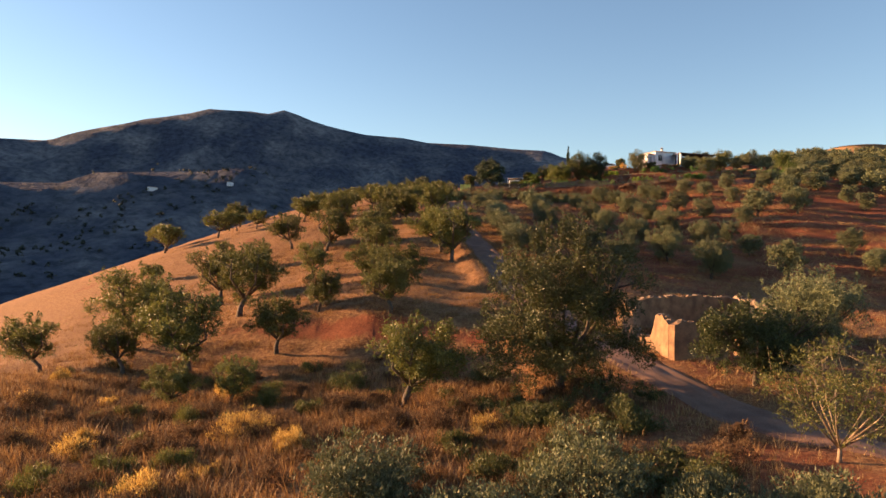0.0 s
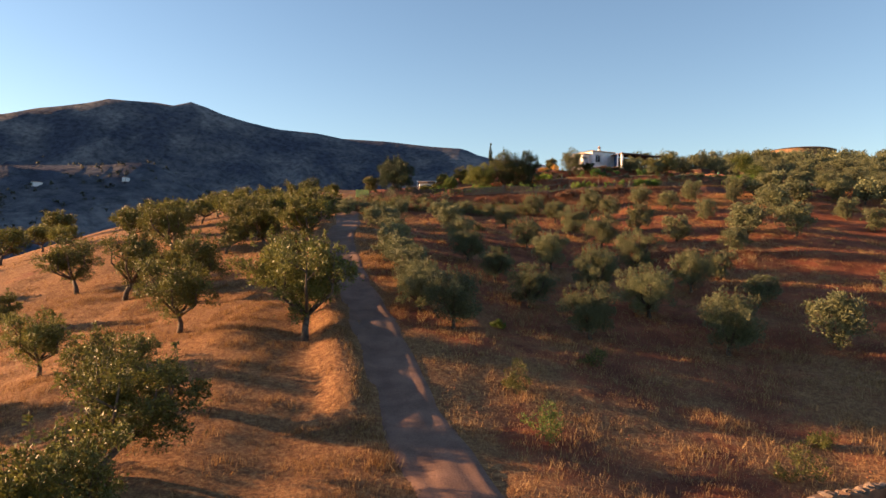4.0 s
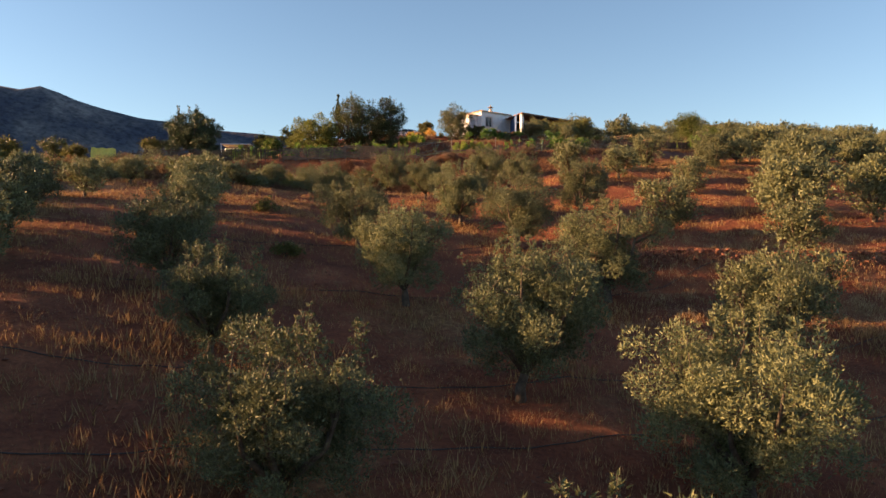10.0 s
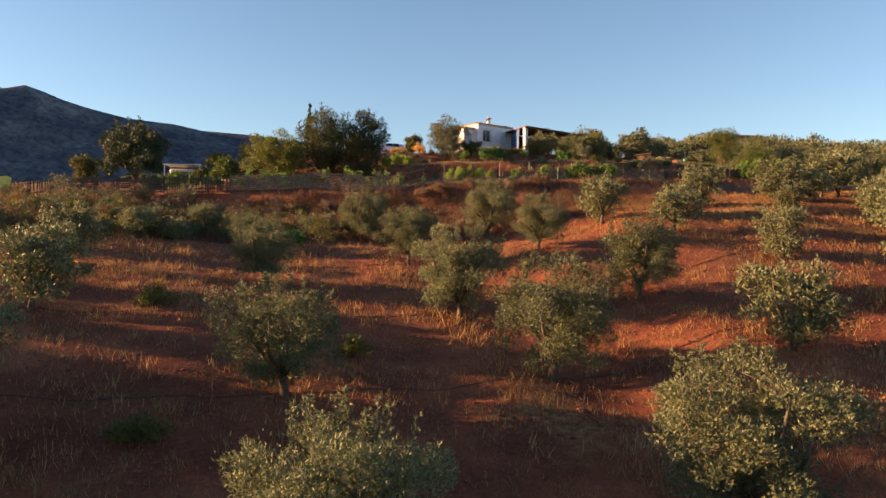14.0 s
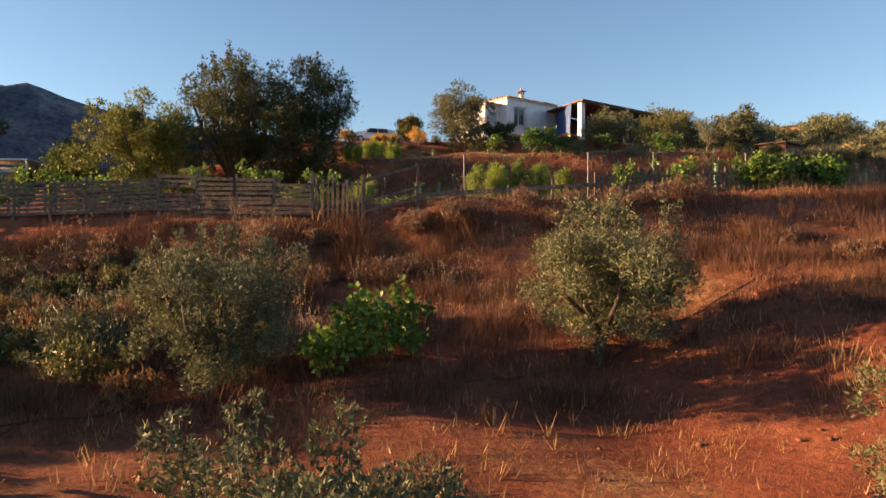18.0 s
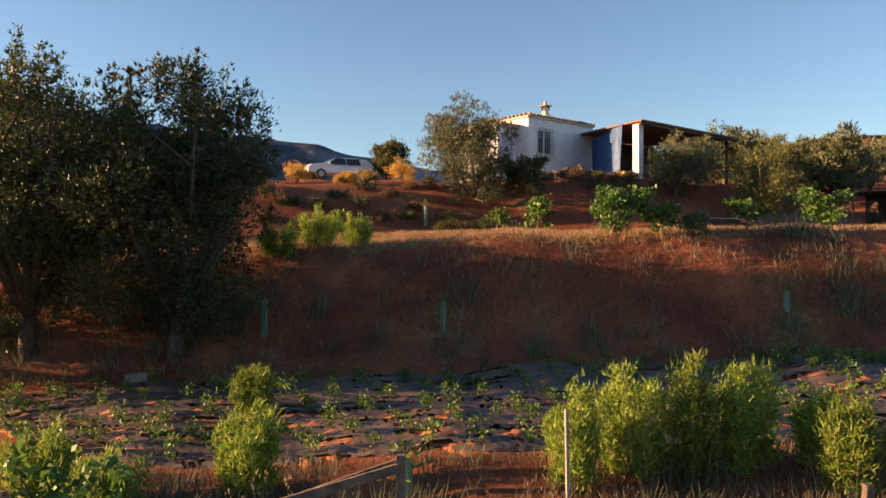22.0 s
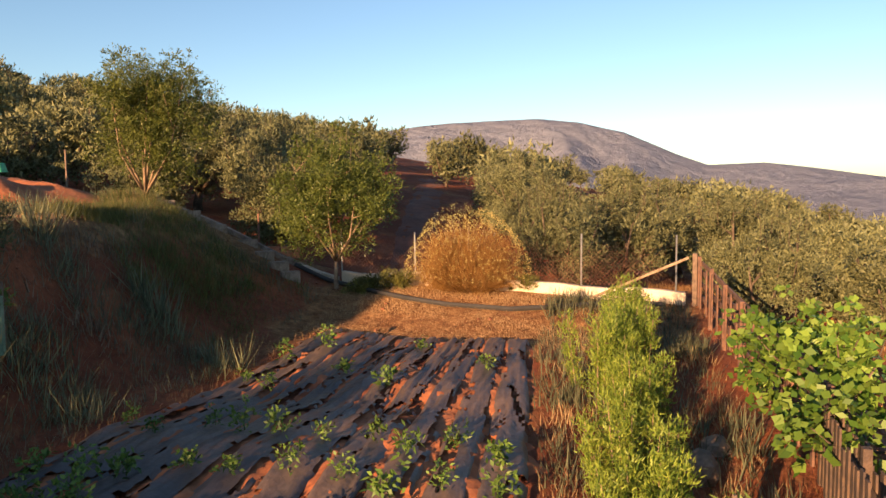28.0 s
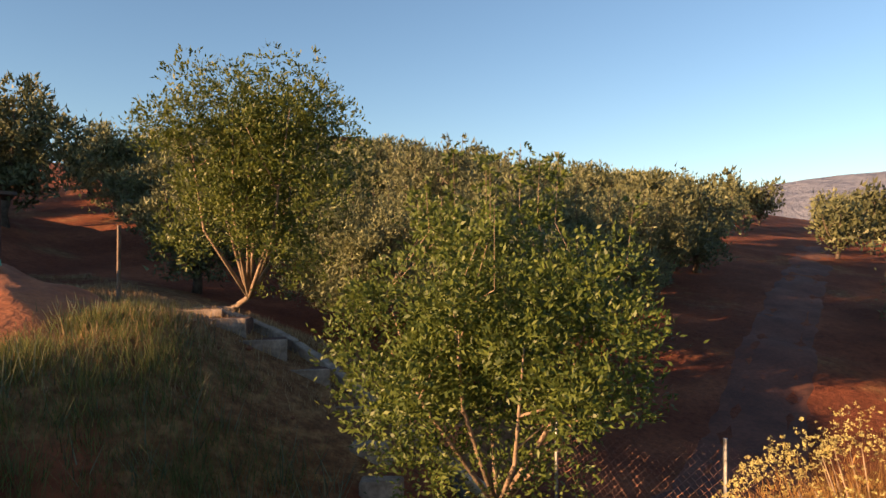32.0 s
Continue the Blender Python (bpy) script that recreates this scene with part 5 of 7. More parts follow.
# tree guards
for i, (x, y, h) in enumerate([(49.1, 143.1, 1.05), (57.3, 142.2, .68), (38.5, 147.0, .62), (63.7, 141.9, .65), (55.4, 153.2, .6), (62.0, 151.6, .5), (42.1, 156.7, .8), (37.4, 157.7, .95), (45.8, 171.0, 1.0), (65.6, 151.6, .8), (51.8, 154.6, .6)]):
    e = thing("tree_guard", at(x, y, i * 40), "pale green plastic tree guard on a stake", "tree guard", "tree guards")
    bm = bmesh.new()
    for a, b in ((.09, 0), (.075, 0)):
        tube(bm, [(0, 0, -.05), (.01, 0, h)], a, 10, cap=False)
    part("guard", bm, GREEN_TUBE, e)
    part("stake", boxed(.10, -.015, -.2, .13, .015, h + .2), WOOD, e)
    put("sapling", leaf_mesh("sapling", [(0, 0, h * .9), (0, 0, h + .12)], [.16, .12], 60, .14, .05, i, .6), GREEN_LEAF, e, "green shoots")["kind"] = "stuff"

# ---- the vegetable beds ----
BACK = [(30, 158.0), (36, 156.4), (42.5, 155.0), (48.5, 153.4), (55.5, 151.6), (64.0, 150.2), (72.0, 149.2)]
FRONT = [(34.0, 150.8), (38, 149.2), (42.4, 147.5), (48.5, 146.1), (55, 144.8), (63.9, 143.8), (71.9, 144.7)]
ROWS = 10


def bed_line(v, s):
    """Place along bed v (0 front to 1 back) at s of its length."""
    q = np.linspace(0, 1, 7)
    f = [np.interp(s, q, [p[k] for p in FRONT]) for k in (0, 1)]
    b = [np.interp(s, q, [p[k] for p in BACK]) for k in (0, 1)]
    return f[0] + (b[0] - f[0]) * v, f[1] + (b[1] - f[1]) * v


def mulch(row):
    """One long strip of wrinkled black film, torn in places so that the earth shows."""
    r = np.random.RandomState(row)
    s = np.linspace(0, 1, 480)
    wide = np.linspace(-1, 1, 13)
    v = (row + .5) / ROWS
    x, y = bed_line(v, s)
    x2, y2 = bed_line(v + .475 / ROWS, s)
    dx, dy = x2 - x, y2 - y
    edge = 1 + .16 * wave(s * 60, 0 * s + row, 5, row)[:, None] * np.abs(wide) ** 3
    px, py = x[:, None] + dx[:, None] * wide * edge, y[:, None] + dy[:, None] * wide * edge
    crease = .016 * wave(px * .6, py * 5.0, 1.3, 30 + row) + .012 * wave(px * .8, py * 9.0, 1.1, 50 + row) + .006 * r.normal(size=px.shape)
    pz = height(px, py) + .075 * (1 - .45 * np.abs(wide) ** 2) + crease + .02
    pz[:, 0] -= .05
    pz[:, -1] -= .05
    idx = np.arange(px.size).reshape(px.shape)
    f = np.stack([idx[:-1, :-1], idx[1:, :-1], idx[1:, 1:], idx[:-1, 1:]], -1)
    along = (s[:-1] * 42)[:, None] + 0 * wide[:-1]
    off = wide[:-1] * .45 + 0 * along
    tear = .75 * wave(along * .45, off * 2.2, 1.6, 77 + row) + .35 * wave(along * 1.6, off * 3, 1.2, 97 + row) + .4 * r.normal(size=px[:-1, :-1].shape) * .5 + .25 * np.abs(wide[:-1]) ** 2
    keep = tear < .66
    ox, oy = bed_line(v, .5)
    o = np.array((ox, oy, gz(ox, oy)))
    mesh = mesh_np("film", np.stack([px, py, pz], -1).reshape(-1, 3) - o, f[keep])
    ob = new("mulch_film", mesh)
    mesh.materials.append(BLACK)
    ob.location = o
    tagged(ob, "wrinkled torn black plastic film over a vegetable bed", "mulch film", "mulch films of the beds")


for row in range(ROWS):
    mulch(row)
# bare red earth of the beds, rough and heaped at the tears
sv, ss = np.meshgrid(np.linspace(-.04, 1.04, 84), np.linspace(-.01, 1.012, 420), indexing="ij")
bx, by = bed_line(sv, ss)
bz = height(bx, by) + .03 + .028 * wave(bx * .7, by * 1.6, 1.2, 61) + .02 * wave(bx, by, .6, 62) + .012 * np.random.RandomState(3).normal(size=bx.shape)
rim = np.minimum(np.minimum(sv + .04, 1.04 - sv) * 12, 1) * np.minimum(np.minimum(ss + .01, 1.012 - ss) * 60, 1)
bz = bz - .09 * (1 - np.clip(rim, 0, 1))
bi = np.arange(bx.size).reshape(bx.shape)
bf = np.stack([bi[:-1, :-1], bi[:-1, 1:], bi[1:, 1:], bi[1:, :-1]], -1).reshape(-1, 4)
tagged(put("garden_bed", mesh_np("garden_bed", np.stack([bx, by, bz], -1).reshape(-1, 3), bf), RED_SOIL), "dug red earth of the vegetable beds", "soil", kind="structure")


def pepper_plant(seed, size):
    r = random.Random(seed)
    cs = [(r.uniform(-.1, .1), r.uniform(-.1, .1), .12 + .06 * k) for k in range(5)]
    bm = bmesh.new()
    tube(bm, [(0, 0, -.05), (.01, 0, .18), (.0, .02, .36)], [.012, .008, .004], 4)
    for k in range(3):
        a = k * 2.1
        tube(bm, [(0, 0, .12 + .05 * k), (math.cos(a) * .14, math.sin(a) * .14, .26 + .04 * k)], [.006, .002], 3)
    return bm, leaf_mesh("leaves", cs, [.22] * 5, 95, .13, .06, seed, .35, kite=True)


PEPPER_LEAF = leaf_mat("pepper_leaf", (0.035, 0.085, 0.015), (0.13, 0.21, 0.04), 0.3)
plants, plant_leaves = [], []
for k in range(5):
    e = thing("pepper_plant", Matrix(), "young green pepper plant growing through the black film", "plant", "pepper plants in the beds")
    bm, lm = pepper_plant(k, 1)
    part("stem", bm, PEPPER_LEAF, e)
    put("leaves", lm, PEPPER_LEAF, e)
    plants.append(e)
    plant_leaves.append(lm)
used = set()
rp = random.Random(21)
for row in range(ROWS):
    for k in range(36):
        s = max(.001, (k + rp.uniform(-.25, .25)) / 36) ** .92
        if not 0 < s < .99 or (s > .88 and rp.random() < .75) or rp.random() < .06:
            continue
        x, y = bed_line((row + .5 + rp.uniform(-.08, .08)) / ROWS, s)
        kk = rp.randrange(5)
        q = rp.uniform(.5, .8) * (1.15 if .5 < s < .85 and row in (2, 3, 7, 8) else 1)
        m = Matrix.Translation((x, y, gz(x, y) + .08)) @ Matrix.Rotation(rp.uniform(0, 6.28), 4, 'Z') @ Matrix.Diagonal((q, q, q, 1))
        ob = copy_thing(plants[kk], Matrix()) if kk in used else plants[kk]
        used.add(kk)
        ob.matrix_basis = m
# closer planting in four of the rows
fill_v, fill_f, fill_n = [], [], 0
for row in (2, 3, 7, 8):
    for k in range(30):
        s = .5 + .38 * (k + rp.uniform(-.3, .3)) / 34
        x, y = bed_line((row + .5 + rp.uniform(-.1, .1)) / ROWS, s)
        me = plant_leaves[rp.randrange(5)]
        co = np.empty(len(me.vertices) * 3, np.float32)
        me.vertices.foreach_get("co", co)
        a, q = rp.uniform(0, 6.28), rp.uniform(.5, .85)
        co = co.reshape(-1, 3) * q
        fill_v.append(np.c_[co[:, 0] * math.cos(a) - co[:, 1] * math.sin(a) + x, co[:, 0] * math.sin(a) + co[:, 1] * math.cos(a) + y, co[:, 2] + gz(x, y) + .08])
        fill_f.append(np.arange(len(co)).reshape(-1, 4) + fill_n)
        fill_n += len(co)
tagged(put("pepper_row", mesh_np("pepper_row", np.concatenate(fill_v), np.concatenate(fill_f)), PEPPER_LEAF), "close rows of leafy green pepper plants", "plants", kind="stuff")
bl = tagged(part("concrete_block", boxed(-.25, -.1, 0, .25, .1, .22, bevel=.012), CONCRETE), "pale concrete block lying at the end of the beds", "block")
bl.matrix_basis = at(34.3, 157.1, 10)

# ---- the east end: steps, wall, wire fence, trees ----
WALL = [(74.9, 141.3), (75.8, 145.0), (76.3, 148.0), (76.5, 150.6)]
wall_bm = bmesh.new()
for k, ((xa, ya), (xb, yb)) in enumerate(zip(WALL, WALL[1:])):
    n = 6
    for i in range(n):
        a, b = i / n, (i + 1) / n
        p, q = (xa + (xb - xa) * a, ya + (yb - ya) * a), (xa + (xb - xa) * b, ya + (yb - ya) * b)
        vs = []
        for (px, py) in (p, q):
            for sx in (-.11, .11):
                for zz in (-.9, .30 + .02 * math.sin(px * 9 + py * 5)):
                    vs.append(wall_bm.verts.new((px + sx, py, gz(min(px, 75.4), py) + zz)))
        for f in ((0, 4, 5, 1), (2, 3, 7, 6), (1, 5, 7, 3), (0, 1, 3, 2), (4, 6, 7, 5)):
            wall_bm.faces.new([vs[j] for j in f])
bmesh.ops.remove_doubles(wall_bm, verts=wall_bm.verts, dist=.005)
tagged(part("wall_east", wall_bm, CREAM_WALL), "low cream rendered wall along the garden's end", "wall", kind="structure")
wf = thing("wire_fence", Matrix.Translation((76.2, 141.4, gz(75.4, 141.4) + .2)), "rusty chain-link fence with posts behind the low wall", "fence")
o = wf.matrix_basis.translation
wy = np.arange(0, 9.4, .11)
V, F = [], []
for sgn in (-1, 1):
    for y0 in wy:
        ya, yb = (y0, y0 + 1.15) if sgn > 0 else (y0 + 1.15, y0)
        for (y, z, d) in ((ya, 0, .004), (ya + .008, 0, .004), (yb, 1.15, .004)):
            V.append((.13 * y, y, z + (gz(75.4, 141.4 + y) + .2 - o.z)))
        F.append((len(V) - 3, len(V) - 2, len(V) - 1))
put("wire_mesh", mesh_np("wire_mesh", np.array(V), np.array(F)), RUST, wf)
for y in (0, 2.4, 4.8, 7.2, 9.6):
    part("post", tubed([(.13 * y, y, -.4), (.13 * y, y, 1.3)], .025, 6), METAL, wf)
DARK_CONCRETE = mat("old_concrete", (0.30, 0.235, 0.185), (0.17, 0.125, 0.095), 5, .95, .7, fine=25)
STEP_SOIL = mat("trodden_soil", (0.13, 0.06, 0.038), (0.075, 0.033, 0.022), 3, .97, .7, fine=14)
# earth steps held by thin boards, then three loose blocks
for i, (x, y) in enumerate([(76.0, 157.6), (75.0, 156.3), (74.95, 155.5), (75.25, 154.87), (75.58, 154.25), (75.8, 153.4)]):
    st = thing("garden_step", at(x, y, -41 + 5 * math.sin(i * 2.3), .02), "trodden earth step held by a pale thin board", "step", "garden steps")
    part("tread", boxed(-.42, .02, -.25, .42, .62, .05, bevel=.03), STEP_SOIL, st)
    part("riser", boxed(-.45, -.025, -.25, .45, .02, .085, bevel=.008), DARK_CONCRETE, st, "pale edge board")
for i, (x, y) in enumerate([(75.46, 152.54), (75.08, 151.92), (74.8, 151.45)]):
    st = tagged(part("step_block", boxed(-.26, -.14, -.15, .26, .14, .19, bevel=.025), DARK_CONCRETE), "worn grey concrete block set as a garden step", "step", "loose step blocks")
    st.matrix_basis = at(x, y, -55 + 7 * math.sin(i * 2.0), 0)
# a low kerb of cast lengths running down to the wall
kerb = thing("concrete_kerb", at(76.2, 154.0), "low pale concrete kerb running down beside the earth steps", "kerb")
ko = kerb.matrix_basis.translation
KERB = [(75.55, 156.5), (75.85, 155.56), (76.15, 154.75), (76.25, 153.89), (76.37, 153.23), (76.55, 152.23), (76.55, 150.75)]
kd = np.r_[0, np.cumsum([math.hypot(b[0] - a[0], b[1] - a[1]) for a, b in zip(KERB, KERB[1:])])]
for i in range(11):
    r = random.Random(60 + i)
    (xa, ya), (xb, yb) = [(float(np.interp(d, kd, [p[0] for p in KERB])), float(np.interp(d, kd, [p[1] for p in KERB]))) for d in (kd[-1] * i / 11, kd[-1] * (i + 1) / 11 - .012)]
    za, zb = gz(xa, ya), gz(xb, yb)
    nx, ny = (yb - ya) / math.hypot(xb - xa, yb - ya) * .085, -(xb - xa) / math.hypot(xb - xa, yb - ya) * .085
    bm = bmesh.new()
    h = .16 + r.uniform(-.02, .02)
    vs = [bm.verts.new(Vector((x + sg * nx, y + sg * ny, z + dz)) - ko) for x, y, z in ((xa, ya, za), (xb, yb, zb)) for sg in (-1, 1) for dz in (-.3, h)]
    for f in ((0, 4, 5, 1), (2, 3, 7, 6), (1, 5, 7, 3), (0, 1, 3, 2), (4, 6, 7, 5), (0, 2, 6, 4)):
        bm.faces.new([vs[k] for k in f])
    bmesh.ops.bevel(bm, geom=list(bm.edges), offset=.015, segments=1, affect='EDGES')
    part("kerb_stone", bm, CREAM_WALL if i > 8 else DARK_CONCRETE, kerb)
pile = thing("brick_pile", at(76.8, 152.7, -79, .02), "short stack of orange hollow bricks behind the kerb", "bricks")
for i in range(12):
    r = random.Random(i)
    b_ = part("brick", boxed(-.14, -.06, 0, .14, .06, .11, bevel=.006), BRICK, pile)
    b_.matrix_basis = pose(-.45 + .3 * (i % 4) + r.uniform(-.02, .02), r.uniform(-.03, .03), .115 * (i // 4), 0, 0, r.uniform(-6, 6))
part_post = thing("iron_post", at(76.5, 153.25), "thin rusty iron post behind the kerb", "post")
part("shaft", tubed([(0, 0, -.3), (.02, 0, 1.0)], .028, 6), RUST, part_post)
part_post = thing("wooden_post", at(74.6, 158.2), "slim grey wooden post on the terrace", "post")
part("shaft", tubed([(0, 0, -.3), (.02, 0, 1.5)], .035, 6), WOOD, part_post)
SPRING_LEAF = leaf_mat("yellow_green_leaf", (0.05, 0.076, 0.014), (0.145, 0.17, 0.034))
single_tree("walnut_tree", "young tree with glossy green leaves and a pale forked trunk", 75.2, 150.3, 4.3, WALNUT_LEAF, PALE_BARK, 44000, .078, .032, 55, kite=True, lean=0.03, wide=1.95, fork=.75, limbs=8, clumps=120, thick=.06, low=.27, clump=.11, up=.5, shoots=14)
single_tree("almond_tree", "tall airy almond tree with pale stems above the steps", 76.4, 157.4, 5.6, SPRING_LEAF, PALE_BARK, 40000, .095, .035, 56, kite=True, wide=2.0, fork=.4, limbs=9, clumps=120, thick=.07, low=.06, clump=.105, up=.6)
BUSH_LEAF = leaf_mat("orange_bush", (0.18, 0.085, 0.024), (0.38, 0.22, 0.065), 0.3, 0.7)
BLOSSOM = leaf_mat("yellow_blossom", (0.33, 0.28, 0.075), (0.60, 0.52, 0.22), 0.3, 0.7)
gb = shrub("golden_bush", "large rounded golden-orange dry bush with cream flowers", "bush", 75.7, 146.75, 2.0, 1.5, BUSH_LEAF, 30000, .07, .010, 57, up=1.5, stems=46, clumps=150, bark=PALE_BARK)
fr = np.random.RandomState(3)


def dome(n, low):
    """Directions over an uneven dome, and its radius there."""
    a, w = fr.uniform(0, 6.283, n), fr.uniform(low, 1, n)
    s = np.sqrt(1 - w ** 2)
    swell = 1 + .07 * np.sin(3 * a + 1) + .05 * np.sin(7 * a + 5 * w)
    return np.c_[np.cos(a) * s * 1.58 * swell, np.sin(a) * s * 1.58 * swell, .1 + 2.0 * w ** .85 * swell]


tip = dome(15000, .02) * fr.uniform(.62, 1.02, (15000, 1))
foot = tip * np.array([.45, .45, .30]) + fr.normal(size=(15000, 3)) * .09
side = np.cross(tip - foot, fr.normal(size=(15000, 3)))
side *= .003 / np.linalg.norm(side, axis=1)[:, None]
put("twig_mass", mesh_np("twig_mass", np.stack([foot - side, foot + side, tip], 1).reshape(-1, 3), np.arange(45000).reshape(-1, 3)), BUSH_LEAF, gb, "thin dry orange twigs")["kind"] = "stuff"
heads = dome(3000, .1)
put("blossom", leaf_mesh("blossom", heads, np.full(3000, .06), 26000, .016, .014, 58, .3), BLOSSOM, gb, "small yellow-cream flower heads")["kind"] = "stuff"
for i, (x, y, h, w) in enumerate([(75.3, 149.3, .5, .5), (75.5, 148.6, .55, .5), (75.0, 149.6, .35, .4), (75.9, 145.2, .45, .5)]):
    shrub("weedy_shrub", "low yellowing weeds against the cream wall", "weed", x, y, h, w, ALMOND_LEAF, 1500, .10, .03, 890 + i, "weeds by the wall", clumps=14)
hp = thing("water_pipe", at(74.6, 150.6), "thick black water pipe lying across dry grass", "pipe")
o = hp.matrix_basis.translation
line = [(76.3, 152.0), (75.9, 150.8), (75.3, 149.7), (74.7, 148.9), (74.35, 148.0), (74.2, 147), (74.25, 145.4), (74.6, 144), (74.9, 142.9), (74.6, 141.8)]
part("pipe", tubed([Vector((x, y, gz(x, y) + .06)) - o for x, y in line], .065, 7), HOSE, hp)
# coil of old wire and hose by the corner brace
coil = thing("wire_coil", at(75.2, 142.6), "loose coil of dark wire and hose in dry grass", "coil")
for i in range(7):
    r = random.Random(300 + i)
    q, a0 = r.uniform(.3, .55), r.uniform(0, 6)
    part("loop", tubed([(math.cos(a0 + k * .52) * q + r.uniform(-.05, .05), math.sin(a0 + k * .52) * q, .08 + .35 * r.random() * abs(math.sin(k * .26 + i))) for k in range(13)], .009, 4), HOSE, coil)
# heap of dead brushwood against the fence
bh = thing("brushwood_heap", at(59.6, 142.2, -14), "heap of dark dead twigs leaning on the fence", "brushwood")
bm = bmesh.new()
for i in range(320):
    r = random.Random(2000 + i)
    x, y, a = r.gauss(0, 1.0), r.gauss(0, .28), r.uniform(-.5, .5)
    ln = r.uniform(.5, 1.3)
    z = .05 + r.random() * .55 * max(0, 1 - abs(x) / 2.2)
    tube(bm, [(x - ln / 2 * math.cos(a), y - ln / 2 * math.sin(a), z), (x, y, z + r.uniform(0, .12)), (x + ln / 2 * math.cos(a), y + ln / 2 * math.sin(a), z + r.uniform(-.05, .25))], [.012, .009, .003], 3, False)
part("twig_mass", bm, DARK_WOOD, bh)["kind"] = "stuff"
rk = thing("boulder", at(66.0, 142.0), "pale boulder beside the garden fence", "stone")
for i, (dx, dy, q) in enumerate([(0, 0, .25), (.8, -.3, .2), (1.5, .1, .16)]):
    s = bmesh.new()
    bmesh.ops.create_icosphere(s, subdivisions=2, radius=q)
    for v in s.verts:
        v.co *= 1 + .18 * noise.noise(v.co * 6 + Vector((i, 0, 0)))
        v.co += Vector((dx, dy, q * .5))
    part("stone", s, STONE, rk)

# ---- terrace below the house: shed, wood, mound ----
SHED_RED = mat("dark_red_brick", (0.12, 0.05, 0.034), (0.07, 0.03, 0.022), 5, .9, .5, fine=30)
sh_ = thing("garden_shed", at(73.5, 167.0, -64, .35), "small dark-red brick shed with a flat roof and pale base", "shed")
part("wall", boxed(-1.05, -1.3, -.8, 1.05, 1.3, 2.0, bevel=.01), SHED_RED, sh_, "dark red boarded walls")
part("plinth", boxed(.25, -1.36, -.8, .95, -1.304, .75), CONCRETE, sh_, "pale concrete panel")
part("roof", boxed(-1.25, -1.6, 2.004, 1.25, 1.6, 2.1, bevel=.01), DARK_WOOD, sh_)
part("lean_to_roof", boxed(-3.6, -1.4, 1.85, -1.3, 1.4, 1.92), DARK_WOOD, sh_)
part("back_board", boxed(-3.5, 1.2, -.8, -1.11, 1.26, 1.84), DARK_WOOD, sh_)
for x in (-3.45, -1.4):
    part("post", boxed(x - .05, -1.35, -.8, x + .05, -1.25, 1.845), WOOD, sh_)
for i, (x, z) in enumerate(((-.6, 2.1), (.2, 2.1), (-.9, 2.1))):
    part("stub", boxed(x, 0, z, x + .06, .06, z + .35 + .1 * i), WOOD, sh_)
wp = thing("timber_stack", at(58.6, 166.5, 6), "stack of weathered planks under a grey sheet", "timber")
for i in range(22):
    r = random.Random(400 + i)
    b_ = part("plank", boxed(-1.4, -.1, 0, 1.4, .1, .05), WOOD if i % 3 else DARK_WOOD, wp)
    b_.matrix_basis = pose(r.uniform(-.25, .25), -.7 + .24 * (i % 6), .02 + .075 * (i // 6), 0, 0, r.uniform(-5, 5))
part("cover", boxed(-1.0, -.75, .36, 1.2, .7, .40, bevel=.01), METAL, wp, "grey corrugated sheet")
for i, (x, y, tn) in enumerate([(61.0, 166.6, 20), (62.5, 166.9, -15), (64.3, 167.1, 5), (66.2, 167.4, 30), (67.9, 167.8, -10), (56.4, 166.6, 12)]):
    e = thing("pallet", at(x, y, tn), "old grey pallet dumped against the bank", "pallet", "dumped pallets")
    for k in range(6):
        b_ = part("slat", boxed(-.55, -.045, 0, .55, .045, .022), WOOD, e)
        b_.matrix_basis = pose(0, -.42 + .17 * k * .94, .12 + .11 * k, 40 + 10 * (i % 3), 0, 0)
    for s in (-.5, 0, .5):
        b_ = part("batten", boxed(-.04, -.5, -.09, .04, .45, -.004), WOOD, e)
        b_.matrix_basis = pose(s, 0, .40, 40, 0, 0)
MOUND_SOIL = mat("mound_soil", (0.36, 0.12, 0.045), (0.24, 0.075, 0.03), 1.6, 0.97, 0.9, fine=12)
md = bmesh.new()
mg = [[None] * 25 for _ in range(41)]
for i in range(41):
    for j in range(25):
        u, v = i / 20 - 1, j / 12 - 1
        x, y = 71.9 + u * 3.0 + v * .4, 159.7 + v * 4.7
        q = max(0.0, 1 - (u * u + v * v)) ** .8
        mg[i][j] = md.verts.new((x, y, gz(x, y) - .03 + q * (.85 + .35 * noise.noise((x * .8, y * .8, 0)) + .16 * noise.noise((x * 2.7, y * 2.7, 3)))))
for i in range(40):
    for j in range(24):
        md.faces.new((mg[i][j], mg[i + 1][j], mg[i + 1][j + 1], mg[i][j + 1]))
tagged(part("soil_mound", md, MOUND_SOIL, flat=False), "heap of bright orange-red earth on the terrace", "mound")
hr = thing("hose_reel", at(72.7, 158.6, 30, .95), "small green hose reel with a stake on the mound", "hose reel")
bm = bmesh.new()
bmesh.ops.create_cone(bm, cap_ends=True, segments=12, radius1=.22, radius2=.16, depth=.24)
part("drum", bm, mat("green_plastic", (.05, .35, .2), (.04, .28, .16), 4, .5, .1), hr)
part("stake", tubed([(.1, 0, -.1), (.1, 0, 1.0)], .02, 5), PALE_BARK, hr)

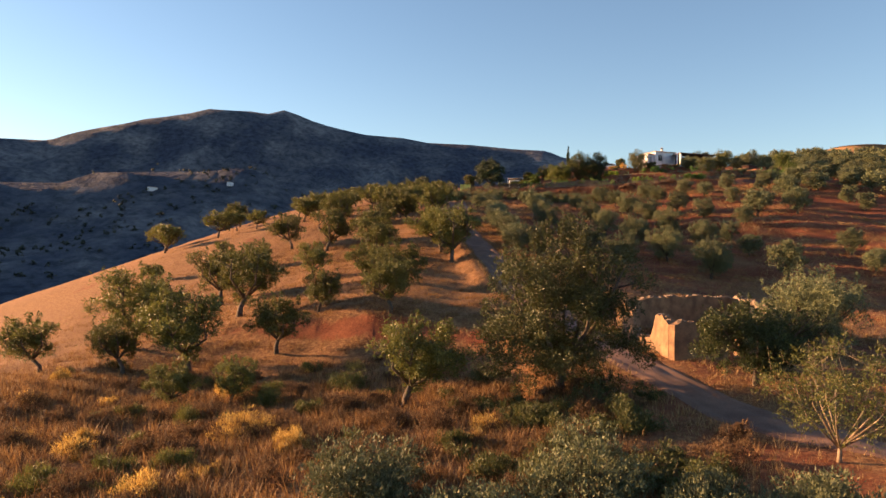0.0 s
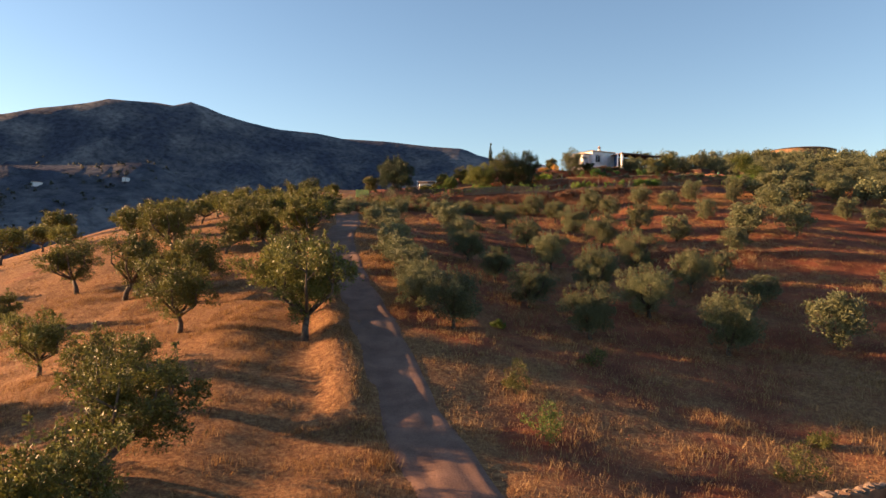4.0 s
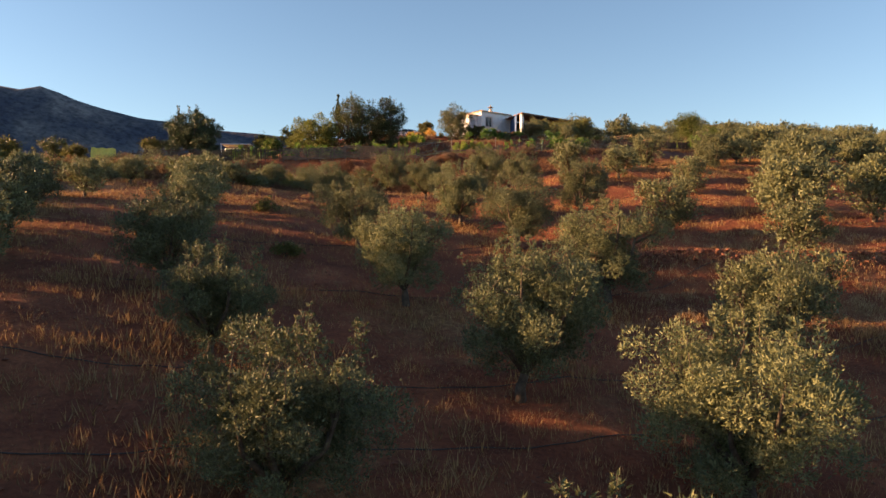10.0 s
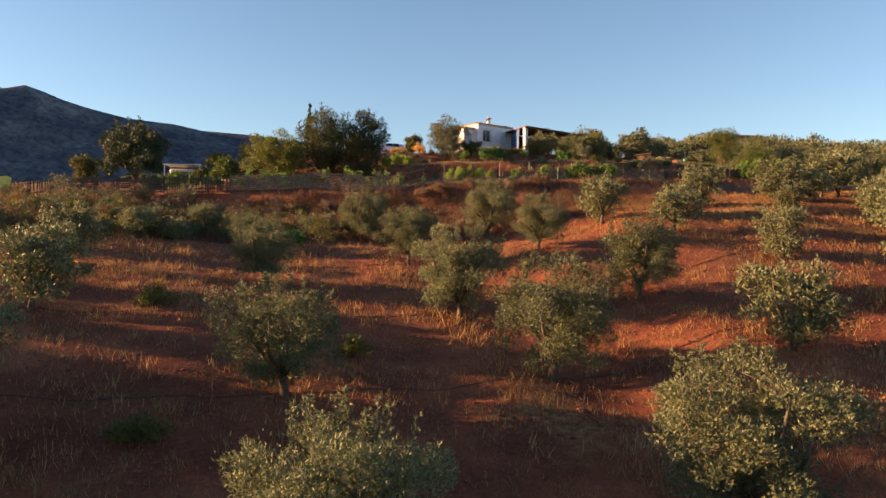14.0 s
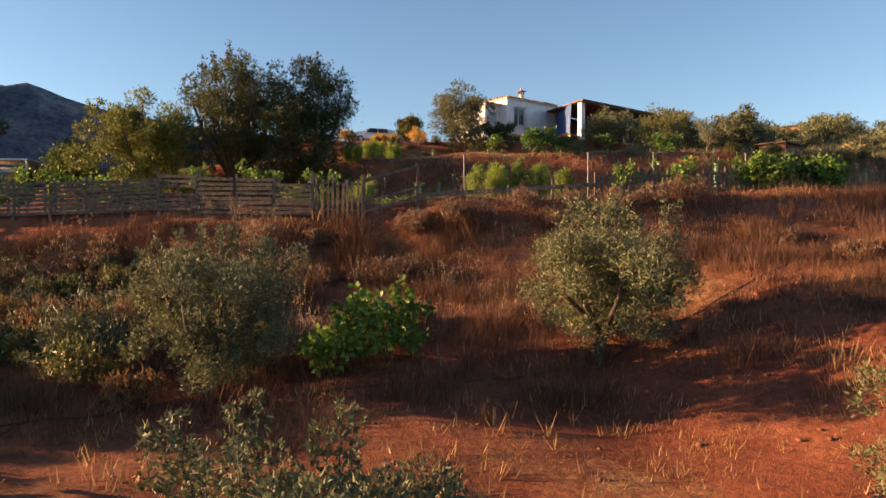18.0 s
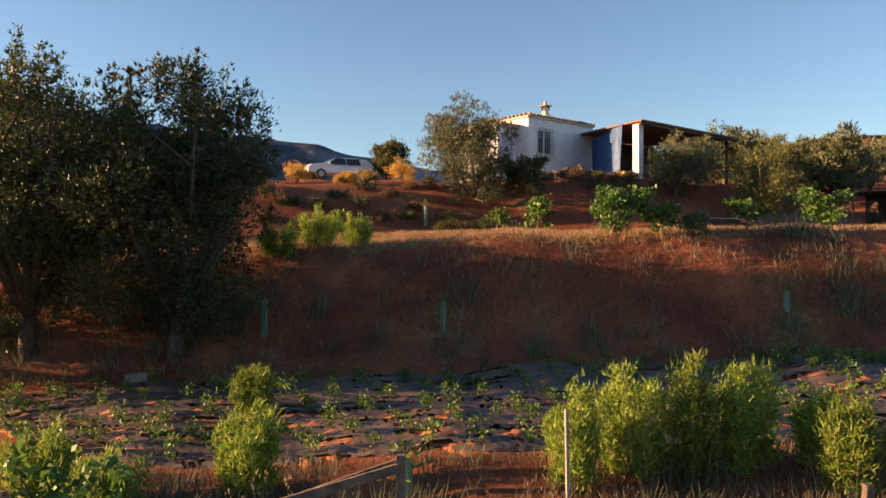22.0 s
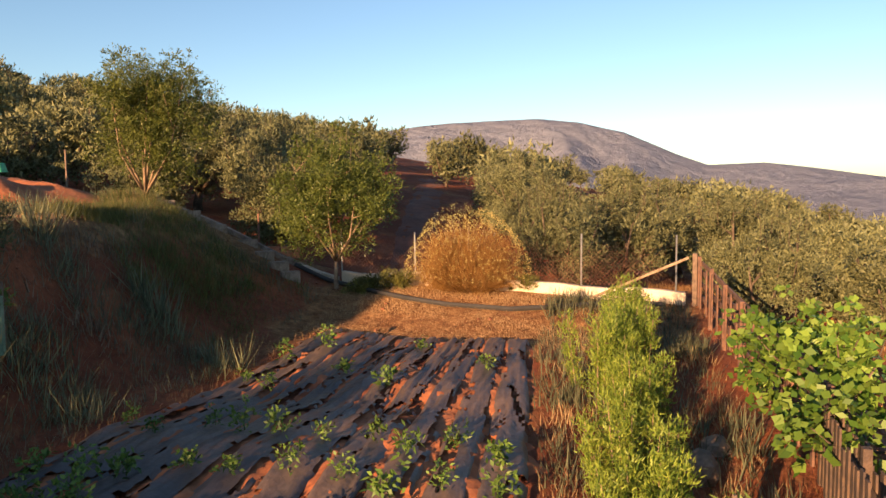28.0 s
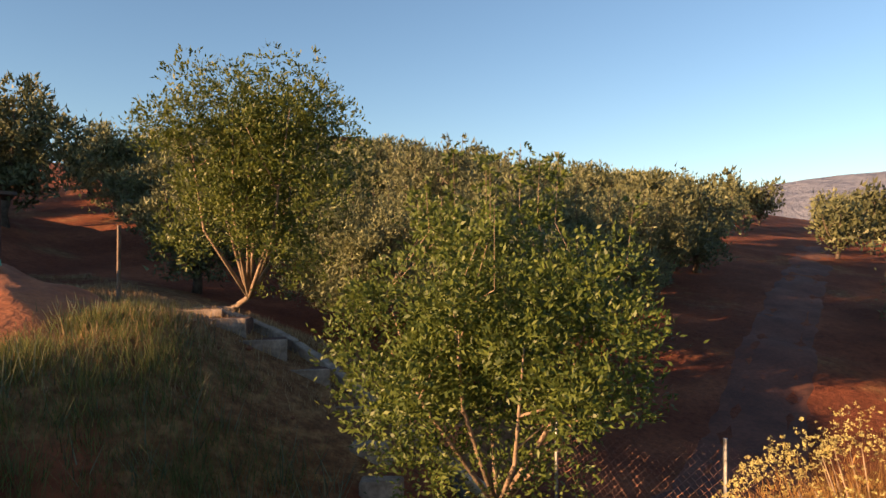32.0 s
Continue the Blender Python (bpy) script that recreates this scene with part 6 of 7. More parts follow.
# ---- the white house ----
HX, HY, HA = 54.7, 178.6, 21.6          # front corner and heading of the front wall
HZ = 41.65
house = thing("white_house", Matrix.Translation((HX, HY, HZ)) @ Matrix.Rotation(radians(HA), 4, 'Z'), "low whitewashed farmhouse with a tiled roof edge and chimney", "house")
W_, D_, H_ = 6.3, 6.5, 3.35


def wall_with_hole(x0, x1, z1, y, thick, hole):
    """A wall along x with one opening."""
    a, b, c, d = hole
    bm = bmesh.new()
    for q in ((x0, -1.6, a, z1), (b, -1.6, x1, z1), (a, -1.6, b, c), (a, d, b, z1)):
        if q[2] - q[0] > .01 and q[3] - q[1] > .01:
            box(bm, q[0], y, q[1], q[2], y + thick, q[3])
    bmesh.ops.remove_doubles(bm, verts=bm.verts, dist=.001)
    return bm


part("front_wall", wall_with_hole(0, W_, H_, 0, .35, (.85, 2.25, 1.15, 2.7)), WHITE, house)
part("west_wall", boxed(.002, .352, -1.6, .352, D_, H_), WHITE, house)
part("east_wall", boxed(W_ - .352, .352, -1.6, W_ - .002, D_, H_), WHITE, house)
part("rear_wall", boxed(.354, D_ - .35, -1.6, W_ - .354, D_ - .002, H_), WHITE, house)
roof = part("roof", boxed(-.12, -.12, H_ + .004, W_ + .12, D_ + .12, H_ + .12), CREAM_WALL, house)
for i in range(20):
    r = random.Random(i)
    t = bmesh.new()
    tube(t, [(0, -.18, 0), (0, .55, .06)], [.085, .07], 7)
    o_ = part("tile", t, TILE, roof)
    o_.matrix_basis = pose(.05 + i * .325, 0, H_ + .18 + r.uniform(-.015, .02), 0, 0, r.uniform(-5, 5))
for i in range(18):
    t = bmesh.new()
    tube(t, [(-.18, 0, 0), (.5, 0, .06)], [.085, .07], 7)
    o_ = part("tile", t, TILE, roof)
    o_.matrix_basis = pose(-.02, .2 + i * .345, H_ + .18, 0, 0, random.Random(i + 50).uniform(-5, 5))
win = part("window", boxed(.85, .18, 1.15, 2.25, .2, 2.7), GLASS_DARK, house, "dark window behind a white grille")
for a in ((.85, .1, 1.15, .92, .178, 2.7), (2.18, .1, 1.15, 2.25, .178, 2.7), (.92, .1, 1.15, 2.18, .178, 1.22), (.92, .1, 2.63, 2.18, .178, 2.7), (1.52, .1, 1.22, 1.58, .178, 2.63)):
    part("frame", boxed(*a), WHITE, win)
part("sill", boxed(.75, -.1, 1.07, 2.35, .1, 1.146), WHITE, win)
for i in range(9):
    part("bar", tubed([(.8 + i * .1875, -.12, 1.1), (.8 + i * .1875, -.12, 2.78)], .013, 5), METAL, win)
for z in (1.12, 1.6, 2.2, 2.76):
    part("bar", tubed([(.76, -.12, z), (2.34, -.12, z)], .013, 5), METAL, win)
ch = part("chimney", boxed(2.9, 1.2, H_ + .1, 3.4, 1.7, H_ + .75, bevel=.02), WHITE, house)
bm = bmesh.new()
tube(bm, [(3.15, 1.45, H_ + .70), (3.15, 1.45, H_ + 1.0)], [.27, .17], 8)
part("neck", bm, CREAM_WALL, ch)
for a in range(4):
    x, y = 3.15 + .15 * (1 if a % 2 else -1), 1.45 + .15 * (1 if a // 2 else -1)
    part("cap_post", boxed(x - .05, y - .05, H_ + 1.0, x + .05, y + .05, H_ + 1.26), DARK_WOOD, ch)
part("cap", boxed(2.82, 1.12, H_ + 1.264, 3.48, 1.78, H_ + 1.33, bevel=.01), TILE, ch, "tile cap")
part("finial", tubed([(3.15, 1.45, H_ + 1.33), (3.15, 1.45, H_ + 1.62)], [.12, .09], 8), CREAM_WALL, ch)
# porch room with the door, set back at the west end
ax = thing("house_annex", Matrix.Translation((HX, HY, HZ)) @ Matrix.Rotation(radians(HA), 4, 'Z'), "low white porch room with a grey door beside the house", "annex")
part("front_wall", wall_with_hole(-1.7, -.004, 2.75, 1.0, .3, (-1.3, -.3, 0.0, 2.2)), WHITE, ax)
part("west_wall", boxed(-1.7, 1.304, -1.6, -1.4, 5.6, 2.75), WHITE, ax, "sunlit white side wall")
part("rear_wall", boxed(-1.396, 5.3, -1.6, -.004, 5.6, 2.75), WHITE, ax)
rf = part("roof", boxed(-1.85, .75, 2.754, -.004, 5.7, 2.84), CREAM_WALL, ax)
for i in range(6):
    t = bmesh.new()
    tube(t, [(0, -.15, 0), (0, .5, .07)], [.08, .065], 7)
    o_ = part("tile", t, TILE, rf)
    o_.matrix_basis = pose(-1.65 + i * .3, .8, 2.9, 0, 0, 0)
dr = part("door", boxed(-1.3, 1.12, 0, -.3, 1.17, 2.2), DOOR_GREY, ax, "grey-blue metal door")
for a in ((-1.22, 1.105, .15, -.83, 1.118, .95), (-.77, 1.105, .15, -.38, 1.118, .95), (-1.22, 1.105, 1.1, -.83, 1.118, 2.05), (-.77, 1.105, 1.1, -.38, 1.118, 2.05)):
    part("panel", boxed(*a), DOOR_GREY, dr)
part("handle", tubed([(-.38, 1.09, 1.02), (-.38, 1.04, 1.02), (-.5, 1.04, 1.02)], .012, 5), METAL, dr)
# porch on posts
pc = thing("porch", Matrix.Translation((HX, HY, HZ)) @ Matrix.Rotation(radians(HA), 4, 'Z'), "deep shaded porch with a flat roof on white pillars", "porch")
part("pillar", boxed(6.15 - 3.9 + .3, -6.35, -1.6, 3.0, -5.9, 2.35, bevel=.015), WHITE, pc, "white plastered pillar")
for x, y in ((6.2, -6.2), (9.4, -6.2), (12.6, -6.2), (12.6, -2.5), (12.6, .4)):
    part("post", boxed(x - .08, y - .08, -1.6, x + .08, y + .08, 2.35), DARK_WOOD, pc)
bm = bmesh.new()
vs = box(bm, 2.2, -6.8, 2.40, 13.2, .6, 2.50)
for v in vs:
    v.co.z += .05 * (v.co.y + 6.8) + .0 * v.co.x
    if v.co.y > 0 and v.co.x < 5:
        v.co.x = 5.2
part("roof", bm, RUST, pc, "dark rusty sheet roof")
part("beam", boxed(2.25, -6.7, 2.24, 13.1, -6.55, 2.39), DARK_WOOD, pc)
part("rear_wall", boxed(W_ + .004, .2, -1.6, 13.0, .4, 2.6), DARK_WOOD, pc, "dark boarded rear wall")
bm = bmesh.new()
g = [[bm.verts.new((5.9 - 3.05 * i / 14 + .08 * math.sin(i * 2.2), -.35 - 4.6 * i / 14 + .09 * math.sin(i * 1.9 + j * .3), -.2 + 2.75 * j / 8)) for j in range(9)] for i in range(15)]
for i in range(14):
    for j in range(8):
        bm.faces.new((g[i][j], g[i + 1][j], g[i + 1][j + 1], g[i][j + 1]))
bt = tagged(part("blue_tarp", bm, BLUE), "blue tarpaulin hung as a screen beside the porch", "tarpaulin")
bt.matrix_basis = Matrix.Translation((HX, HY, HZ)) @ Matrix.Rotation(radians(HA), 4, 'Z')
wl = thing("firewood_heap", at(56.6, 175.6, 20, 0), "dark heap of firewood along the yard's edge", "firewood")
for i in range(70):
    r = random.Random(900 + i)
    b_ = part("log", tubed([(-.35, 0, 0), (.35, r.uniform(-.05, .05), r.uniform(-.04, .04))], r.uniform(.06, .1), 6), BARK, wl)
    q = r.uniform(-2.2, 2.2)
    b_.matrix_basis = pose(q, r.uniform(-.4, .4), .08 + r.random() * .6 * (1 - abs(q) / 2.8), 0, r.uniform(-20, 20), r.uniform(0, 180))
yb = tagged(part("yellow_crate", boxed(-.6, -.3, 0, .6, .3, .42, bevel=.02), YELLOW), "yellow crate standing by the porch", "crate")
yb.matrix_basis = at(59.0, 174.3, 20)
tbl = thing("garden_table", at(63.6, 175.2, 20), "white garden table in the shade of the porch", "table")
part("top", boxed(-.7, -.4, .7, .7, .4, .74), WHITE, tbl)
for x in (-.6, .6):
    for y in (-.33, .33):
        part("leg", boxed(x - .03, y - .03, -.3, x + .03, y + .03, .696), WHITE, tbl)


# ---- car and caravan ----
def car(x, y, turn):
    e = thing("parked_car", at(x, y, turn), "white estate car parked on the yard above the bank", "car")
    prof = [(-2.25, .42), (-2.3, .7), (-2.15, .92), (-1.25, 1.0), (-.45, 1.42), (.9, 1.47), (1.75, 1.38), (2.2, .98), (2.28, .6), (2.2, .38)]
    bm = bmesh.new()
    a = [bm.verts.new((px, -.86 + (.16 if pz > 1.1 else 0), pz)) for px, pz in prof]
    b = [bm.verts.new((px, .86 - (.16 if pz > 1.1 else 0), pz)) for px, pz in prof]
    n = len(prof)
    for i in range(n):
        bm.faces.new((a[i], a[(i + 1) % n], b[(i + 1) % n], b[i]))
    bm.faces.new(a[::-1])
    bm.faces.new(b)
    bmesh.ops.bevel(bm, geom=list(bm.edges), offset=.04, segments=2, affect='EDGES')
    body = part("body", bm, CAR_PAINT, e, "white painted body")
    for s in (-1, 1):
        for (x0, x1, x2, x3) in ((-1.0, -.42, .25, .25), (.32, .32, 1.2, 1.28)):
            g = bmesh.new()
            q = [g.verts.new(c) for c in ((x0, s * .872, .99), (x3, s * .872, .99), (x2, s * .735, 1.40), (x1, s * .735, 1.40))]
            g.faces.new(q if s < 0 else q[::-1])
            w = bmesh.ops.extrude_face_region(g, geom=list(g.faces))
            for v in w["geom"]:
                if isinstance(v, bmesh.types.BMVert):
                    v.co.y += s * .012
            part("window", g, GLASS_DARK, e)
        for wx in (-1.42, 1.38):
            t = bmesh.new()
            tube(t, [(wx, s * .68, .33), (wx, s * .885, .33)], .33, 18)
            wh = part("wheel", t, RUBBER, e)
            t = bmesh.new()
            tube(t, [(wx, s * .80, .33), (wx, s * .90, .33)], .2, 12)
            part("rim", t, METAL, wh)
        part("headlight", boxed(-2.26, s * .62 - .14, .68, -2.1, s * .62 + .14, .82, bevel=.02), GLASS_DARK, e)
        part("tail_light", boxed(2.16, s * .68 - .1, .8, 2.27, s * .68 + .1, 1.0, bevel=.02), mat("red_glass", (.3, .02, .02), None, 2, .2, 0), e)
        part("mirror", boxed(-.95, s * .93 - .08, .98, -.82, s * .93 + .08, 1.1, bevel=.02), CAR_PAINT, e)
    g = bmesh.new()
    box(g, -1.2, -.66, 1.03, -.5, .66, 1.045)
    for v in g.verts:
        v.co.z += (v.co.x + 1.2) * .5 + .02
    part("windscreen", g, GLASS_DARK, e)


car(43.9, 185.3, 8)
cv = thing("caravan", at(18.4, 170.0, -12, -.75), "old white caravan with an awning frame among trees", "caravan")
part("body", boxed(-1.6, -1.05, .45, 1.75, 1.05, 2.3, bevel=.12), WHITE, cv)
part("window", boxed(-.5, -1.08, 1.4, .9, -1.05, 2.0), GLASS_DARK, cv)
part("door", boxed(1.1, -1.08, .55, 1.7, -1.052, 2.2), CREAM_WALL, cv)
for x in (-1.2, 1.2):
    part("wheel", tubed([(x, -1.0, .3), (x, -.8, .3)], .3, 14), RUBBER, cv)
for x in (-1.8, 1.8):
    part("awning_post", boxed(x - .04, -2.1, -.3, x + .04, -2.0, 2.6), WHITE, cv)
part("awning_rail", boxed(-1.9, -2.12, 2.604, 1.9, -1.98, 2.7), WHITE, cv)
part("awning_roof", boxed(-1.9, -1.97, 2.66, 1.9, 1.2, 2.70), CREAM_WALL, cv)

# ---- the far valley to the west: woods and farms ----
def far_woods(count, seed):
    """Uneven clumps of scrub trees on the slopes across the valley."""
    r = np.random.RandomState(seed)
    b, q = np.radians(r.uniform(-44, -3, count)), r.uniform(330, 1260, count)
    x, y = np.sin(b) * q, np.cos(b) * q
    k = wave(x, y, 170, 81) + .5 * wave(x, y, 60, 82) > -.15
    x, y = x[k], y[k]
    m, lobes = len(x), 9
    size = r.uniform(1.8, 4.2, m)
    off = r.normal(size=(m, lobes, 3)) * size[:, None, None] * (.5, .5, .3)
    c = np.stack([x, y, land(x, y) + size * .55], 1)[:, None] + off
    tri = r.normal(size=(m, lobes, 4, 3)) * size[:, None, None, None] * .38
    v = (c[:, :, None] + tri).reshape(-1, 3)
    f = np.array([(0, 1, 2), (0, 2, 3), (0, 3, 1), (1, 3, 2)])
    f = (f[None] + np.arange(m * lobes)[:, None, None] * 4).reshape(-1, 3)
    return tagged(put("far_woods", mesh_np("far_woods", v, f), FAR_LEAF), "dark scrub woods dotted over the far valley slopes", "woods", kind="stuff")


FAR_LEAF = leaf_mat("far_scrub", (0.03, 0.036, 0.03), (0.075, 0.08, 0.055), 0.1, 0.8)
far_woods(2600, 83)
for i, (bear, dist, wd) in enumerate([(-31.0, 640, 12), (-23.3, 560, 16), (-21.6, 570, 10), (-22.6, 1190, 14), (-17.0, 1200, 12)]):
    x, y = math.sin(radians(bear)) * dist, math.cos(radians(bear)) * dist
    fm = thing("farmhouse", Matrix.Translation((x, y, float(land(np.array(x), np.array(y))))) @ Matrix.Rotation(radians(20 * i), 4, 'Z'), "small white farmhouse across the valley", "house", "farms of the valley")
    part("wall", boxed(-wd / 2, -3, -3, wd / 2, 3, 3.2), WHITE, fm)
    bm = bmesh.new()
    q = [bm.verts.new(c) for c in ((-wd / 2 - .3, -3.4, 3.2), (wd / 2 + .3, -3.4, 3.2), (wd / 2 + .3, 3.4, 3.2), (-wd / 2 - .3, 3.4, 3.2), (-wd / 2 - .3, 0, 4.6), (wd / 2 + .3, 0, 4.6))]
    for f in ((0, 1, 5, 4), (2, 3, 4, 5), (0, 4, 3), (1, 2, 5), (3, 2, 1, 0)):
        bm.faces.new([q[j] for j in f])
    part("roof", bm, TILE, fm)

# ---- round water tank on the hill ----
tk = thing("water_tank", at(137, 231), "round ochre water tank built into the hilltop", "tank")
bm = bmesh.new()
tube(bm, [(0, 0, -3), (0, 0, 4.1)], [9.5, 9.5], 40)
part("wall", bm, PLASTER, tk)
bm = bmesh.new()
tube(bm, [(0, 0, 4.104), (0, 0, 4.5), (0, 0, 5.0)], [9.8, 8.5, 3], 40)
part("cover", bm, DARK_WOOD, tk, "dark low domed cover")


# ---- grasses ----
GRASS_SLOPE = leaf_mat("slope_grass", (0.10, 0.045, 0.02), (0.40, 0.235, 0.095), 0.35, 0.7)
GRASS_GREY = leaf_mat("grey_straw", (0.09, 0.06, 0.042), (0.27, 0.21, 0.15), 0.3, 0.8)
STEP_GRASS = leaf_mat("step_grass", (0.05, 0.075, 0.02), (0.24, 0.25, 0.08), 0.35, 0.7)
GRASS_PALE = leaf_mat("trodden_straw", (0.26, 0.155, 0.075), (0.52, 0.37, 0.20), 0.3, 0.8)
GRASS_RED = leaf_mat("red_grass", (0.065, 0.028, 0.02), (0.25, 0.13, 0.075), 0.25, 0.7)
GRASS_LITTER = leaf_mat("straw_bits", (0.14, 0.06, 0.035), (0.42, 0.25, 0.12), 0.3, 0.8)
OAT = leaf_mat("oat_heads", (0.30, 0.21, 0.13), (0.56, 0.45, 0.31), 0.35, 0.6)
PATH_SOIL = mat("path_soil", (0.17, 0.062, 0.036), (0.10, 0.036, 0.022), 1.0, 0.97, 0.6, fine=10)


def tufts(name, label, px, py, tall, blades, spread, width, material, seed):
    """Grass blades in tufts, all in one mesh."""
    r = np.random.RandomState(seed)
    n = len(px)
    i = np.repeat(np.arange(n), blades)
    m = len(i)
    a = r.uniform(0, 6.28, m)
    q = r.rand(m) ** .6 * spread
    bx, by = px[i] + np.cos(a) * q, py[i] + np.sin(a) * q
    bz = height(bx, by) - .03
    h = tall[i] * r.uniform(.5, 1.15, m)
    lean = r.uniform(.2, .95, m) * h
    b2 = a + r.normal(size=m) * .8
    sx, sy = -np.sin(b2) * width * h, np.cos(b2) * width * h
    v = np.stack([np.c_[bx - sx, by - sy, bz], np.c_[bx + sx, by + sy, bz], np.c_[bx + np.cos(b2) * lean, by + np.sin(b2) * lean, bz + h]], 1).reshape(-1, 3)
    ob = put(name, mesh_np(name, v, np.arange(m * 3).reshape(-1, 3)), material)
    return tagged(ob, label, "grass", kind="stuff")


def scatter(n, x0, x1, y0, y1, keep, seed):
    r = np.random.RandomState(seed)
    x, y = r.uniform(x0, x1, n), r.uniform(y0, y1, n)
    k = r.rand(n) < keep(x, y)
    return x[k], y[k]


def off_road(x, y):
    d = np.interp(y, [p[1] for p in ROAD[2:]], [p[0] for p in ROAD[2:]])
    return (np.abs(x - d) > 1.6) | (y < 22)


def patchy(x, y, size, seed, cut):
    return smooth(cut - .25, cut + .25, wave(x, y, size, seed))


outside = lambda x, y: y / K < fence_y(x / K) - .2
gx, gy = scatter(150000, -45, 9, 14, 150, lambda x, y: off_road(x, y) * (.35 + .65 * patchy(x, y, 7, 31, 0)) * np.where(y < 100, 1, .3) * np.where(x < -28, .3, 1), 1)
tufts("dry_grass", "golden dry grass over the almond slope", gx, gy, .26 + .12 * wave(gx, gy, 3, 5) + .3 * (1 - smooth(36, 52, gy)), 6, .24, .04, GRASS_SLOPE, 2)
gx, gy = scatter(105000, 5, 66, 14, 146, lambda x, y: outside(x, y) * off_road(x, y) * np.minimum(1, np.where((x < 20) | (y < 92), .42, .15) + .85 * patchy(x, y, 6, 33, .25)) * np.where(y < 102, 1.0, .7), 3)
tufts("dry_grass", "straw-coloured dry grass in patches between the olives", gx, gy, .30 + .12 * wave(gx, gy, 8, 6), 5, .2, .05, GRASS_DRY, 4)
def clustered(n, per, x0, x1, y0, y1, keep, spread, seed):
    """Places in loose clusters."""
    cx, cy = scatter(n, x0, x1, y0, y1, keep, seed)
    r = np.random.RandomState(seed + 1)
    i = np.repeat(np.arange(len(cx)), per)
    return cx[i] + r.normal(size=len(i)) * spread, cy[i] + r.normal(size=len(i)) * spread


gx, gy = clustered(7600, 8, 8, 58, 133.0, 147.5, lambda x, y: outside(x, y) * (.25 + .75 * patchy(x, y, 4, 35, -.1)) * (.3 + .7 * smooth(135, 139.5, y)), .26, 5)
k = outside(gx, gy + np.where(gx > 22, 1.2, .2))
gx, gy = gx[k], gy[k]
tufts("tall_dry_grass", "tall reddish dry oat grass on the bank below the fence", gx, gy, .50 + .22 * wave(gx, gy, 3, 7), 9, .14, .012, GRASS_RED, 6)


def oats(label, px, py, tall, stems, seed):
    """Thin stalks with hanging pale seed heads."""
    r = np.random.RandomState(seed)
    i = np.repeat(np.arange(len(px)), stems)
    m = len(i)
    bx, by = px[i] + r.normal(size=m) * .12, py[i] + r.normal(size=m) * .12
    bz, h, a = height(bx, by) - .03, tall * r.uniform(.7, 1.15, m), r.uniform(0, 6.28, m)
    tx, ty, tz = bx + np.cos(a) * h * .22, by + np.sin(a) * h * .22, bz + h
    V = [np.stack([np.c_[bx - .004, by, bz], np.c_[bx + .004, by, bz], np.c_[tx, ty, tz]], 1)]
    for _ in range(5):
        q = r.uniform(.78, 1.02, m)
        cx, cy, cz = bx + (tx - bx) * q + r.normal(size=m) * .025, by + (ty - by) * q + r.normal(size=m) * .025, bz + h * q
        s = r.uniform(.004, .008, m)
        V.append(np.stack([np.c_[cx - s, cy - s, cz], np.c_[cx + s, cy + s, cz], np.c_[cx, cy + s, cz - .05]], 1))
    v = np.concatenate(V).reshape(-1, 3)
    return tagged(put("oat_grass", mesh_np("oat_grass", v, np.arange(len(v)).reshape(-1, 3)), OAT), label, "grass", kind="stuff")


gx, gy = clustered(170, 5, 14, 54, 138, 147.5, lambda x, y: outside(x, y) * patchy(x, y, 4, 36, .0), .35, 61)
oats("wild oats with pale hanging seed heads below the fence", gx, gy, .95, 5, 62)
gx, gy = clustered(16, 4, 55.5, 59, 140.6, 141.5, lambda x, y: .6 + 0 * x, .2, 63)
oats("wild oats with pale seed heads along the garden fence", gx, gy, .4, 4, 64)
# litter of straw and stones on the bare earth of the grove
gx, gy = scatter(70000, 5, 66, 56, 146, lambda x, y: outside(x, y) * off_road(x, y) * (.3 + .7 * patchy(x, y, 2.5, 53, 0)), 65)
tufts("straw_litter", "short broken straw lying over the red earth", gx, gy, .11 + .05 * wave(gx, gy, 3, 13), 3, .22, .09, GRASS_LITTER, 66)


gx, gy = clustered(650, 8, 33, 52, 96, 109, lambda x, y: .2 + .8 * patchy(x, y, 3, 49, 0), .4, 79)
tufts("dry_grass", "pale straw round the banks of field stones", gx, gy, .24 + .08 * wave(gx, gy, 3, 23), 8, .2, .035, GRASS_PALE, 80)


def pebbles(n, x0, x1, y0, y1, keep, size, seed):
    px, py = scatter(n, x0, x1, y0, y1, keep, seed)
    r = np.random.RandomState(seed)
    m = len(px)
    s = size * r.uniform(.4, 1.3, m)
    base = np.array([(1, 0, 0), (0, 1, 0), (-1, 0, 0), (0, -1, 0), (0, 0, .7), (0, 0, -.4)])
    jig = r.uniform(.6, 1.3, (m, 6, 1))
    a = r.uniform(0, 6.28, m)
    rot = np.stack([np.stack([np.cos(a), -np.sin(a), 0 * a], 1), np.stack([np.sin(a), np.cos(a), 0 * a], 1), np.stack([0 * a, 0 * a, 1 + 0 * a], 1)], 1)
    v = np.einsum("mij,mkj->mki", rot, base * jig) * s[:, None, None] + np.stack([px, py, height(px, py) + .01], 1)[:, None]
    f = np.array([(0, 1, 4), (1, 2, 4), (2, 3, 4), (3, 0, 4), (1, 0, 5), (2, 1, 5), (3, 2, 5), (0, 3, 5)])
    f = (f[None] + np.arange(m)[:, None, None] * 6).reshape(-1, 3)
    return tagged(put("loose_stones", mesh_np("loose_stones", v.reshape(-1, 3), f), RED_STONE), "small loose red stones on the earth", "stones", kind="stuff")


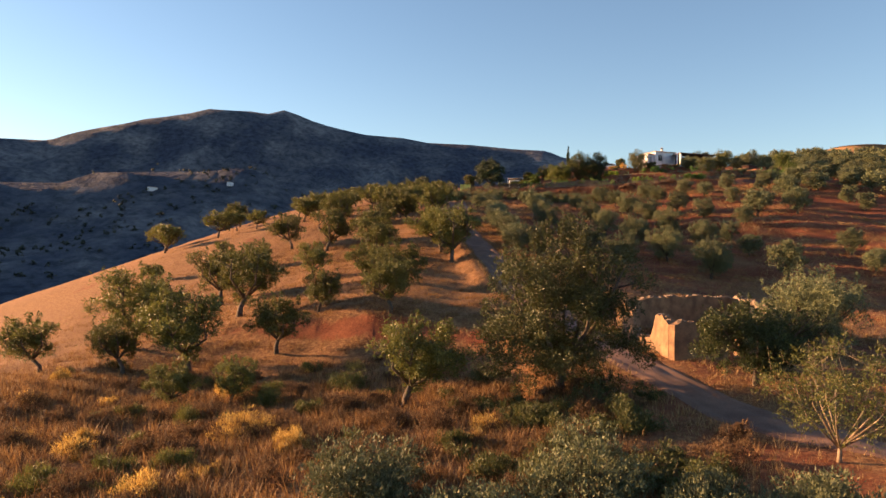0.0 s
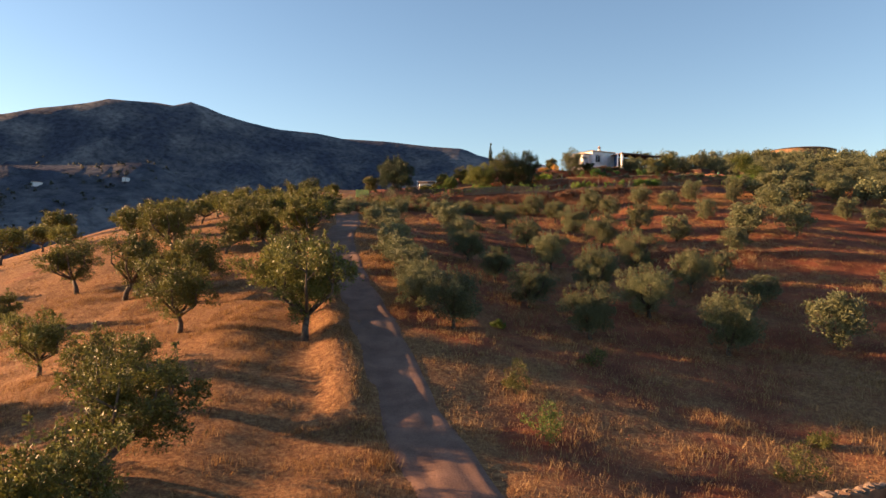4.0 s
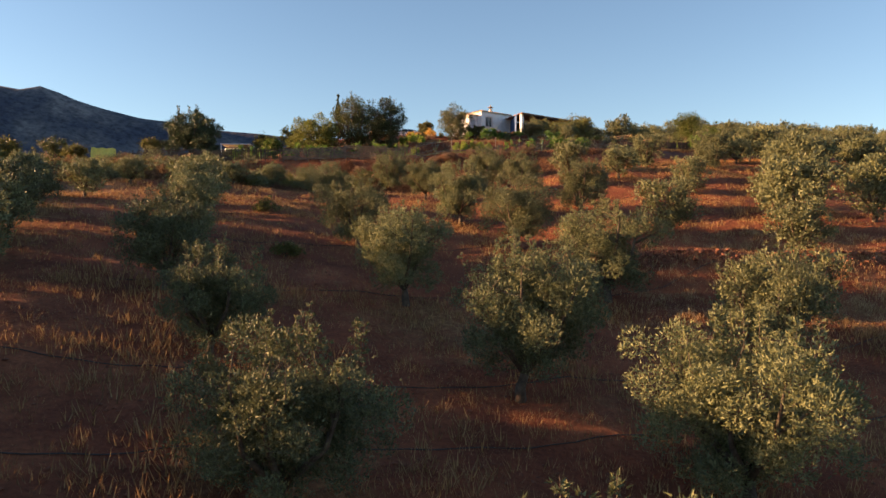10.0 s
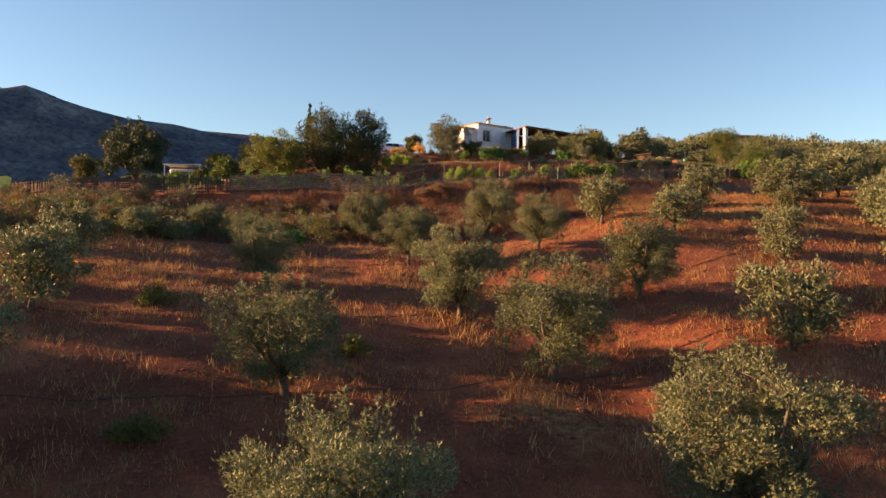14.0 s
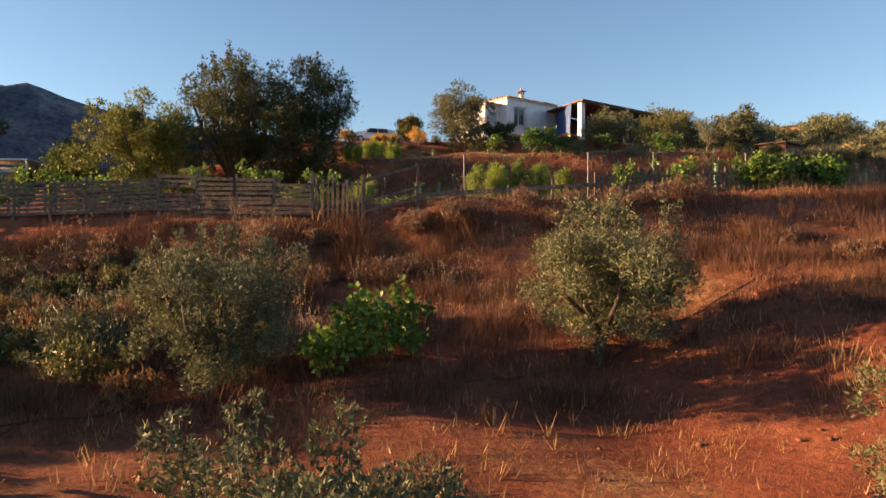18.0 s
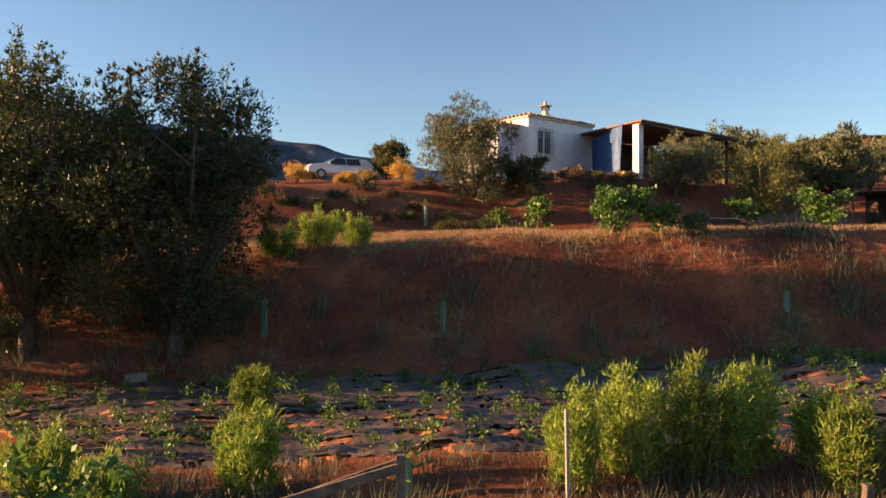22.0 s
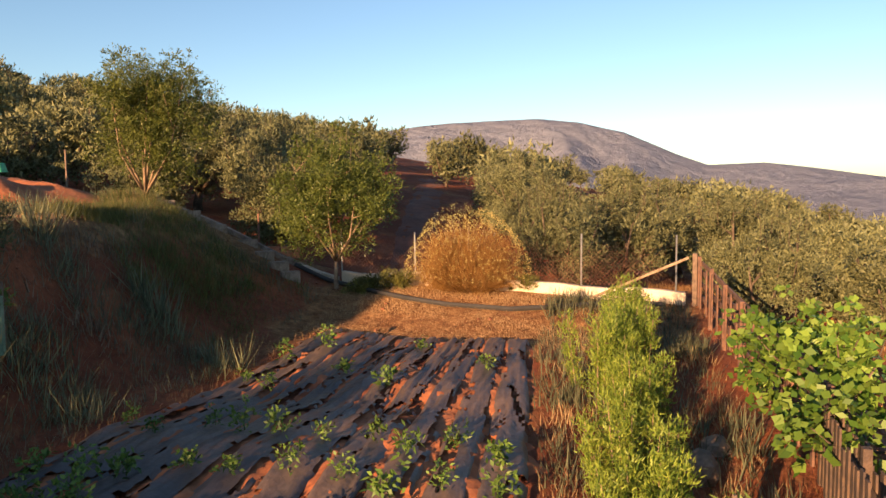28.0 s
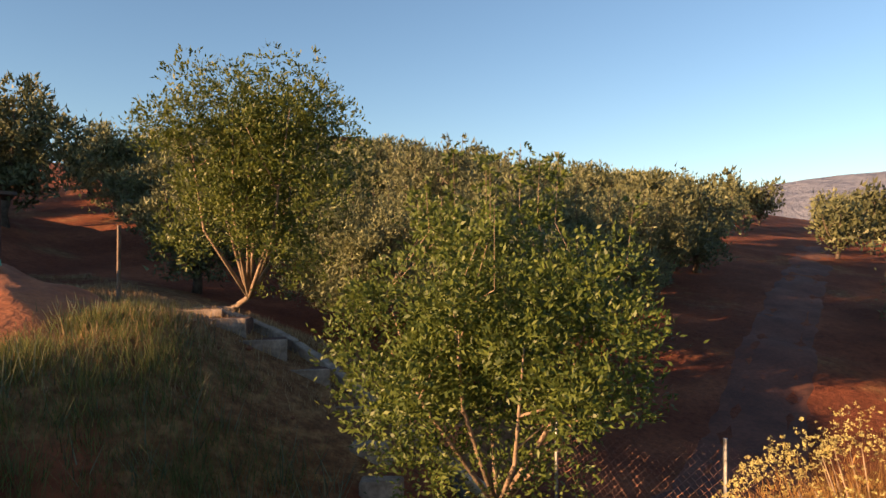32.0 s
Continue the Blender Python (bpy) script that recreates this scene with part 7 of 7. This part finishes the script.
pebbles(16000, 5, 64, 60, 146, lambda x, y: outside(x, y) * (.2 + .8 * patchy(x, y, 7, 55, .3)), .075, 67)
pebbles(1600, 30, 76, 143, 158, lambda x, y: .6 + 0 * x, .06, 68)
gx, gy = clustered(2200, 8, 12, 60, 84, 131, lambda x, y: .15 + .85 * patchy(x, y, 3.5, 47, .15), .35, 75)
tufts("dry_grass", "straw tussocks in the gaps between the olives", gx, gy, .26 + .1 * wave(gx, gy, 3, 20), 7, .18, .03, GRASS_DRY, 76)
inside = lambda x, y: y / K > fence_y(x / K) + .3
foot = lambda x: np.interp(x, [p[0] for p in BACK], [p[1] for p in BACK])
on_bank = lambda x, y: (y > foot(x) + .3) * (y < foot(x) + 4.1) * (x < 69.5)
gx, gy = clustered(5200, 9, 22, 77, 148, 163, lambda x, y: on_bank(x, y) * (.3 + .7 * smooth(50, 56, x)) * (1.2 - smooth(1.5, 3.5, y - foot(x))) * (.3 + .7 * patchy(x, y, 3, 37, .1)), .3, 7)
k = on_bank(gx, gy) > 0
gx, gy = gx[k], gy[k]
tufts("bank_grass", "grey-green grasses in clumps over the shaded bank", gx, gy, .40 + .28 * wave(gx, gy, 2.2, 8), 9, .16, .024, GRASS_GREEN, 8)
gx, gy = clustered(4200, 7, 22, 77, 148, 163, lambda x, y: on_bank(x, y) * (.3 + .7 * patchy(x, y, 3, 57, .1)), .3, 71)
k = on_bank(gx, gy) > 0
gx, gy = gx[k], gy[k]
tufts("bank_straw", "short reddish dry grass over the shaded bank", gx, gy, .24 + .1 * wave(gx, gy, 2, 18), 7, .2, .035, GRASS_GREY, 72)
gx, gy = scatter(5200, 26, 73, 148, 160, lambda x, y: (y > foot(x) - .1) * (y < foot(x) + 1.0) * 1.0, 73)
tufts("foot_straw", "pale straw along the foot of the bank", gx, gy, .22 + .08 * wave(gx, gy, 2, 19), 8, .2, .03, GRASS_DRY, 74)
gx, gy = scatter(20000, 28, 76, 141, 152, lambda x, y: inside(x, y) * (y < np.interp(x, [p[0] for p in FRONT], [p[1] for p in FRONT]) - .2) * (.3 + .7 * patchy(x, y, 3, 39, 0)), 9)
tufts("garden_grass", "mixed yellow-green grass between beds and fence", gx, gy, .32 + .1 * wave(gx, gy, 4, 9), 6, .18, .035, GRASS_GREEN, 10)
gx, gy = scatter(26000, 36, 78, 153, 169, lambda x, y: (y > foot(x) + 4.0) * (.5 + .5 * patchy(x, y, 5, 41, 0)), 11)
tufts("terrace_grass", "short sunlit straw grass on the terrace", gx, gy, .16 + .06 * wave(gx, gy, 4, 10), 7, .2, .06, GRASS_PALE, 12)
gx, gy = scatter(14000, 40, 73, 140.5, 148, lambda x, y: inside(x, y) * (y < np.interp(x, [p[0] for p in FRONT], [p[1] for p in FRONT]) - .2) * (.2 + .8 * patchy(x, y, 1.8, 51, .1)), 81)
tufts("garden_straw", "yellowed straw along the edge of the beds", gx, gy, .18 + .06 * wave(gx, gy, 2, 24), 6, .18, .045, GRASS_PALE, 82)
gx, gy = scatter(15000, 71.9, 75.6, 141.5, 150.5, lambda x, y: .6 + .4 * patchy(x, y, 1.5, 48, 0), 13)
tufts("short_grass", "trodden pale dry grass at the garden's end", gx, gy, .08 + 0 * gx, 4, .15, .08, GRASS_PALE, 14)
gx, gy = scatter(42000, 45, 105, 122, 141.5, lambda x, y: outside(x, y) * (np.abs(y - 138.6) > .9) * (.35 + .65 * patchy(x, y, 5, 43, 0)), 15)
tufts("dry_grass", "dry grass along the path below the fence", gx, gy, .20 + .08 * wave(gx, gy, 6, 11), 6, .2, .05, GRASS_SLOPE, 16)
gx, gy = clustered(420, 9, 69.5, 74.3, 150.6, 156.2, lambda x, y: .35 + .65 * patchy(x, y, 2.5, 46, 0), .22, 77)
tufts("seeding_grass", "thick green grass with yellow tips beside the steps", gx, gy, .26 + .1 * wave(gx, gy, 2, 22), 9, .13, .02, STEP_GRASS, 78)
gx, gy = scatter(1200, 62, 74.6, 150.2, 157.5, lambda x, y: .35 + .65 * patchy(x, y, 3, 45, 0), 17)
tufts("seeding_grass", "yellow-green seeding grass on the bank by the steps", gx, gy, .34 + .12 * wave(gx, gy, 3, 12), 8, .16, .022, GRASS_GREEN, 18)
tagged(strip("foot_path", [(40, 141.4), (50, 140.2), (58, 138.8), (66, 138.5), (76, 138.4), (90, 137.8), (110, 137)], .9, .05, PATH_SOIL, across=8), "trodden red earth path below the garden fence", "path", kind="structure")
tagged(strip("orchard_path", [(78, 149.2), (84, 150.6), (92, 152.6), (104, 155.4), (118, 158.5), (130, 161.5)], 1.15, .05, PATH_SOIL, across=8), "bare red earth lane between olive rows", "path", kind="structure")
for kind in (olive_fine, olive_close, olive_near, olive_mid, olive_far, almond_near, almond_far):
    kind.tidy()
